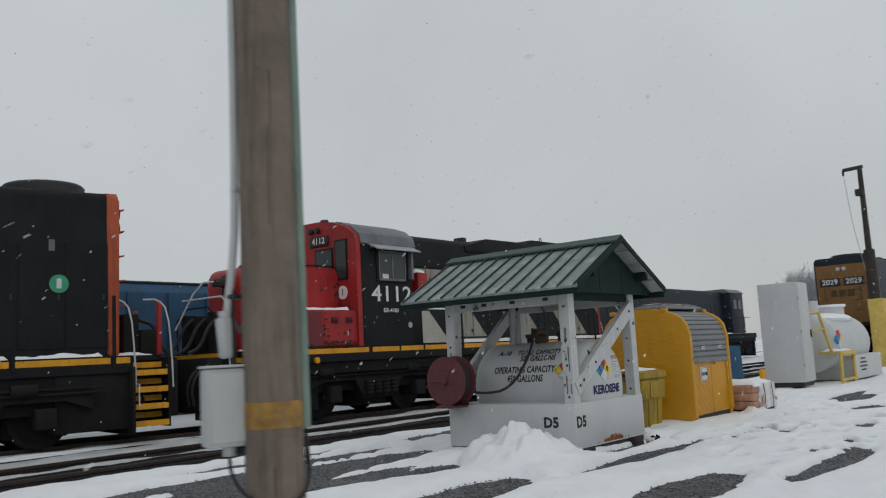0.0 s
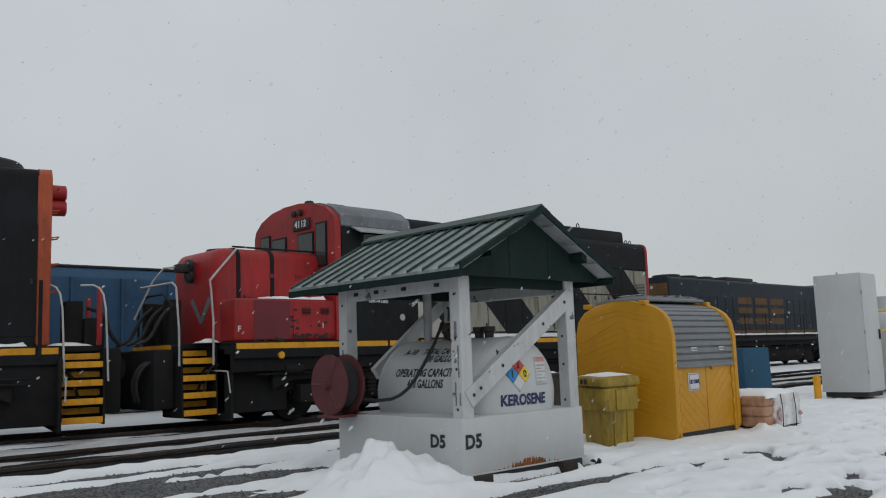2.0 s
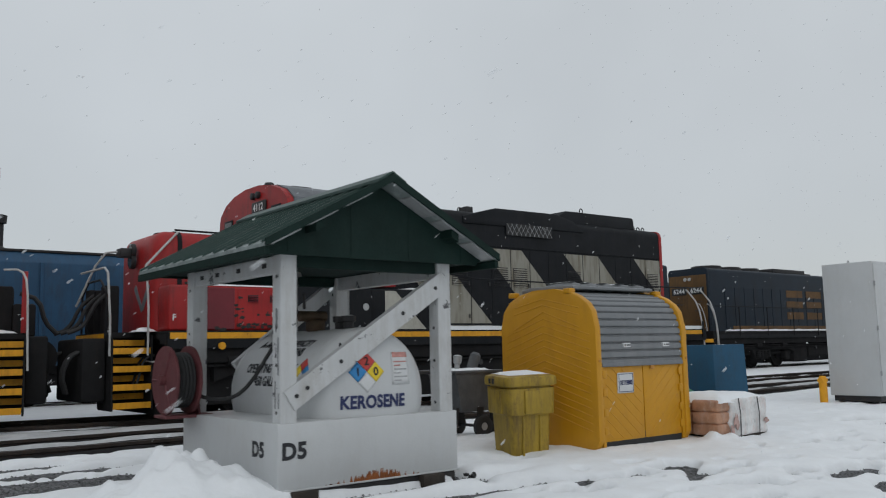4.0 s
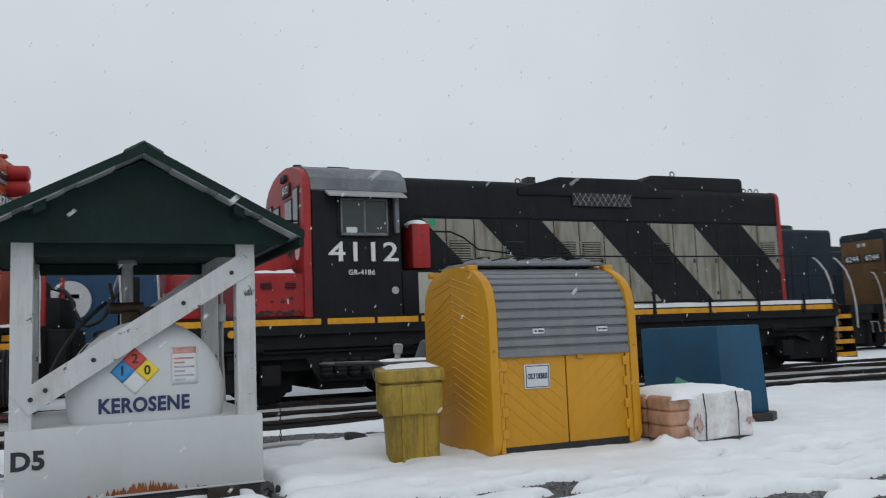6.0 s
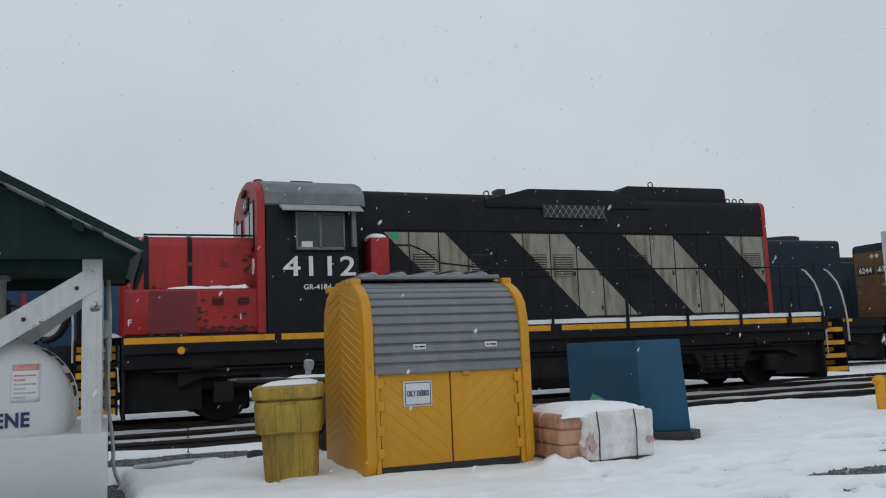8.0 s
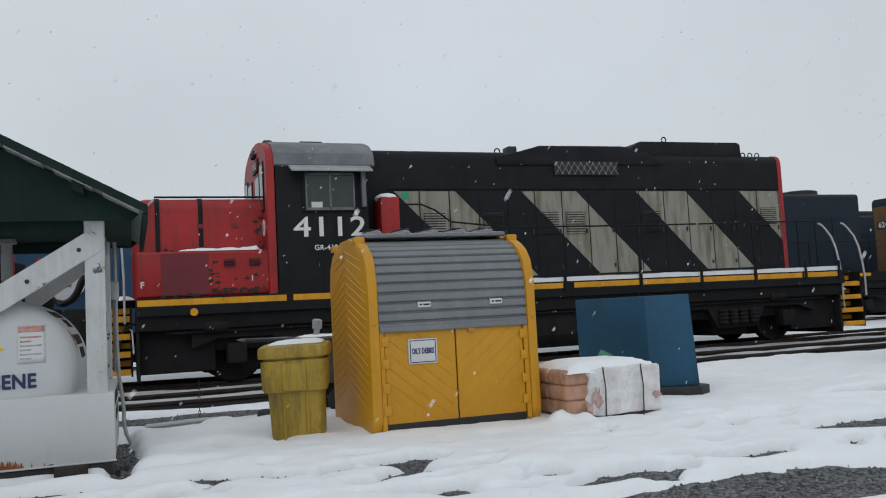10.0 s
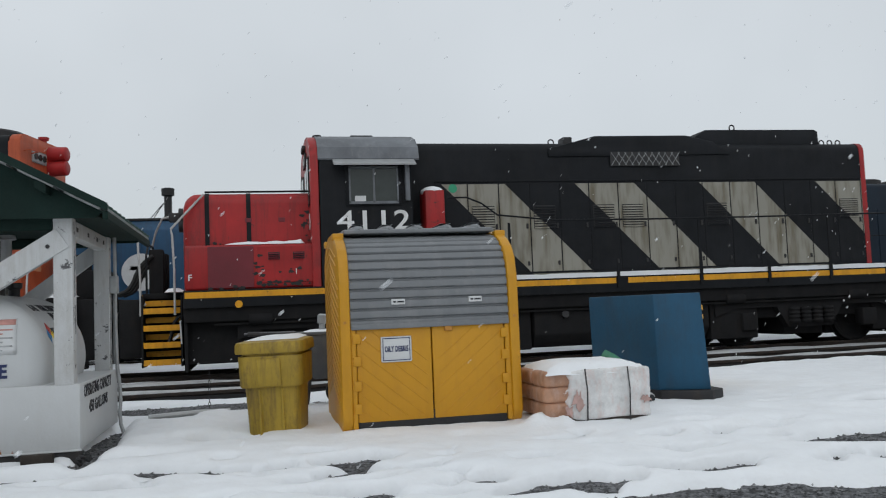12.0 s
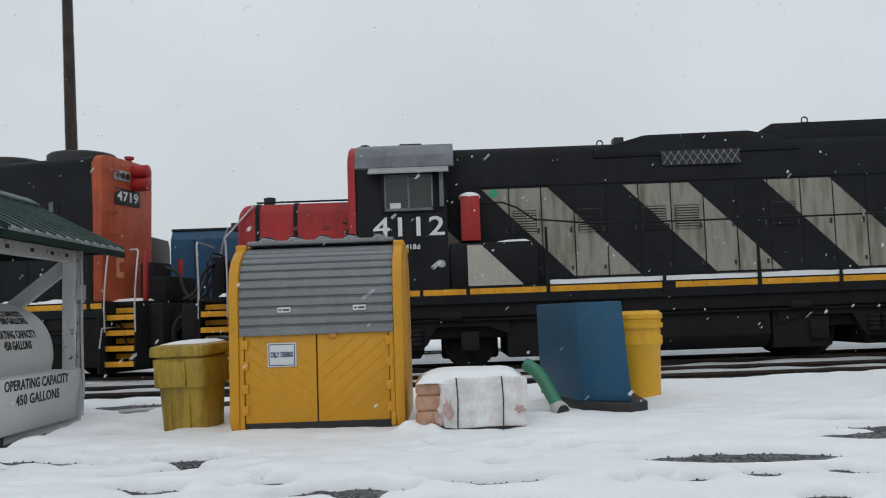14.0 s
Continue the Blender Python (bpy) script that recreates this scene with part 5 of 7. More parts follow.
# ---- kerosene tank shelter: origin at the middle of its base ----
def tank_shelter():
    t = thing("tank_shelter", pose(9.975, 6.281, 0.485), "white kerosene tank in a bunded base under a green metal roof", "fuel tank")
    bund = part("bund_base", bx(B(), -0.92, 0.92, -0.935, 0.995, 0.0, 0.54, 0.012), WHITE, t, "white steel bund with rust along its lower edge")
    for x in (-0.7, 0.6):
        part("skid", bx(B(), x - 0.12, x + 0.12, -1.0, 1.05, -0.22, 0.0, 0.01), DARKT, t, "dark timber skid")
    part("skid", bx(B(), -0.9, 0.9, -0.92, -0.74, -0.2, 0.0, 0.01), DARKM, t)
    random.seed(3)
    for i in range(60):
        x = min(0.7, max(-0.5, random.gauss(0.05, 0.22)))
        h = random.uniform(0.012, 0.085) * math.exp(-((x - 0.05) / 0.38) ** 2)
        w = random.uniform(0.006, 0.02)
        pts = [(x - w, 0.016), (x + w, 0.016), (x + w * 1.1, h * 0.4), (x + w * 0.5, h * 0.8), (x + w * 0.1, h + 0.016), (x - w * 0.4, h * 0.75 + 0.01), (x - w * 0.9, h * 0.45 + 0.01)]
        part("rust_patch", prism(B(), pts, "y", -0.9375 - 0.00012 * i, -0.935), RUST, bund, "rust stain")
    for z in (0.0,):
        part("lower_lip", bx(B(), -0.93, 0.93, -0.95, -0.9365, 0.0, 0.015, 0.003, 1), WHITE, bund)
    letters("D5", 0.18, INK, bund, front(-0.77, -0.9375, 0.31), "lettering", 0.04)
    letters("D5", 0.17, INK, bund, left(-0.9225, -0.6, 0.31), "lettering", 0.04)
    letters("OPERATING CAPACITY", 0.14, INK, bund, right(0.9225, -0.1, 0.46), "lettering", 0.025, 1, "CENTER", "", 1.36)
    letters("450 GALLONS", 0.14, INK, bund, right(0.9225, -0.1, 0.31), "lettering", 0.025, 1, "CENTER", "", 0.92)
    # tank
    r, zc = 0.59, 0.72
    tank = part("tank", lathe(B(), (0, -0.9, zc), (0, 1, 0), [(0, 0.08), (0.02, 0.3), (0.05, 0.45), (0.09, 0.54), (0.14, 0.58), (0.2, r), (1.65, r), (1.71, 0.58), (1.76, 0.54), (1.8, 0.45), (1.83, 0.3), (1.85, 0.08)], 48), WHITE, t, "white cylindrical steel tank with dished ends")
    for y in (-0.68, 0.72):
        part("weld_seam", lathe(B(), (0, y, zc), (0, 1, 0), [(0, r), (0.006, r + 0.004), (0.014, r + 0.004), (0.02, r)], 48), WHITE, tank)

    def wrapped(s, y0, v0):
        def f(u, v, w):
            a = (v + v0) / r
            return Vector((s * (r + 0.003 + w) * math.cos(a), y0 + s * u, zc + (r + 0.003 + w) * math.sin(a)))
        return f
    for s in (-1, 1):
        for text, v, u, wd in (("A-10", 0.52, -0.42, 0.2), ("TOTAL CAPACITY", 0.52, 0.12, 0.68), ("500 GALLONS", 0.41, 0.14, 0.54), ("OPERATING CAPACITY", 0.24, -0.03, 0.95), ("450 GALLONS", 0.12, -0.0, 0.56)):
            letters(text, 0.125, INK, tank, wrapped(s, s * u + 0.02, v), "lettering", 0.025, 1.0, "CENTER", "", wd)

    def dome(x, z):
        """Depth of the near dished end at a place on it."""
        return -0.9 + float(np.interp(math.hypot(x, z - zc), (0.08, 0.3, 0.45, 0.54, 0.58, 0.59), (0.0, 0.02, 0.05, 0.09, 0.14, 0.2)))

    def onend(x0, z0, off=0.006):
        return lambda u, v, w: Vector((x0 + u, dome(x0 + u, z0 + v) - off - w, z0 + v))
    letters("KEROSENE", 0.15, INKB, tank, onend(-0.04, zc - 0.06), "lettering", 0.035, 0.9, "CENTER", "", 0.66)
    letters("A-10", 0.085, INK, tank, onend(-0.26, zc + 0.42), "lettering", 0.03)

    def patch(name, pts, material, off, label="", n=6):
        bm = B()
        (ax, az), (bx_, bz), (cx, cz), (dx, dz) = pts
        grid = [[None] * (n + 1) for _ in range(n + 1)]
        for i in range(n + 1):
            for j in range(n + 1):
                s, q = i / n, j / n
                x = (1 - s) * (1 - q) * ax + s * (1 - q) * bx_ + s * q * cx + (1 - s) * q * dx
                z = (1 - s) * (1 - q) * az + s * (1 - q) * bz + s * q * cz + (1 - s) * q * dz
                grid[i][j] = bm.verts.new((x, dome(x, z) - off, z))
        for i in range(n):
            for j in range(n):
                bm.faces.new((grid[i][j], grid[i + 1][j], grid[i + 1][j + 1], grid[i][j + 1]))
        ob = part(name, bm, material, tank, label)
        so = ob.modifiers.new("solid", "SOLIDIFY")
        so.thickness = 0.002
        return ob
    h = 0.18
    cx, cz = -0.11, zc + 0.2
    for dx, dz, m_, tx in ((-h / 2, 0, SIGNBLUE, "1"), (0, h / 2, SIGNRED, "2"), (h / 2, 0, SIGNYEL, "0"), (0, -h / 2, SIGNW, "")):
        x, z, k = cx + dx, cz + dz, h / 2 * 0.97
        patch("hazard_diamond", [(x - k, z), (x, z - k), (x + k, z), (x, z + k)], m_, 0.006, "hazard diamond label")
        if tx:
            letters(tx, 0.1, INK, tank, onend(x, z, 0.009), "lettering", 0.02)
    patch("label", [(0.16, zc + 0.08), (0.36, zc + 0.08), (0.36, zc + 0.37), (0.16, zc + 0.37)], SIGNW, 0.006, "white notice with red heading")
    patch("label_heading", [(0.17, zc + 0.32), (0.35, zc + 0.32), (0.35, zc + 0.365), (0.17, zc + 0.365)], mat("faded_red_print", (0.5, 0.24, 0.21), 0.6, 0, 0.3, 20), 0.009)
    for i in range(6):
        patch("label_line", [(0.18, zc + 0.11 + i * 0.033), (0.26 + 0.07 * (i % 2), zc + 0.11 + i * 0.033), (0.26 + 0.07 * (i % 2), zc + 0.122 + i * 0.033), (0.18, zc + 0.122 + i * 0.033)], MATS["faded_red_print"] if i > 3 else STEEL, 0.009)
    # side hazard diamond
    h = 0.13
    for dx, dz, m_ in ((-h / 2, 0, SIGNBLUE), (0, h / 2, SIGNRED), (h / 2, 0, SIGNYEL), (0, -h / 2, SIGNW)):
        for s in (-1, 1):
            bm = B()
            k = h / 2 * 0.97
            f = wrapped(s, -0.54, 0.22)
            vs = [bm.verts.new(f(s * dx * 1.0 + a, dz + b, 0.002)) for a, b in ((-k, 0), (0, -k), (k, 0), (0, k))]
            bm.faces.new(vs)
            ob = part("hazard_diamond", bm, m_, tank, "hazard diamond label")
            so = ob.modifiers.new("solid", "SOLIDIFY")
            so.thickness = 0.002
    tank.location.x = 0.07
    # fittings on the tank's top
    pump = part("transfer_pump", bx(B(), -0.08, 0.06, -0.05, 0.12, zc + r - 0.02, zc + r + 0.1, 0.03), mat("dark_bronze", (0.07, 0.045, 0.025), 0.6, 0.3, 0.3, 12, 0.2, 60), t, "dark bronze dispensing pump")
    part("pump_motor", cyl(B(), (-0.18, 0.04, zc + r + 0.13), (0.1, 0.04, zc + r + 0.13), 0.05, None, 16), MATS["dark_bronze"], pump)
    part("handle", pipe(B(), [(-0.15, 0.0, zc + r + 0.2), (-0.18, -0.05, zc + r + 0.34)], 0.015, 6), DARKM, pump)
    part("vent_pipe", cyl(B(), (0.0, 0.5, zc + r - 0.02), (0.0, 0.5, zc + r + 0.55), 0.05, None, 14), STEEL, t)
    part("vent_cap", cyl(B(), (0, 0.5, zc + r + 0.55), (0, 0.5, zc + r + 0.62), 0.09, 0.07, 14), STEEL, t)
    for y in (-0.35, -0.2, 0.3):
        part("tank_fitting", lathe(B(), (0.12, y, zc + r - 0.04), (0, 0, 1), [(0, 0.05), (0.1, 0.05), (0.11, 0.07), (0.16, 0.07)], 12), DARKM, t)
    part("hose", pipe(B(), [(-0.2, 0.05, zc + r + 0.18), (-0.3, -0.02, zc + r + 0.1), (-0.52, -0.1, zc + 0.45), (-0.72, 0.1, zc + 0.0), (-0.85, 0.5, zc - 0.05), (-0.98, 0.75, zc + 0.05)], 0.018, 8, 2), RUBBER, t, "black fuel hose")
    # posts, braces, plates
    for x in (-0.82, 0.8):
        for y in (-0.865, 0.925):
            p = part("post", bx(B(), x - 0.075, x + 0.075, y - 0.07, y + 0.07, 0.53, 1.9, 0.006, 1), WHITE_T, t, "white painted timber post, peeling")
            flake = random.Random(int(100 * (x + 2) + 10 * (y + 2)))
            for k in range(5):
                yc, z0 = y + flake.uniform(-0.05, 0.03), flake.uniform(0.56, 1.5)
                hz, w = flake.uniform(0.1, 0.34), flake.uniform(0.008, 0.022)
                edge = [(yc + w * flake.uniform(0.5, 1.2), z0 + hz * q / 6) for q in range(7)] + [(yc - w * flake.uniform(0.5, 1.2), z0 + hz * q / 6) for q in range(6, -1, -1)]
                sx = -1 if x < 0 else 1
                part("paint_flake", prism(B(), edge, "x", x + sx * 0.0745, x + sx * (0.0758 + 0.0002 * k)), PEELED, p, "bare grey timber where paint has flaked")
            for z in (0.62, 1.0, 1.3, 1.72):
                part("bolt_hole", cyl(B(), (x - 0.0765, y, z), (x - 0.0745, y, z), 0.016, None, 8), DARKM, p)
                part("bolt_hole", cyl(B(), (x + 0.0765, y, z + 0.06), (x + 0.0745, y, z + 0.06), 0.016, None, 8), DARKM, p)
    for x in (-0.82, 0.8):
        pl = part("wall_plate", bx(B(), x - 0.05, x + 0.05, -0.795, 0.855, 1.76, 1.9, 0.006, 1), WHITE_T, t, "white timber rail")
        for y in (-0.6, -0.1, 0.35, 0.7):
            part("slot", bx(B(), x - 0.052 if x < 0 else x + 0.049, x - 0.049 if x < 0 else x + 0.052, y - 0.04, y + 0.04, 1.81, 1.85, 0.0), DARKM, pl)
    for y in (-0.865, 0.925):
        part("tie_beam", bx(B(), -0.74, 0.72, y - 0.05, y + 0.05, 1.8, 1.9, 0.006, 1), GREEND, t)
    for y, a, b in ((-0.91, Vector((-0.82, 0, 0.71)), Vector((0.8, 0, 1.735))), (1.035, Vector((-0.35, 0, 0.95)), Vector((0.8, 0, 1.82)))):
        dd = (b - a).normalized()
        n = Vector((-dd.z, 0, dd.x)) * (0.09 if y < 0 else 0.075)
        br = part("diagonal_brace", prism(B(), [(p.x, p.z) for p in (a - n, b - n, b + n, a + n)], "y", y - 0.038, y + 0.038), WHITE_T, t, "white timber diagonal brace")
        for q in (0.04, 0.1, 0.3, 0.7, 0.93):
            c = a.lerp(b, q)
            if y < 0:
                part("bolt", cyl(B(), (c.x, y - 0.038, c.z), (c.x, y - 0.045, c.z), 0.018, None, 8), DARKM, br)
    # roof: two ribbed sheets, gables, barge and fascia
    zr, ze, hs, y0, y1 = 2.57, 1.945, 1.19, -1.26, 1.53
    for s in (-1, 1):
        dz = (zr - ze) / hs
        part("roof_sheet", prism(B(), [(0, zr), (s * hs, ze), (s * hs, ze - 0.03), (0, zr - 0.03)], "y", y0, y1), GREENR, t, "green ribbed metal roof sheet dusted with snow")
        for i in range(13):
            y = y0 + 0.05 + (y1 - y0 - 0.1) * i / 12
            part("roof_rib", prism(B(), [(0, zr + 0.028), (s * (hs + 0.01), ze + 0.022), (s * (hs + 0.01), ze - 0.002), (0, zr + 0.001)], "y", y - 0.009, y + 0.009), GREENRIB, t)
        part("eave_board", bx(B(), min(s * (hs - 0.03), s * (hs + 0.012)), max(s * (hs - 0.03), s * (hs + 0.012)), y0, y1, ze - 0.1, ze - 0.031, 0.004, 1), GREEND, t)
        part("purlin", prism(B(), [(s * 0.66, zr - dz * 0.66 - 0.032), (s * 0.74, zr - dz * 0.74 - 0.032), (s * 0.74, zr - dz * 0.74 - 0.12), (s * 0.66, zr - dz * 0.66 - 0.12)], "y", y0 + 0.02, y1 - 0.02), GREEND, t)
        for k in range(3):
            a, b = 0.2 + 0.34 * k, 0.46 + 0.34 * k
            part("soffit_panel", prism(B(), [(s * a, zr - dz * a - 0.034), (s * b, zr - dz * b - 0.034), (s * b, zr - dz * b - 0.046), (s * a, zr - dz * a - 0.046)], "y", y0 + 0.004, y0 + 0.185), STEEL, t, "pale sheet seen beneath the eave")
    for s in (-1, 1):
        part("barge_board", prism(B(), [(0, zr + 0.035), (s * (hs + 0.012), ze + 0.028), (s * (hs + 0.012), ze - 0.036), (0, zr - 0.036)], "y", y0 - 0.022, y0 - 0.002), GREEND, t, "dark green barge trim")
    part("ridge_cap", prism(B(), [(-0.14, zr - 0.045), (0, zr + 0.045), (0.14, zr - 0.045), (0.14, zr - 0.02), (0, zr + 0.06), (-0.14, zr - 0.02)], "y", y0 - 0.01, y1), GREENRIB, t)
    for y in (-1.06, 1.4):
        part("gable", prism(B(), [(-1.08, 1.88), (1.08, 1.88), (1.14, 1.93), (0, zr - 0.05), (-1.14, 1.93)], "y", y - 0.012, y + 0.012), GREEND, t, "dark green plywood gable")
    part("ceiling_board", bx(B(), -1.08, 1.08, -1.04, 1.38, 1.902, 1.925, 0.004, 1), GREEND, t)
    for x in (-0.9, -0.3, 0.3, 0.9):
        part("gable_batten", bx(B(), x - 0.006, x + 0.006, -1.076, -1.072, 1.9, zr - 0.08 - abs(x) * 0.53, 0.0), GREEND, t)
    # conduit and junction box on the far post
    part("junction_box", bx(B(), 0.875, 0.95, 0.86, 0.99, 1.32, 1.5, 0.01), STEEL, t)
    part("conduit", pipe(B(), [(0.92, 0.93, 1.9), (0.92, 0.93, 0.65), (0.97, 0.88, 0.3), (0.97, 0.75, 0.05), (1.05, 0.55, -0.1)], 0.018, 8, 1), STEEL, t)
    part("conduit", pipe(B(), [(0.9, 0.98, 1.4), (0.9, 0.98, 0.6)], 0.014, 8), STEEL, t)
    return t


tank_shelter()


def hose_reel():
    t = thing("hose_reel", pose(8.92, 7.1, 1.02), "maroon steel hose reel on the edge of the tank base", "hose reel")
    for x in (-0.11, 0.11):
        d = part("flange", lathe(B(), (x - 0.012, 0, 0.33), (1, 0, 0), [(0, 0.3), (0.0, 0.32), (0.024, 0.32), (0.024, 0.3)], 36), REEL, t)
        for k in range(3):
            a = k * 2.09
            part("spoke_rib", pipe(B(), [(x * 1.1, 0, 0.33), (x * 1.1, 0.3 * math.cos(a), 0.33 + 0.3 * math.sin(a))], 0.014, 6), REEL, d)
    part("hose_coil", lathe(B(), (-0.095, 0, 0.33), (1, 0, 0), [(0, 0.2)] + [(0.02 + 0.017 * i, 0.25 + 0.012 * (i % 2)) for i in range(10)] + [(0.19, 0.2)], 30), RUBBER, t)
    part("hub", cyl(B(), (-0.18, 0, 0.33), (0.18, 0, 0.33), 0.05, None, 16), REEL, t)
    part("bracket", prism(B(), [(-0.14, 0), (0.14, 0), (0.05, 0.36), (-0.05, 0.36)], "x", 0.16, 0.18), REEL, t)
    part("foot", bx(B(), -0.16, 0.3, -0.15, 0.15, -0.02, 0.01, 0.004, 1), REEL, t)
    return t


hose_reel()


# ---- roll-top storage shed for oily debris ----
def storage_shed():
    t = thing("storage_shed", pose(13.865, 5.5, 0.45), "yellow plastic roll-top spill shed with grey shutter, oily debris sign", "storage shed")
    W, D = 0.738, 1.54
    prof = [(0.06, 0.0), (0.0, 0.1), (0.0, 1.33), (0.045, 1.53), (0.12, 1.63), (0.24, 1.71), (0.4, 1.775), (0.62, 1.81), (0.95, 1.81), (1.2, 1.77), (1.38, 1.69), (1.49, 1.57), (D, 1.38), (D, 0.0)]
    for s in (-1, 1):
        w = part("side_wall", prism(B(), prof, "x", s * W, s * (W + 0.095), 0.02), YELLOW, t, "moulded yellow side wall with chevron ribs")
        for i in range(17):
            z = 0.2 + 0.082 * i
            for y0, y1 in ((0.09, 0.8), (1.45, 0.8)):
                top = min(z + 0.2, 1.7)
                low = z if z < 1.35 else z + (0.06 if y0 < 1 else 0.1)
                if top - low > 0.06:
                    part("rib", pipe(B(), [(s * (W + 0.094), y0 if z < 1.3 else y0 + (0.14 if y0 < 1 else -0.16), low), (s * (W + 0.094), y1, top)], 0.007, 6), YELLOW, w)
        for y in (0.36, 1.28):
            part("lug", bx(B(), min(s * W, s * (W + 0.105)), max(s * W, s * (W + 0.105)), y, y + 0.1, 1.74, 1.805, 0.012), YELLOW, w)
        part("front_flange", bx(B(), min(s * W, s * (W - 0.045)), max(s * W, s * (W - 0.045)), 0.02, 0.07, 0.02, 0.94, 0.006, 1), YELLOW, w)
        part("pivot_bolt", cyl(B(), (s * (W + 0.05), 0.002, 0.97), (s * (W + 0.05), -0.012, 0.97), 0.014, None, 10), mat("tan_latch", (0.45, 0.2, 0.03), 0.5), w)
    part("back_wall", bx(B(), -W, W, D - 0.05, D - 0.003, 0.0, 1.4, 0.01), YELLOW, t)
    part("floor_tray", bx(B(), -W + 0.05, W - 0.05, 0.04, D - 0.06, 0.0, 0.16, 0.01), RUBBER, t, "black spill sump")
    for i, (a, b) in enumerate(((-W + 0.05, -0.005), (0.005, W - 0.05))):
        d = part("door", bx(B(), a, b, 0.034, 0.07, 0.075, 0.93, 0.012), YELLOW, t, "yellow moulded door")
        s = 1 if i == 0 else -1
        # slanting relief ribs, cut off at the door's edges
        for k in range(9):
            c = 0.06 + k * 0.13
            xa, za, xb, zb = -0.655 * s, c, -0.045 * s, c - 0.5
            if zb < 0.11:
                q = (0.11 - za) / (zb - za)
                xb, zb = xa + q * (xb - xa), 0.11
            if za > 0.88:
                q = (0.88 - zb) / (za - zb)
                xa, za = xb + q * (xa - xb), 0.88
            if za - zb > 0.04:
                part("door_rib", pipe(B(), [(xa, 0.035, za), (xb, 0.035, zb)], 0.006, 6), YELLOW, d)
        hx = a if i == 0 else b
        for z in (0.2, 0.4, 0.62, 0.82):
            part("hinge", bx(B(), hx - 0.035, hx + 0.035, 0.012, 0.04, z - 0.045, z + 0.045, 0.008), YELLOW, d)
    part("hasp", bx(B(), 0.12, 0.19, 0.008, 0.034, 0.86, 0.93, 0.008), MATS["tan_latch"], t)
    # shutter of broad bowed slats between the side walls
    path = [(0.0, 0.91), (0.0, 1.1), (0.002, 1.25), (0.015, 1.36), (0.045, 1.47), (0.09, 1.555), (0.16, 1.63), (0.25, 1.685), (0.36, 1.73), (0.5, 1.755), (0.7, 1.765), (0.95, 1.76)]
    sh = part("shutter", prism(B(), [(y + 0.06, z) for y, z in path] + [(y + 0.09, z - 0.03) for y, z in path[::-1]], "x", -W, W), SHUT, t, "grey slatted roll shutter")
    arc = np.concatenate([[0], np.cumsum([math.dist(p, q) for p, q in zip(path, path[1:])])])
    even = [(float(np.interp(s, arc, [p[0] for p in path])), float(np.interp(s, arc, [p[1] for p in path]))) for s in np.linspace(0, arc[-1], 19)]
    for k, ((ya, za), (yb, zb)) in enumerate(zip(even, even[1:])):
        d = Vector((0, yb - ya, zb - za))
        e = Vector((0, -d.z, d.y)).normalized()
        p = []
        for f, h in ((0.0, 0.0), (0.03, 0.016), (0.1, 0.024), (0.5, 0.028), (0.74, 0.024), (0.8, 0.012), (0.86, 0.002), (0.93, 0.002), (1.0, 0.0)):
            c = Vector((0, ya + 0.045, za)) + d * f + e * h
            p.append((c.y, c.z))
        part("slat", prism(B(), p, "x", -W + 0.003, W - 0.003), SHUT, sh)
    for x in (-0.3, 0.42):
        pl = part("shutter_plate", bx(B(), x - 0.062, x + 0.062, 0.0, 0.03, 1.115, 1.165, 0.004, 1), SIGNW, sh, "small white plate")
        for dx, w in ((-0.035, 0.012), (0.02, 0.03)):
            part("plate_print", bx(B(), x + dx - w, x + dx + w, -0.003, 0.0, 1.133, 1.147, 0.0), INK, pl)
    part("bottom_bar", bx(B(), -W + 0.004, W - 0.004, 0.0, 0.06, 0.9, 0.95, 0.01), SHUT, sh)
    lid = part("top_cover", prism(B(), [(0.4, 1.8), (0.4, 1.835), (0.44, 1.845), (1.1, 1.855), (1.25, 1.83), (1.25, 1.78)], "x", -W + 0.006, W - 0.006, 0.008), SHUT, t, "grey ribbed cover")
    for x in (-0.58, -0.29, 0.0, 0.29, 0.58):
        bm = B()
        bmesh.ops.create_uvsphere(bm, u_segments=14, v_segments=8, radius=1, matrix=Matrix.Translation((x, 0.72, 1.84)) @ Matrix.Diagonal((0.08, 0.32, 0.06, 1)))
        part("dome", bm, SHUT, lid)
        part("snow_dust", drift(B(), x - 0.055, x + 0.05, 0.52, 0.95, 1.893, 1.903), SNOW, lid)
    sg = part("sign", bx(B(), -0.47, -0.19, 0.018, 0.034, 0.6, 0.83, 0.012), SIGNW, t, "white sign with dark border")
    for x0, x1, z0, z1 in ((-0.455, -0.205, 0.81, 0.817), (-0.455, -0.205, 0.613, 0.62), (-0.455, -0.448, 0.62, 0.81), (-0.212, -0.205, 0.62, 0.81)):
        part("border", bx(B(), x0, x1, 0.0155, 0.018, z0, z1, 0.0), INKB, sg)
    letters("OILY DEBRIS", 0.07, INKB, sg, front(-0.33, 0.016, 0.715), "lettering", 0.035, 0.62, "CENTER", "", 0.215)
    return t


storage_shed()


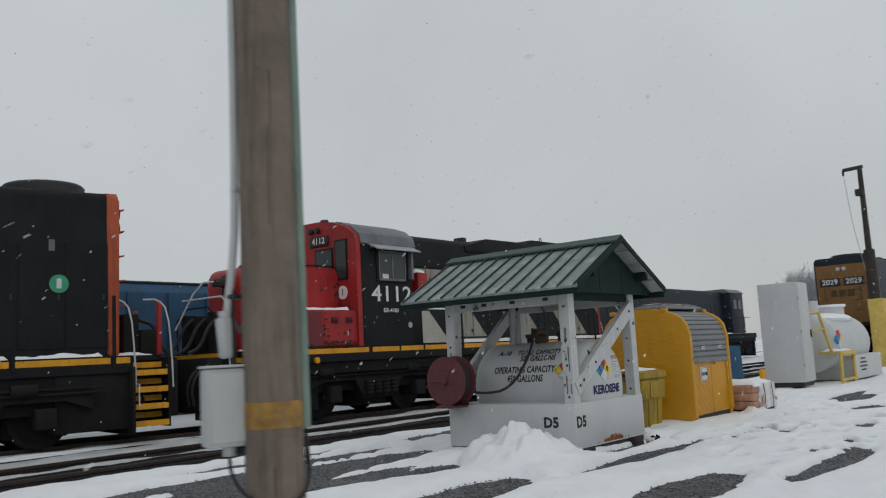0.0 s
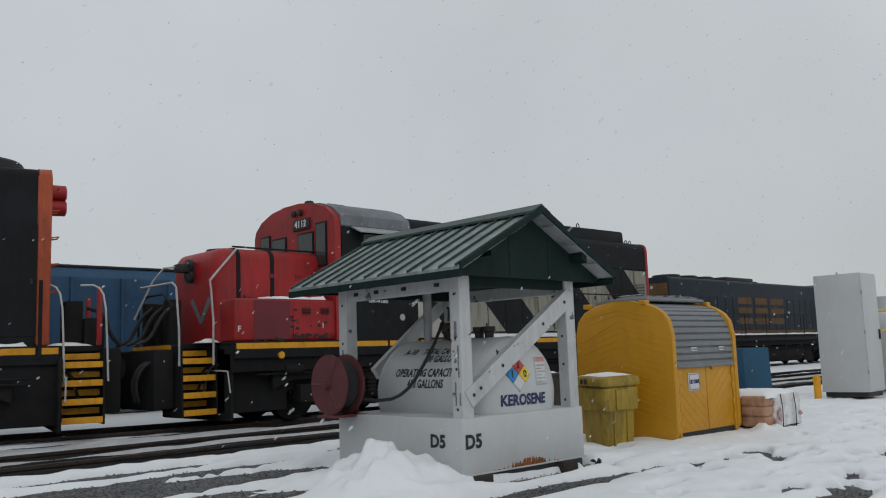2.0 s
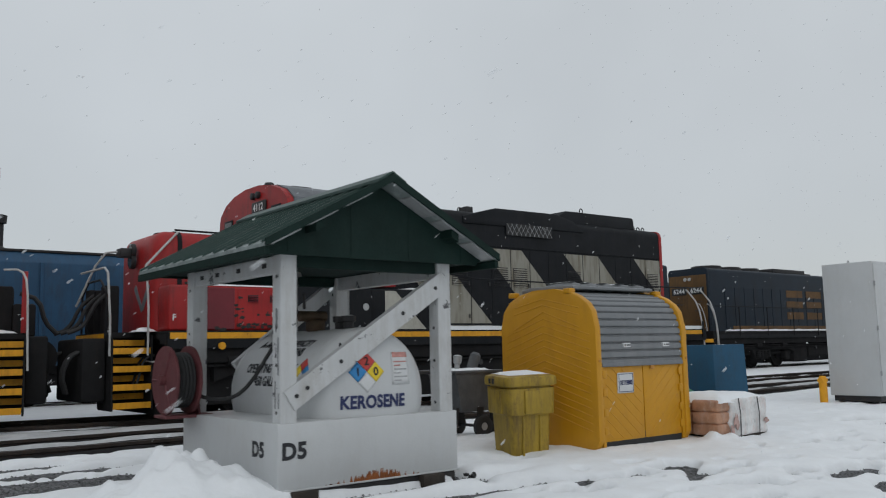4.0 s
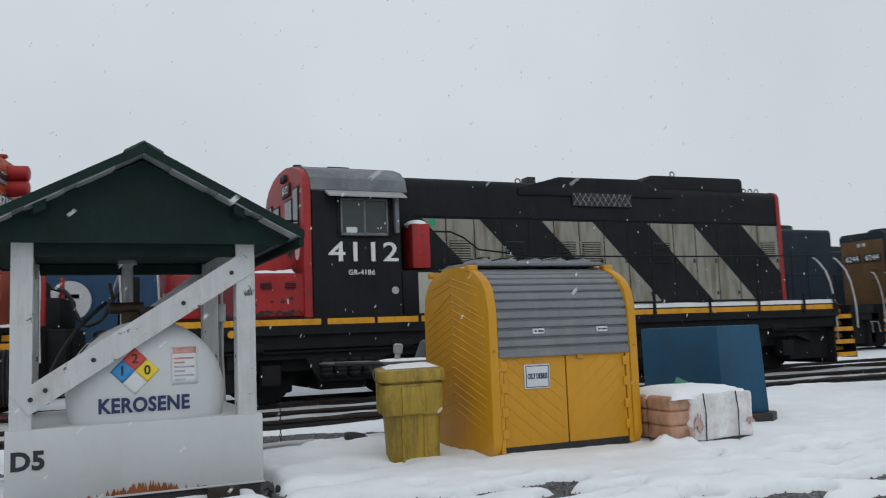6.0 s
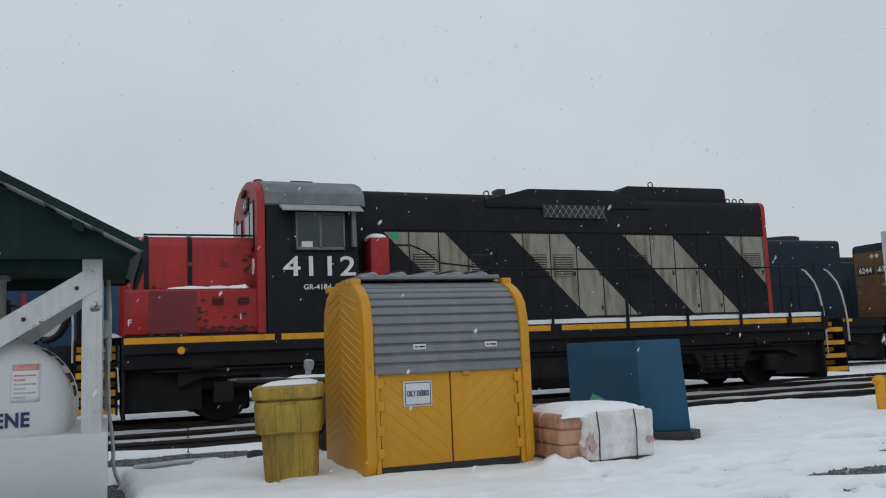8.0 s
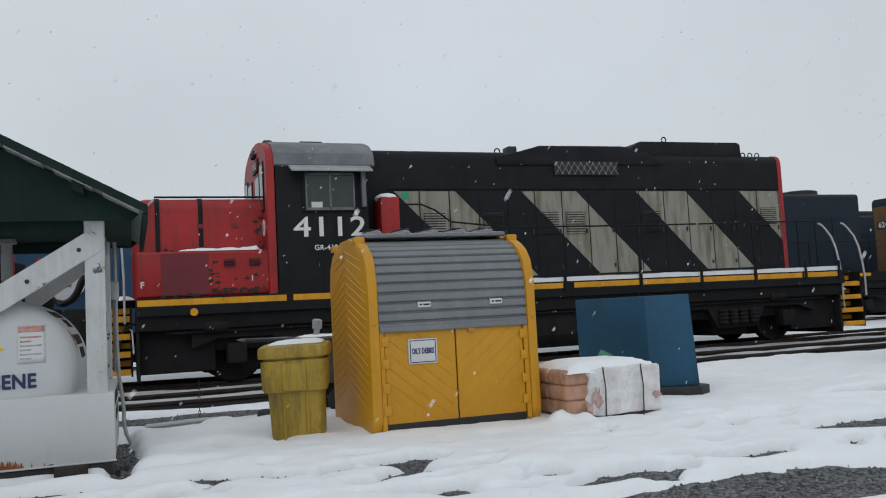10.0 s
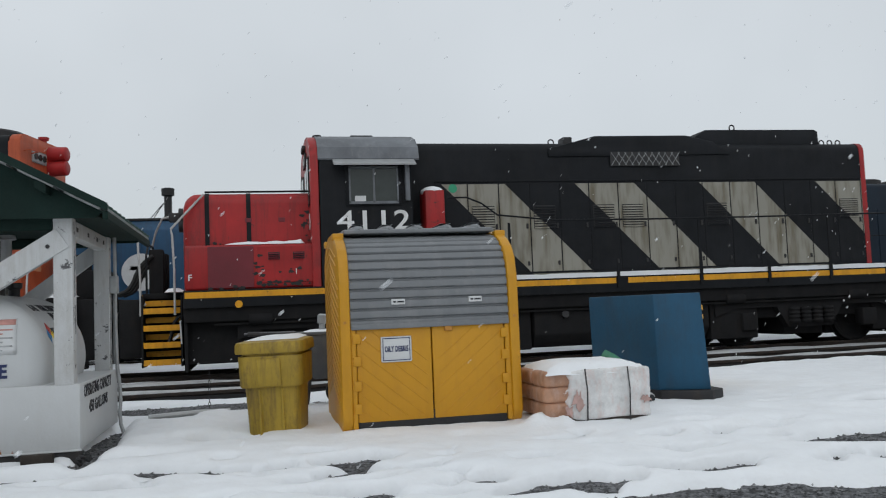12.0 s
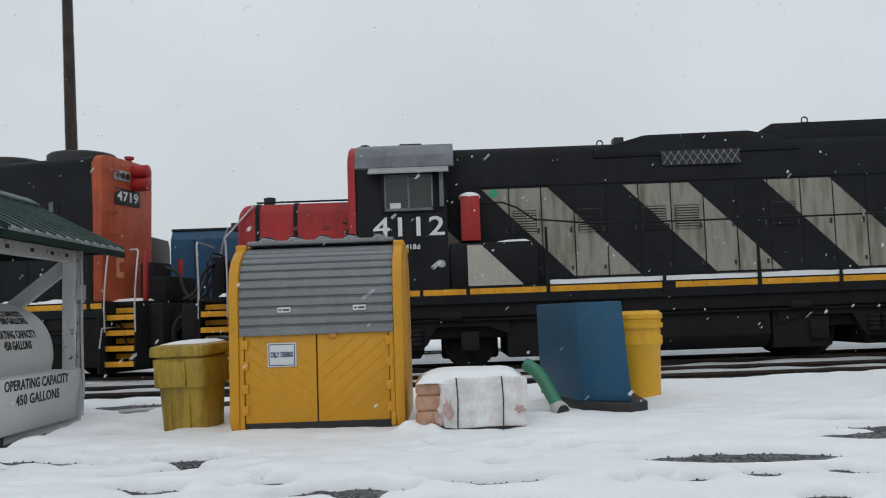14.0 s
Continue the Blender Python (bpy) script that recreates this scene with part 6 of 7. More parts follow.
def waste_bin():
    t = thing("waste_bin", pose(12.5, 6.17, 0.41, 2.0, -1.0, -15), "dirty yellow plastic waste bin with snow on its lid", "bin")

    def shell(bm, levels, c=0.3, n=4):
        rows = []
        for hx, hy, z in levels:
            row = []
            for sx, sy, a0 in ((1, 1, 0), (-1, 1, 90), (-1, -1, 180), (1, -1, 270)):
                for i in range(n + 1):
                    a = radians(a0 + 90 * i / n)
                    row.append(bm.verts.new((sx * (hx - c * hx) + c * hx * math.cos(a), sy * (hy - c * hy) + c * hy * math.sin(a), z)))
            rows.append(row)
        for lo, hi in zip(rows, rows[1:]):
            k = len(lo)
            for i in range(k):
                bm.faces.new((lo[i], lo[(i + 1) % k], hi[(i + 1) % k], hi[i]))
        bm.faces.new(rows[0][::-1])
        bm.faces.new(rows[-1])
        return bm
    part("body", shell(B(), [(0.235, 0.22, -0.06), (0.258, 0.245, 0.5), (0.262, 0.25, 0.52)]), BINY, t)
    # the wider belt with two recessed grips
    belt = part("belt", shell(B(), [(0.288, 0.275, 0.46), (0.295, 0.282, 0.475), (0.302, 0.288, 0.735), (0.3, 0.286, 0.745)]), BINY, t)
    part("neck", shell(B(), [(0.272, 0.258, 0.745), (0.274, 0.26, 0.775)]), BINY, t)
    part("grip", bx(B(), -0.11, 0.11, -0.306, -0.27, 0.47, 0.725, 0.012), BINY, belt)
    part("grip", bx(B(), -0.318, -0.28, -0.12, 0.12, 0.47, 0.725, 0.012), BINY, belt)
    lid = part("lid", shell(B(), [(0.322, 0.306, 0.772), (0.327, 0.31, 0.785), (0.325, 0.308, 0.85), (0.312, 0.297, 0.872), (0.25, 0.24, 0.885)]), BINY, t)
    part("small_label", bx(B(), -0.3055, -0.296, 0.06, 0.13, 0.52, 0.64, 0.002, 1), SIGNW, t, "pale worn label")
    for y in (0.11, 0.03):
        part("stencil_bar", bx(B(), -0.3295, -0.322, y - 0.025, y + 0.025, 0.79, 0.845, 0.0), INK, lid, "worn dark stencil mark")
    for x in (-0.11, 0.1):
        part("rib", bx(B(), x - 0.012, x + 0.012, -0.252, -0.225, 0.0, 0.45, 0.006, 1), BINY, t)
    part("snow_on_lid", drift(B(), -0.24, 0.26, -0.2, 0.25, 0.885, 0.915), SNOW, lid, "thin cap of snow")
    return t


waste_bin()


def hand_cart():
    t = thing("hand_cart", pose(12.95, 7.95, 0.43), "dark grey wheeled hopper cart with snow on its rim", "cart")
    bm = B()
    lo = [bm.verts.new(p) for p in ((-0.02, -0.22, 0.34), (0.5, -0.22, 0.34), (0.5, 0.22, 0.34), (-0.02, 0.22, 0.34))]
    hi = [bm.verts.new(p) for p in ((-0.16, -0.3, 0.84), (0.62, -0.3, 0.86), (0.62, 0.3, 0.86), (-0.16, 0.3, 0.84))]
    for i in range(4):
        bm.faces.new((lo[i], lo[(i + 1) % 4], hi[(i + 1) % 4], hi[i]))
    bm.faces.new(lo[::-1])
    bm.faces.new(hi)
    bmesh.ops.bevel(bm, geom=bm.edges[:], offset=0.02, segments=2, affect="EDGES", profile=0.5)
    hop = part("hopper", bm, mat("scuffed_grey_steel", (0.085, 0.09, 0.096), 0.6, 0.1, 0.25, 4, 0.1, 60, (0.16, 0.16, 0.16), 0.4), t, "scuffed grey steel hopper")
    part("rim", bx(B(), -0.18, 0.64, -0.32, 0.32, 0.84, 0.875, 0.012), MATS["scuffed_grey_steel"], hop)
    part("snow_on_rim", drift(B(), -0.1, 0.5, -0.26, 0.26, 0.875, 0.9), SNOW, hop)
    for y in (-0.24, 0.24):
        part("push_bar", pipe(B(), [(0.3, y, 0.8), (-0.2, y, 0.86), (-0.74, y, 0.88)], 0.022, 8, 1), DARKM, t)
    part("grip_plate", bx(B(), -0.78, -0.2, -0.25, 0.25, 0.872, 0.89, 0.006, 1), MATS["scuffed_grey_steel"], t)
    part("axle", cyl(B(), (0.3, -0.26, 0.15), (0.3, 0.26, 0.15), 0.02, None, 10), DARKM, t)
    for y in (-0.3, 0.24):
        w = part("wheel", lathe(B(), (0.3, y, 0.15), (0, 1, 0), [(0, 0.07), (0.0, 0.13), (0.012, 0.15), (0.05, 0.15), (0.06, 0.13), (0.06, 0.07)], 24), RUBBER, t)
        part("hub", cyl(B(), (0.3, y - 0.004, 0.15), (0.3, y + 0.064, 0.15), 0.05, None, 14), STEEL, w)
        part("axle_plate", bx(B(), 0.24, 0.36, y + 0.07 if y < 0 else y - 0.08, y + 0.08 if y < 0 else y - 0.07, 0.12, 0.4, 0.004, 1), DARKM, t)
    part("prop_leg", pipe(B(), [(-0.05, -0.18, 0.4), (-0.1, -0.18, 0.02)], 0.02, 8), DARKM, t)
    part("caster", lathe(B(), (0.55, -0.2, 0.07), (0, 1, 0), [(0, 0.03), (0.0, 0.07), (0.04, 0.07), (0.04, 0.03)], 16), RUBBER, t)
    part("caster_fork", bx(B(), 0.53, 0.57, -0.21, -0.15, 0.07, 0.36, 0.006, 1), DARKM, t)
    part("knob_post", lathe(B(), (0.1, 0.0, 0.86), (0.1, 0, 1), [(0, 0.035), (0.1, 0.035), (0.11, 0.055), (0.2, 0.06), (0.22, 0.03)], 14), STEEL, t)
    part("tilted_canister", lathe(B(), (0.42, 0.1, 0.84), (0.45, 0, 1), [(0, 0.07), (0.24, 0.075), (0.26, 0.06), (0.28, 0.045)], 16), MATS["scuffed_grey_steel"], t)
    return t


hand_cart()
ty = thing("loose_tyre", pose(12.45, 7.75, 0.44, 12, 8, 0), "small black rubber tyre lying in the snow", "tyre")
part("tyre", lathe(B(), (0, 0, 0.0), (0, 0, 1), [(0, 0.07), (0.0, 0.12), (0.02, 0.14), (0.05, 0.14), (0.07, 0.12), (0.07, 0.07)], 24), RUBBER, ty)


# ---- wrapped pallet stack ----
def pallet_stack():
    t = thing("pallet_stack", pose(15.35, 5.58, 0.42), "plastic-wrapped pallet of brown paper bags topped with snow", "pallet", "")
    wrap = mat("torn_clear_plastic_wrap", (0.66, 0.66, 0.655), 0.3, 0, 0.22, 7, 0.9, 12, (0.6, 0.42, 0.38), 0.6, 0.5, (0.12, 0.12, 0.12), 0.7)
    bag = mat("brown_paper_bags", (0.42, 0.23, 0.145), 0.6, 0, 0.3, 6, 0.7, 14, (0.52, 0.4, 0.35), 0.6)
    random.seed(8)
    part("pallet_base", bx(B(), -0.44, 0.44, -0.4, 0.42, 0.0, 0.06, 0.01), DARKT, t)
    for k in range(3):
        for i in range(2):
            for j in range(2):
                z = 0.06 + 0.14 * k
                x, y = -0.55 + 0.49 * i, -0.39 + 0.4 * j
                part("paper_bag", bx(B(), x + 0.01 * random.random(), x + 0.47, y, y + 0.39, z, z + 0.146, 0.04, 3), bag, t)
    bm = bx(B(), -0.3, 0.47, -0.425, 0.435, 0.04, 0.49, 0.04, 3)
    bmesh.ops.subdivide_edges(bm, edges=bm.edges[:], cuts=7, use_grid_fill=True)
    for v in bm.verts:
        if v.co.x < -0.2:
            v.co.x += 0.07 * noise.noise(Vector((0, v.co.y * 9, v.co.z * 11)))
        v.co += Vector((0, noise.noise(v.co * 21), 0)) * 0.008
        v.co += Vector((noise.noise(v.co * 7), noise.noise(v.co * 7 + Vector((5, 0, 0))), noise.noise(v.co * 6 + Vector((0, 5, 0))))) * 0.02
    part("plastic_wrap", bm, wrap, t, "crumpled clear plastic wrap with red print")
    for x in (-0.17, 0.24):
        part("strap", pipe(B(), [(x, -0.44, 0.02), (x + 0.01, -0.445, 0.3), (x, -0.43, 0.5)], 0.006, 6), DARKM, t)
    for x, z, w in ((-0.25, 0.22, 0.06), (-0.34, 0.13, 0.045), (0.4, 0.2, 0.04)):
        part("print_patch", prism(B(), [(x + w * random.uniform(0.5, 1.5) * math.cos(a), z + w * random.uniform(0.4, 1.8) * math.sin(a)) for a in np.linspace(0, 5.9, 17)], "y", -0.4485, -0.44), mat("red_print", (0.44, 0.29, 0.26), 0.5, 0, 0.3, 14), t)
    bm = B()
    n, m_ = 16, 14
    g = [[None] * (m_ + 1) for _ in range(n + 1)]
    for i in range(n + 1):
        for j in range(m_ + 1):
            x, y = -0.53 + 0.99 * i / n, -0.425 + 0.85 * j / m_
            e = min(1, 5 * min(i / n, 1 - i / n, j / m_, 1 - j / m_))
            g[i][j] = bm.verts.new((x, y, 0.45 + 0.11 * math.sqrt(e) + 0.018 * noise.noise(Vector((x * 4, y * 4, 1)))))
    for i in range(n):
        for j in range(m_):
            bm.faces.new((g[i][j], g[i + 1][j], g[i + 1][j + 1], g[i][j + 1]))
    part("snow_on_top", bm, SNOW, t, "rounded layer of snow")
    return t


pallet_stack()


# ---- blue bin, yellow drum, green pipe ----
def blue_bin():
    t = thing("steel_bin", pose(16.62, 6.85, 0.45, 0, 0, 0), "blue painted sheet steel bin leaning slightly, on a dark base", "bin")
    b = part("body", prism(B(), [(-0.47, 0.52), (-0.16, -0.52), (0.27, -0.75), (0.45, 0.35)], "z", 0.1, 1.12, 0.01), BLUEB, t)
    # its sheets lean: the foot stands farther along than the rim
    for v in b.data.vertices:
        q = (1.12 - v.co.z) / 1.02
        v.co.x += 0.05 * q * (v.co.x > 0) + 0.015 * q
    part("base_skid", prism(B(), [(-0.4, 0.52), (-0.14, -0.55), (0.3, -0.83), (0.5, -0.7), (0.56, 0.36)], "z", 0.0, 0.1, 0.01), DARKM, t)
    return t


blue_bin()


def overpack_drum():
    t = thing("drum", pose(17.28, 7.47, 0.42), "bright yellow plastic overpack drum", "drum")
    part("body", lathe(B(), (0, 0, 0), (0, 0, 1), [(0, 0.27), (0.02, 0.29), (0.62, 0.31), (0.66, 0.34), (0.74, 0.34), (0.76, 0.32), (0.84, 0.32)], 32), DRUMY, t)
    part("lid", lathe(B(), (0, 0, 0.84), (0, 0, 1), [(0, 0.35), (0.05, 0.35), (0.06, 0.33), (0.1, 0.33), (0.11, 0.35), (0.16, 0.35), (0.2, 0.3)], 32), DRUMY, t)
    return t


overpack_drum()
gp = thing("drain_pipe", pose(16.15, 6.3, 0.42), "green flexible plastic pipe lying against the blue bin", "pipe")
part("pipe", pipe(B(), [(-0.22, 0.2, 0.52), (-0.1, 0.1, 0.44), (0.0, -0.02, 0.24), (0.06, -0.12, 0.1)], 0.07, 12, 2), GREENP, gp)
part("pipe_end", cyl(B(), (0.05, -0.09, 0.1), (0.1, -0.2, 0.06), 0.082, 0.078, 16), RAILW, gp, "pale collar on the pipe end")
# solid black disc paints the shade inside the open pipe end
part("bore_shade_disc", cyl(B(), (0.1, -0.2, 0.06), (0.102, -0.206, 0.058), 0.066, None, 16), RUBBER, gp)


# ---- tall white cabinet, yellow bollards, second tank ----
def white_cabinet():
    t = thing("equipment_cabinet", pose(21.72, 6.7, 0.5), "tall plain white sheet metal equipment cabinet", "cabinet")
    part("body", bx(B(), -0.42, 0.42, -0.48, 0.45, 0.1, 2.5, 0.012), WHITE, t)
    part("plinth", bx(B(), -0.38, 0.38, -0.44, 0.4, 0.0, 0.1, 0.005, 1), DARKM, t)
    part("door", bx(B(), -0.4, 0.4, -0.497, -0.48, 0.14, 2.46, 0.006), WHITE, t)
    for z in (0.5, 1.3, 2.1):
        part("hinge", bx(B(), -0.425, -0.4, -0.51, -0.48, z - 0.04, z + 0.04, 0.004, 1), STEEL, t)
    part("handle", bx(B(), 0.3, 0.33, -0.53, -0.497, 1.15, 1.35, 0.008), DARKM, t)
    for x in (-0.3, 0.3):
        part("lifting_eye", pipe(B(), [(x + 0.03 * math.cos(a), 0.0, 2.52 + 0.03 * math.sin(a)) for a in np.linspace(0, 6.28, 11)], 0.008, 6), STEEL, t)
    return t


white_cabinet()
bo = thing("bollard", pose(20.95, 7.1, 0.42), "short yellow steel bollard beside the white cabinet", "bollard")
part("post", lathe(B(), (0, 0, 0), (0, 0, 1), [(0, 0.07), (0.5, 0.07), (0.54, 0.05)], 16), STRIPE_Y, bo)
part("cap", cyl(B(), (-0.1, 0, 0.46), (0.1, 0, 0.46), 0.05, None, 12), STRIPE_Y, bo)


def second_tank():
    t = thing("storage_tank", pose(24.95, 6.5, 0.5), "white horizontal storage tank with yellow steps and snow on top", "fuel tank")
    part("bund_base", bx(B(), -0.75, 2.3, -0.7, 1.1, 0.0, 0.62, 0.02), WHITE, t)
    tank = part("tank", lathe(B(), (-1.75, 0.2, 0.98), (1, 0, 0), [(0, 0.1), (0.05, 0.4), (0.12, 0.66), (0.22, 0.76), (3.6, 0.76), (3.7, 0.66), (3.77, 0.4), (3.8, 0.1)], 40), WHITE, t)
    bm = B()
    bmesh.ops.create_uvsphere(bm, u_segments=20, v_segments=10, radius=1, matrix=Matrix.Translation((0.2, 0.2, 1.63)) @ Matrix.Diagonal((1.75, 0.62, 0.16, 1)))
    part("snow_on_top", bm, SNOW, t)
    part("manway", cyl(B(), (0.6, 0.2, 1.68), (0.6, 0.2, 1.95), 0.45, None, 24), WHITE, t)
    part("manway_lid", cyl(B(), (0.6, 0.2, 1.95), (0.6, 0.2, 2.02), 0.5, None, 24), SNOW, t)
    part("vent_pipe", cyl(B(), (-1.0, 0.2, 1.7), (-1.0, 0.2, 2.1), 0.22, None, 16), WHITE, t)
    k = 0.125
    for dx, dz, m_ in ((-k, 0, SIGNBLUE), (0, k, SIGNRED), (k, 0, SIGNYEL), (0, -k, SIGNW)):
        part("hazard_diamond", prism(B(), [(-1.42 + dx - k * 0.95, 1.05 + dz), (-1.42 + dx, 1.05 + dz - k * 0.95), (-1.42 + dx + k * 0.95, 1.05 + dz), (-1.42 + dx, 1.05 + dz + k * 0.95)], "y", -0.575, -0.5), m_, tank, "hazard diamond label")
    for i, w in enumerate((0.5, 0.75, 0.7, 0.5)):
        part("label_line", bx(B(), 0.2 - w / 2, 0.2 + w / 2, -0.706, -0.7, 0.2 + 0.1 * i, 0.24 + 0.1 * i, 0.0), INK, t, "illegible dark lettering")
    # yellow access stair at the near end
    st = part("access_stair", bx(B(), -2.1, -0.75, -0.75, -0.2, 0.72, 0.77, 0.005, 1), PALEY, t, "yellow steel access platform")
    part("snow_on_platform", drift(B(), -2.0, -0.8, -0.72, -0.25, 0.77, 0.82, 0.02), SNOW, st)
    for x in (-2.05, -0.8):
        part("stringer", pipe(B(), [(x - 0.12, -0.72, -0.05), (x, -0.72, 0.75)], 0.045, 8), PALEY, st)
    part("base_rail", pipe(B(), [(-2.2, -0.72, 0.06), (-0.75, -0.72, 0.06)], 0.04, 8), PALEY, st)
    part("top_rail", pipe(B(), [(-2.05, -0.74, 0.7), (-0.78, -0.74, 0.7)], 0.045, 8), PALEY, st)
    for y in (-0.6, 0.0):
        part("stair_rail", pipe(B(), [(-3.3, y + 0.5, 0.0), (-3.1, y + 0.5, 1.0), (-2.75, y + 0.45, 1.72), (-2.1, y + 0.3, 1.78), (-2.0, y + 0.1, 0.77)], 0.04, 8), PALEY, st)
        part("stair_rail", pipe(B(), [(-3.2, y + 0.5, 0.55), (-2.75, y + 0.45, 1.3), (-2.05, y + 0.2, 1.35)], 0.03, 8), PALEY, st)
    for i in range(4):
        part("tread", bx(B(), -3.25 + 0.26 * i, -2.98 + 0.26 * i, -0.12, 0.5, 0.12 + 0.16 * i, 0.15 + 0.16 * i, 0.004, 1), PALEY, st)
    return t


second_tank()


# ---- roadside utility pole with meter box ----
def utility_pole():
    t = thing("utility_pole", pose(2.49, 2.99, 0.12, 0, 0, 0), "weathered timber utility pole with cable guard and yellow band", "pole")
    part("shaft", lathe(B(), (0, 0, -0.1), (0, 0, 1), [(0, 0.132), (1.0, 0.13), (3.0, 0.124), (6.0, 0.115), (9.0, 0.105)], 32), TIMBER, t)
    part("painted_band", lathe(B(), (0, 0, 1.29), (0, 0, 1), [(0, 0.1305), (0.004, 0.1315), (0.11, 0.1312), (0.114, 0.13)], 32), mat("worn_yellow_band", (0.26, 0.14, 0.03), 0.85, 0, 0.4, 14, 0.2, 40, (0.16, 0.115, 0.085), 0.95), t, "worn yellow painted band")
    a = Vector((0.72, -0.62, 0)).normalized()
    part("cable_guard", pipe(B(), [a * 0.135 + Vector((0, 0, 1.28)), a * 0.13 + Vector((0, 0, 3.5)), a * 0.12 + Vector((0, 0, 8.9))], 0.026, 10), PATINA, t, "green-grey cable guard")
    part("guard_tail", pipe(B(), [a * 0.137 + Vector((0, 0, 1.28)), a * 0.138 + Vector((0, 0, 1.12))], 0.007, 6), RUBBER, t)
    b = Vector((-0.74, 0.67, 0)).normalized()
    part("conduit", pipe(B(), [b * 0.135 + Vector((0, 0, 8.9)), b * 0.14 + Vector((0, 0, 3.0)), b * 0.145 + Vector((0, 0, 2.35)), b * 0.152 + Vector((0, 0, 2.1)), b * 0.195 + Vector((0, 0, 1.76))], 0.018, 10, 1), BOXGREY, t, "grey plastic conduit")
    part("conduit_clip", bx(B(), -0.125, -0.085, 0.07, 0.11, 2.34, 2.36, 0.003, 1), STEEL, t)
    fit_at = b * 0.2 + Vector((0, 0, 1.7))
    bm = bx(B(), -0.03, 0.03, -0.028, 0.028, -0.1, 0.08, 0.012)
    bmesh.ops.transform(bm, matrix=Matrix.Translation(fit_at) @ Matrix.Rotation(radians(-6), 4, "Y"), verts=bm.verts)
    el = part("elbow_fitting", bm, BOXGREY, t, "grey conduit elbow fitting")
    part("fitting_collar", cyl(B(), fit_at + Vector((0.0, 0, 0.07)), fit_at + Vector((-0.005, 0, 0.11)), 0.026, None, 12), BOXGREY, el)
    part("drop_conduit", pipe(B(), [b * 0.17 + Vector((0, 0, 1.95)), b * 0.165 + Vector((0, 0, 1.57))], 0.012, 8), DARKM, t)
    part("pipe_strap", bx(B(), -0.15, -0.08, 0.07, 0.14, 1.86, 1.88, 0.004, 1), DARKM, t)
    q = Matrix.Translation(Vector((-0.15, 0.135, 0))) @ Matrix.Rotation(radians(-22), 4, "Z")
    bm = bx(B(), -0.1, 0.115, -0.065, 0.065, 1.22, 1.56, 0.018)
    bmesh.ops.transform(bm, matrix=q, verts=bm.verts)
    eb = part("meter_box", bm, BOXGREY, t, "grey sheet metal meter box")
    bm = bx(B(), -0.085, 0.107, -0.072, -0.065, 1.24, 1.54, 0.003, 1)
    bmesh.ops.transform(bm, matrix=q, verts=bm.verts)
    part("box_door", bm, BOXGREY, eb)
    bm = bx(B(), -0.105, 0.105, -0.075, 0.07, 1.56, 1.572, 0.003, 1)
    bmesh.ops.transform(bm, matrix=q, verts=bm.verts)
    part("box_lid", bm, BOXGREY, eb)
    part("gland", cyl(B(), (-0.15, 0.12, 1.22), (-0.15, 0.12, 1.18), 0.03, None, 12), STEEL, eb)
    part("bracket", bx(B(), -0.12, 0.0, 0.03, 0.12, 1.18, 1.215, 0.004, 1), DARKM, eb)
    c = Vector((-0.63, -0.77, 0))
    part("cable", pipe(B(), [(-0.15, 0.12, 1.2), (-0.155, 0.11, 1.1), (-0.15, -0.0, 1.0), (-0.09, -0.13, 0.97), (0.02, -0.15, 0.99), (0.1, -0.115, 1.07), (0.105, -0.09, 1.25)], 0.008, 8, 2), RUBBER, t, "thin dark cable loop")
    random.seed(5)
    for i in range(40):
        z, ang = random.uniform(0.4, 6), random.uniform(2.6, 5.6)
        r0 = 0.1305 - 0.0028 * z
        part("check_crack", pipe(B(), [(r0 * math.cos(ang), r0 * math.sin(ang), z), (r0 * math.cos(ang + 0.02), r0 * math.sin(ang + 0.02), z + random.uniform(0.1, 0.6))], 0.0022, 5), DARKT, t)
    return t


utility_pole()


# ---- odds and ends round the shelter ----
def rubble(x, y, n, seed):
    t = thing("rubble", pose(x, y, 0.42), "small heap of dark wet rubble beside the tank base", "rubble", "rubble heaps")
    rng = random.Random(seed)
    for _ in range(n):
        bm = B()
        bmesh.ops.create_icosphere(bm, subdivisions=1, radius=1, matrix=Matrix.Translation((rng.gauss(0, 0.06), rng.gauss(0, 0.04), rng.uniform(-0.01, 0.03))) @ Euler((rng.random() * 3, rng.random() * 3, 0)).to_matrix().to_4x4() @ Matrix.Diagonal((rng.uniform(0.02, 0.05), rng.uniform(0.02, 0.035), rng.uniform(0.012, 0.028), 1)))
        part("lump", bm, DARKM, t)


rubble(10.9, 5.16, 5, 1)
cp = thing("chain_post", pose(11.75, 8.4, 0.42), "thin hanging chain beside a white pipe on the ground", "chain")
for i in range(11):
    a = 0 if i % 2 else math.pi / 2
    part("link", pipe(B(), [(0.012 * math.cos(k) * math.cos(a), 0.012 * math.cos(k) * math.sin(a), 0.04 + i * 0.042 + 0.026 * math.sin(k)) for k in np.linspace(0, 6.28, 9)], 0.004, 5), DARKM, cp)
wp = thing("ground_pipe", pose(11.55, 7.75, 0.44), "white plastic pipe lying on the gravel", "pipe")
part("pipe", pipe(B(), [(-0.4, -0.1, 0.03), (0.1, 0.0, 0.04), (0.45, 0.05, 0.03)], 0.03, 8), WHITE, wp)


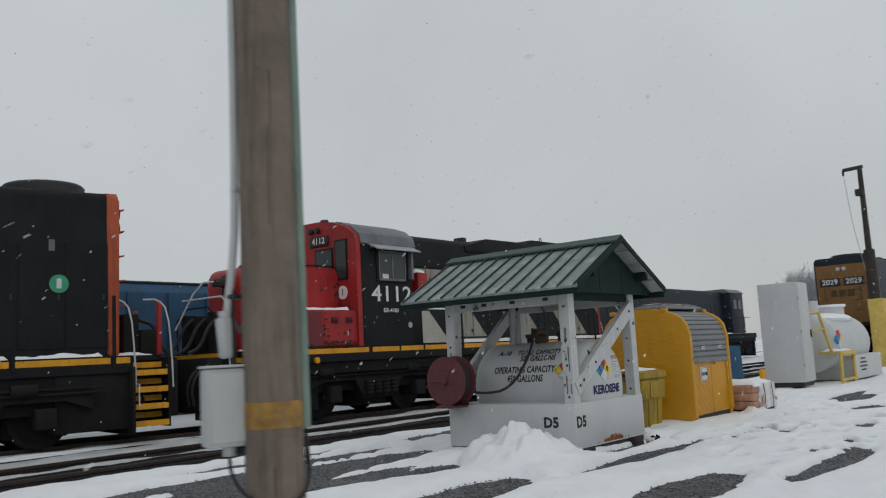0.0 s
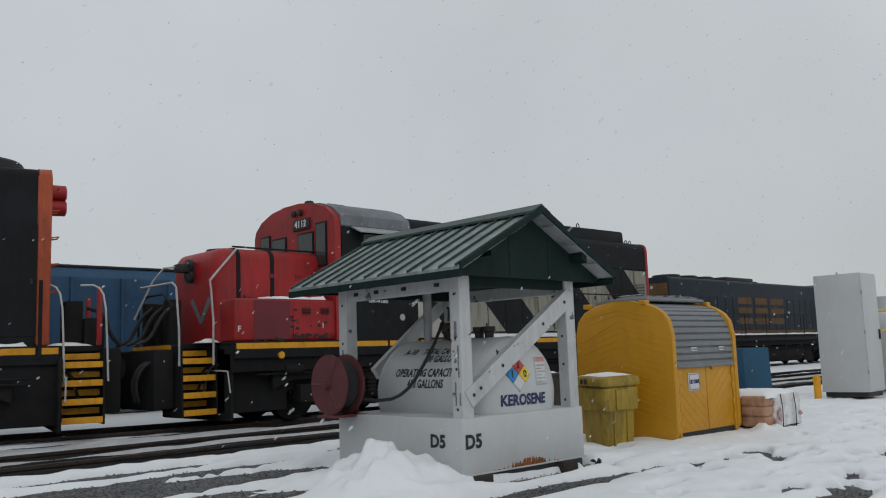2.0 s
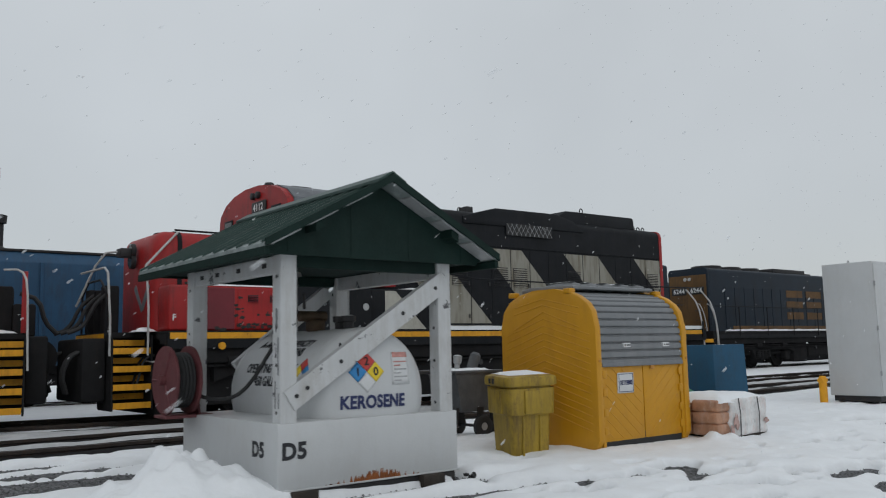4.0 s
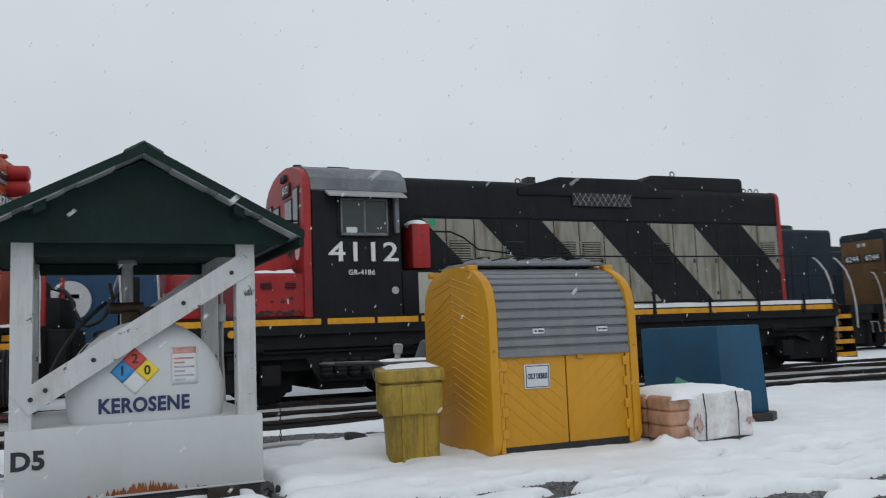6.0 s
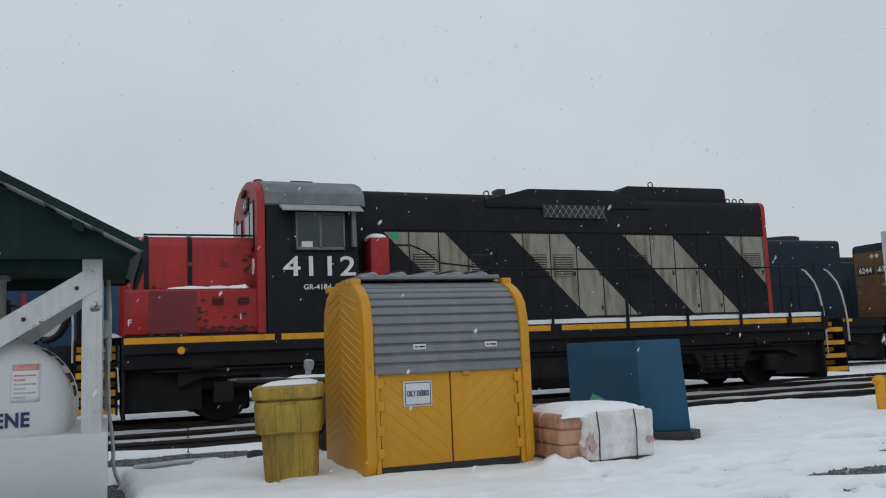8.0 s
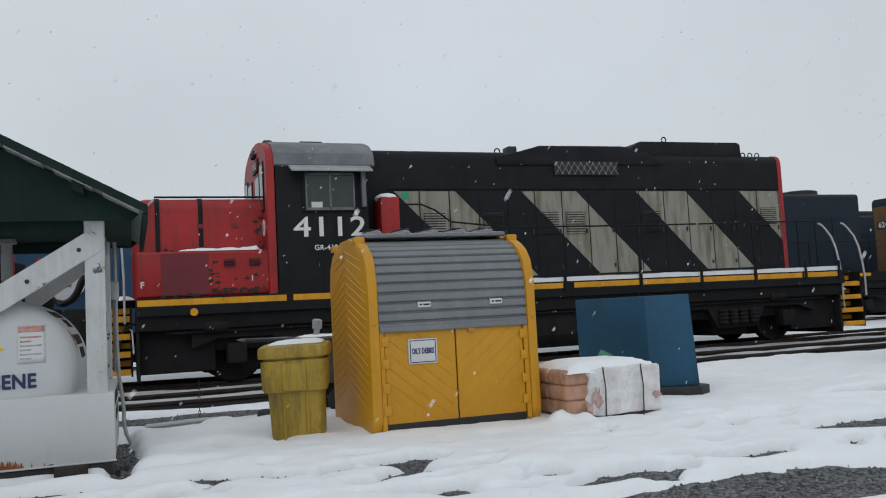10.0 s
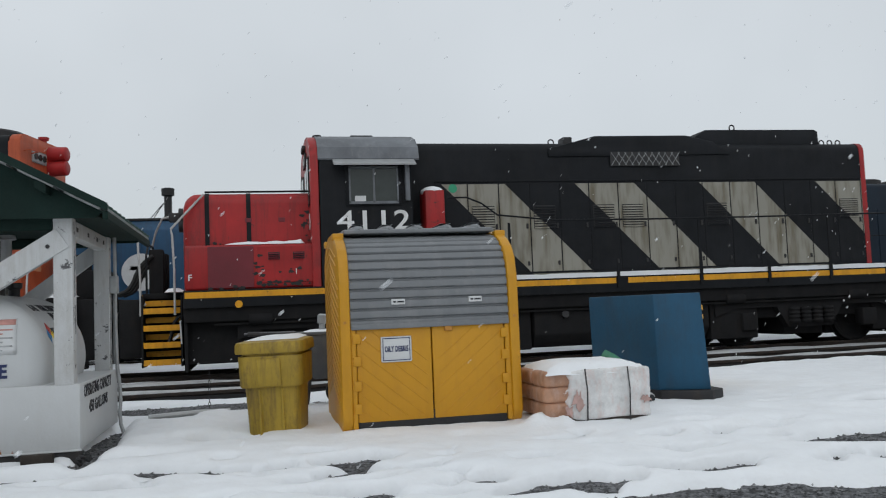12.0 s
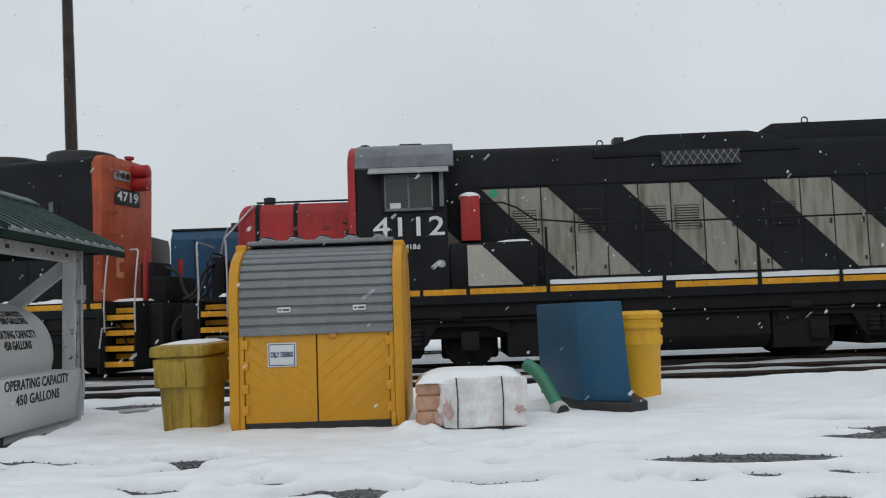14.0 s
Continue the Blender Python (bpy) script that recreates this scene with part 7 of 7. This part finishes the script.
# ---- poles in the distance ----
lp = thing("yard_pole", pose(33.88, 7.2, 0.4), "dark timber pole with a short crane arm at its head", "pole")
part("shaft", lathe(B(), (0, 0, 0), (0, 0, 1), [(0, 0.13), (4.0, 0.115), (7.35, 0.085)], 16), DARKT, lp)
part("arm", pipe(B(), [(0.05, -0.1, 7.38), (-0.22, 0.52, 7.3)], 0.07, 8), DARKM, lp)
part("arm_tip", pipe(B(), [(-0.22, 0.52, 7.3), (-0.23, 0.53, 7.1)], 0.04, 8), DARKM, lp)
part("pole_bracket", bx(B(), -0.16, 0.05, -0.05, 0.22, 6.3, 6.55, 0.02), DARKM, lp)
part("cable", pipe(B(), [(-0.22, 0.52, 7.15), (-0.2, 0.4, 5.2), (-0.1, 0.1, 3.2)], 0.01, 6, 2), STEEL, lp)
part("sleeve", lathe(B(), (0, 0, 2.2), (0, 0, 1), [(0, 0.2), (2.1, 0.19)], 12), DARKT, lp)
part("yellow_guard", bx(B(), -0.22, 0.22, -0.35, 0.2, 0.0, 2.5, 0.04), PALEY, lp, "yellow guard around the foot")
tp = thing("yard_pole", pose(3.5, 24.0, 0.4, 0, -1.6, 0), "tall dark pole behind the locomotives", "pole")
part("shaft", lathe(B(), (0, 0, 0), (0, 0, 1), [(0, 0.22), (16.0, 0.14)], 16), DARKT, tp)
part("lamp_head", bx(B(), -0.7, 0.2, -0.15, 0.15, 15.7, 15.9, 0.05), DARKM, tp)


# ---- bare trees far off ----
def bare_tree(x, y, h, seed):
    t = thing("bare_tree", pose(x, y, 0.3), "leafless grey winter tree far behind the yard", "tree", "winter trees")
    random.seed(seed)
    tr = B()
    cr = B()
    cyl(tr, (0, 0, 0), (0, 0, h * 0.5), h * 0.02, h * 0.012, 8)

    def limb(p, d, ln, r, k):
        q = p + d * ln
        cyl(cr, p, q, r, r * 0.6, 4)
        if k:
            for _ in range(4):
                nd = (d + Vector((random.uniform(-0.8, 0.8), random.uniform(-0.8, 0.8), random.uniform(-0.15, 0.6)))).normalized()
                limb(p.lerp(q, random.uniform(0.45, 1.0)), nd, ln * random.uniform(0.5, 0.75), r * 0.55, k - 1)
    for i in range(6):
        limb(Vector((0, 0, h * random.uniform(0.2, 0.5))), Vector((random.uniform(-0.6, 0.6), random.uniform(-0.6, 0.6), 0.8)).normalized(), h * 0.26, h * 0.01, 3)
    m_ = mat("pale_winter_bark", (0.3, 0.31, 0.325), 0.9, 0, 0.2, 2)
    part("trunk", tr, m_, t)
    part("crown", cr, m_, t)
    return t


trees = [bare_tree(150 + 4 * i, 36 + 3 * i, 11 + 1.2 * i, i) for i in range(3)]
random.seed(11)
for i in range(40):
    d = random.uniform(140, 210)
    a = radians(random.uniform(12.0, 16.2))
    copy_thing(trees[i % 3], pose(d * math.cos(a), d * math.sin(a), 0.3, 0, 0, random.uniform(0, 360)))


# ---- falling snow ----
def snowfall(seed, n, lo, hi, size):
    """A cloud of small flakes that sinks and drifts as one."""
    rng = np.random.default_rng(seed)
    p = rng.uniform(lo, hi, (n, 3))
    verts, faces = [], []
    for c in p:
        s = size * rng.uniform(0.5, 1.3)
        k = len(verts)
        verts += [tuple(c + s * np.array(o)) for o in ((1, 0, 0), (-1, 0, 0), (0, 1, 0), (0, -1, 0), (0, 0, 1), (0, 0, -1))]
        faces += [(k + a, k + b, k + d) for a, b, d in ((0, 2, 4), (2, 1, 4), (1, 3, 4), (3, 0, 4), (2, 0, 5), (1, 2, 5), (3, 1, 5), (0, 3, 5))]
    me = bpy.data.meshes.new("snowfall")
    me.from_pydata(verts, [], faces)
    me.materials.append(SNOW)
    return tagged(new("snowfall", me), "small white snowflakes drifting down through the air", "snow", "", "stuff")


FLURRIES = [snowfall(1, 9000, (-2, 1.2, 0.5), (48, 13.0, 36), 0.009), snowfall(2, 6000, (-2, 1.2, 0.5), (48, 13.0, 32), 0.011)]


def motions():
    walk(FLURRIES[0], [(0.0, pose(0, 0, 0)), (7.0, pose(-9.0, -1.0, -12.5)), (14.0, pose(-18.0, -2.0, -25.0))])
    walk(FLURRIES[1], [(0.0, pose(0, 0, 0)), (7.0, pose(-5.0, -0.5, -10.0)), (14.0, pose(-10.0, -1.0, -20.0))])


motions()
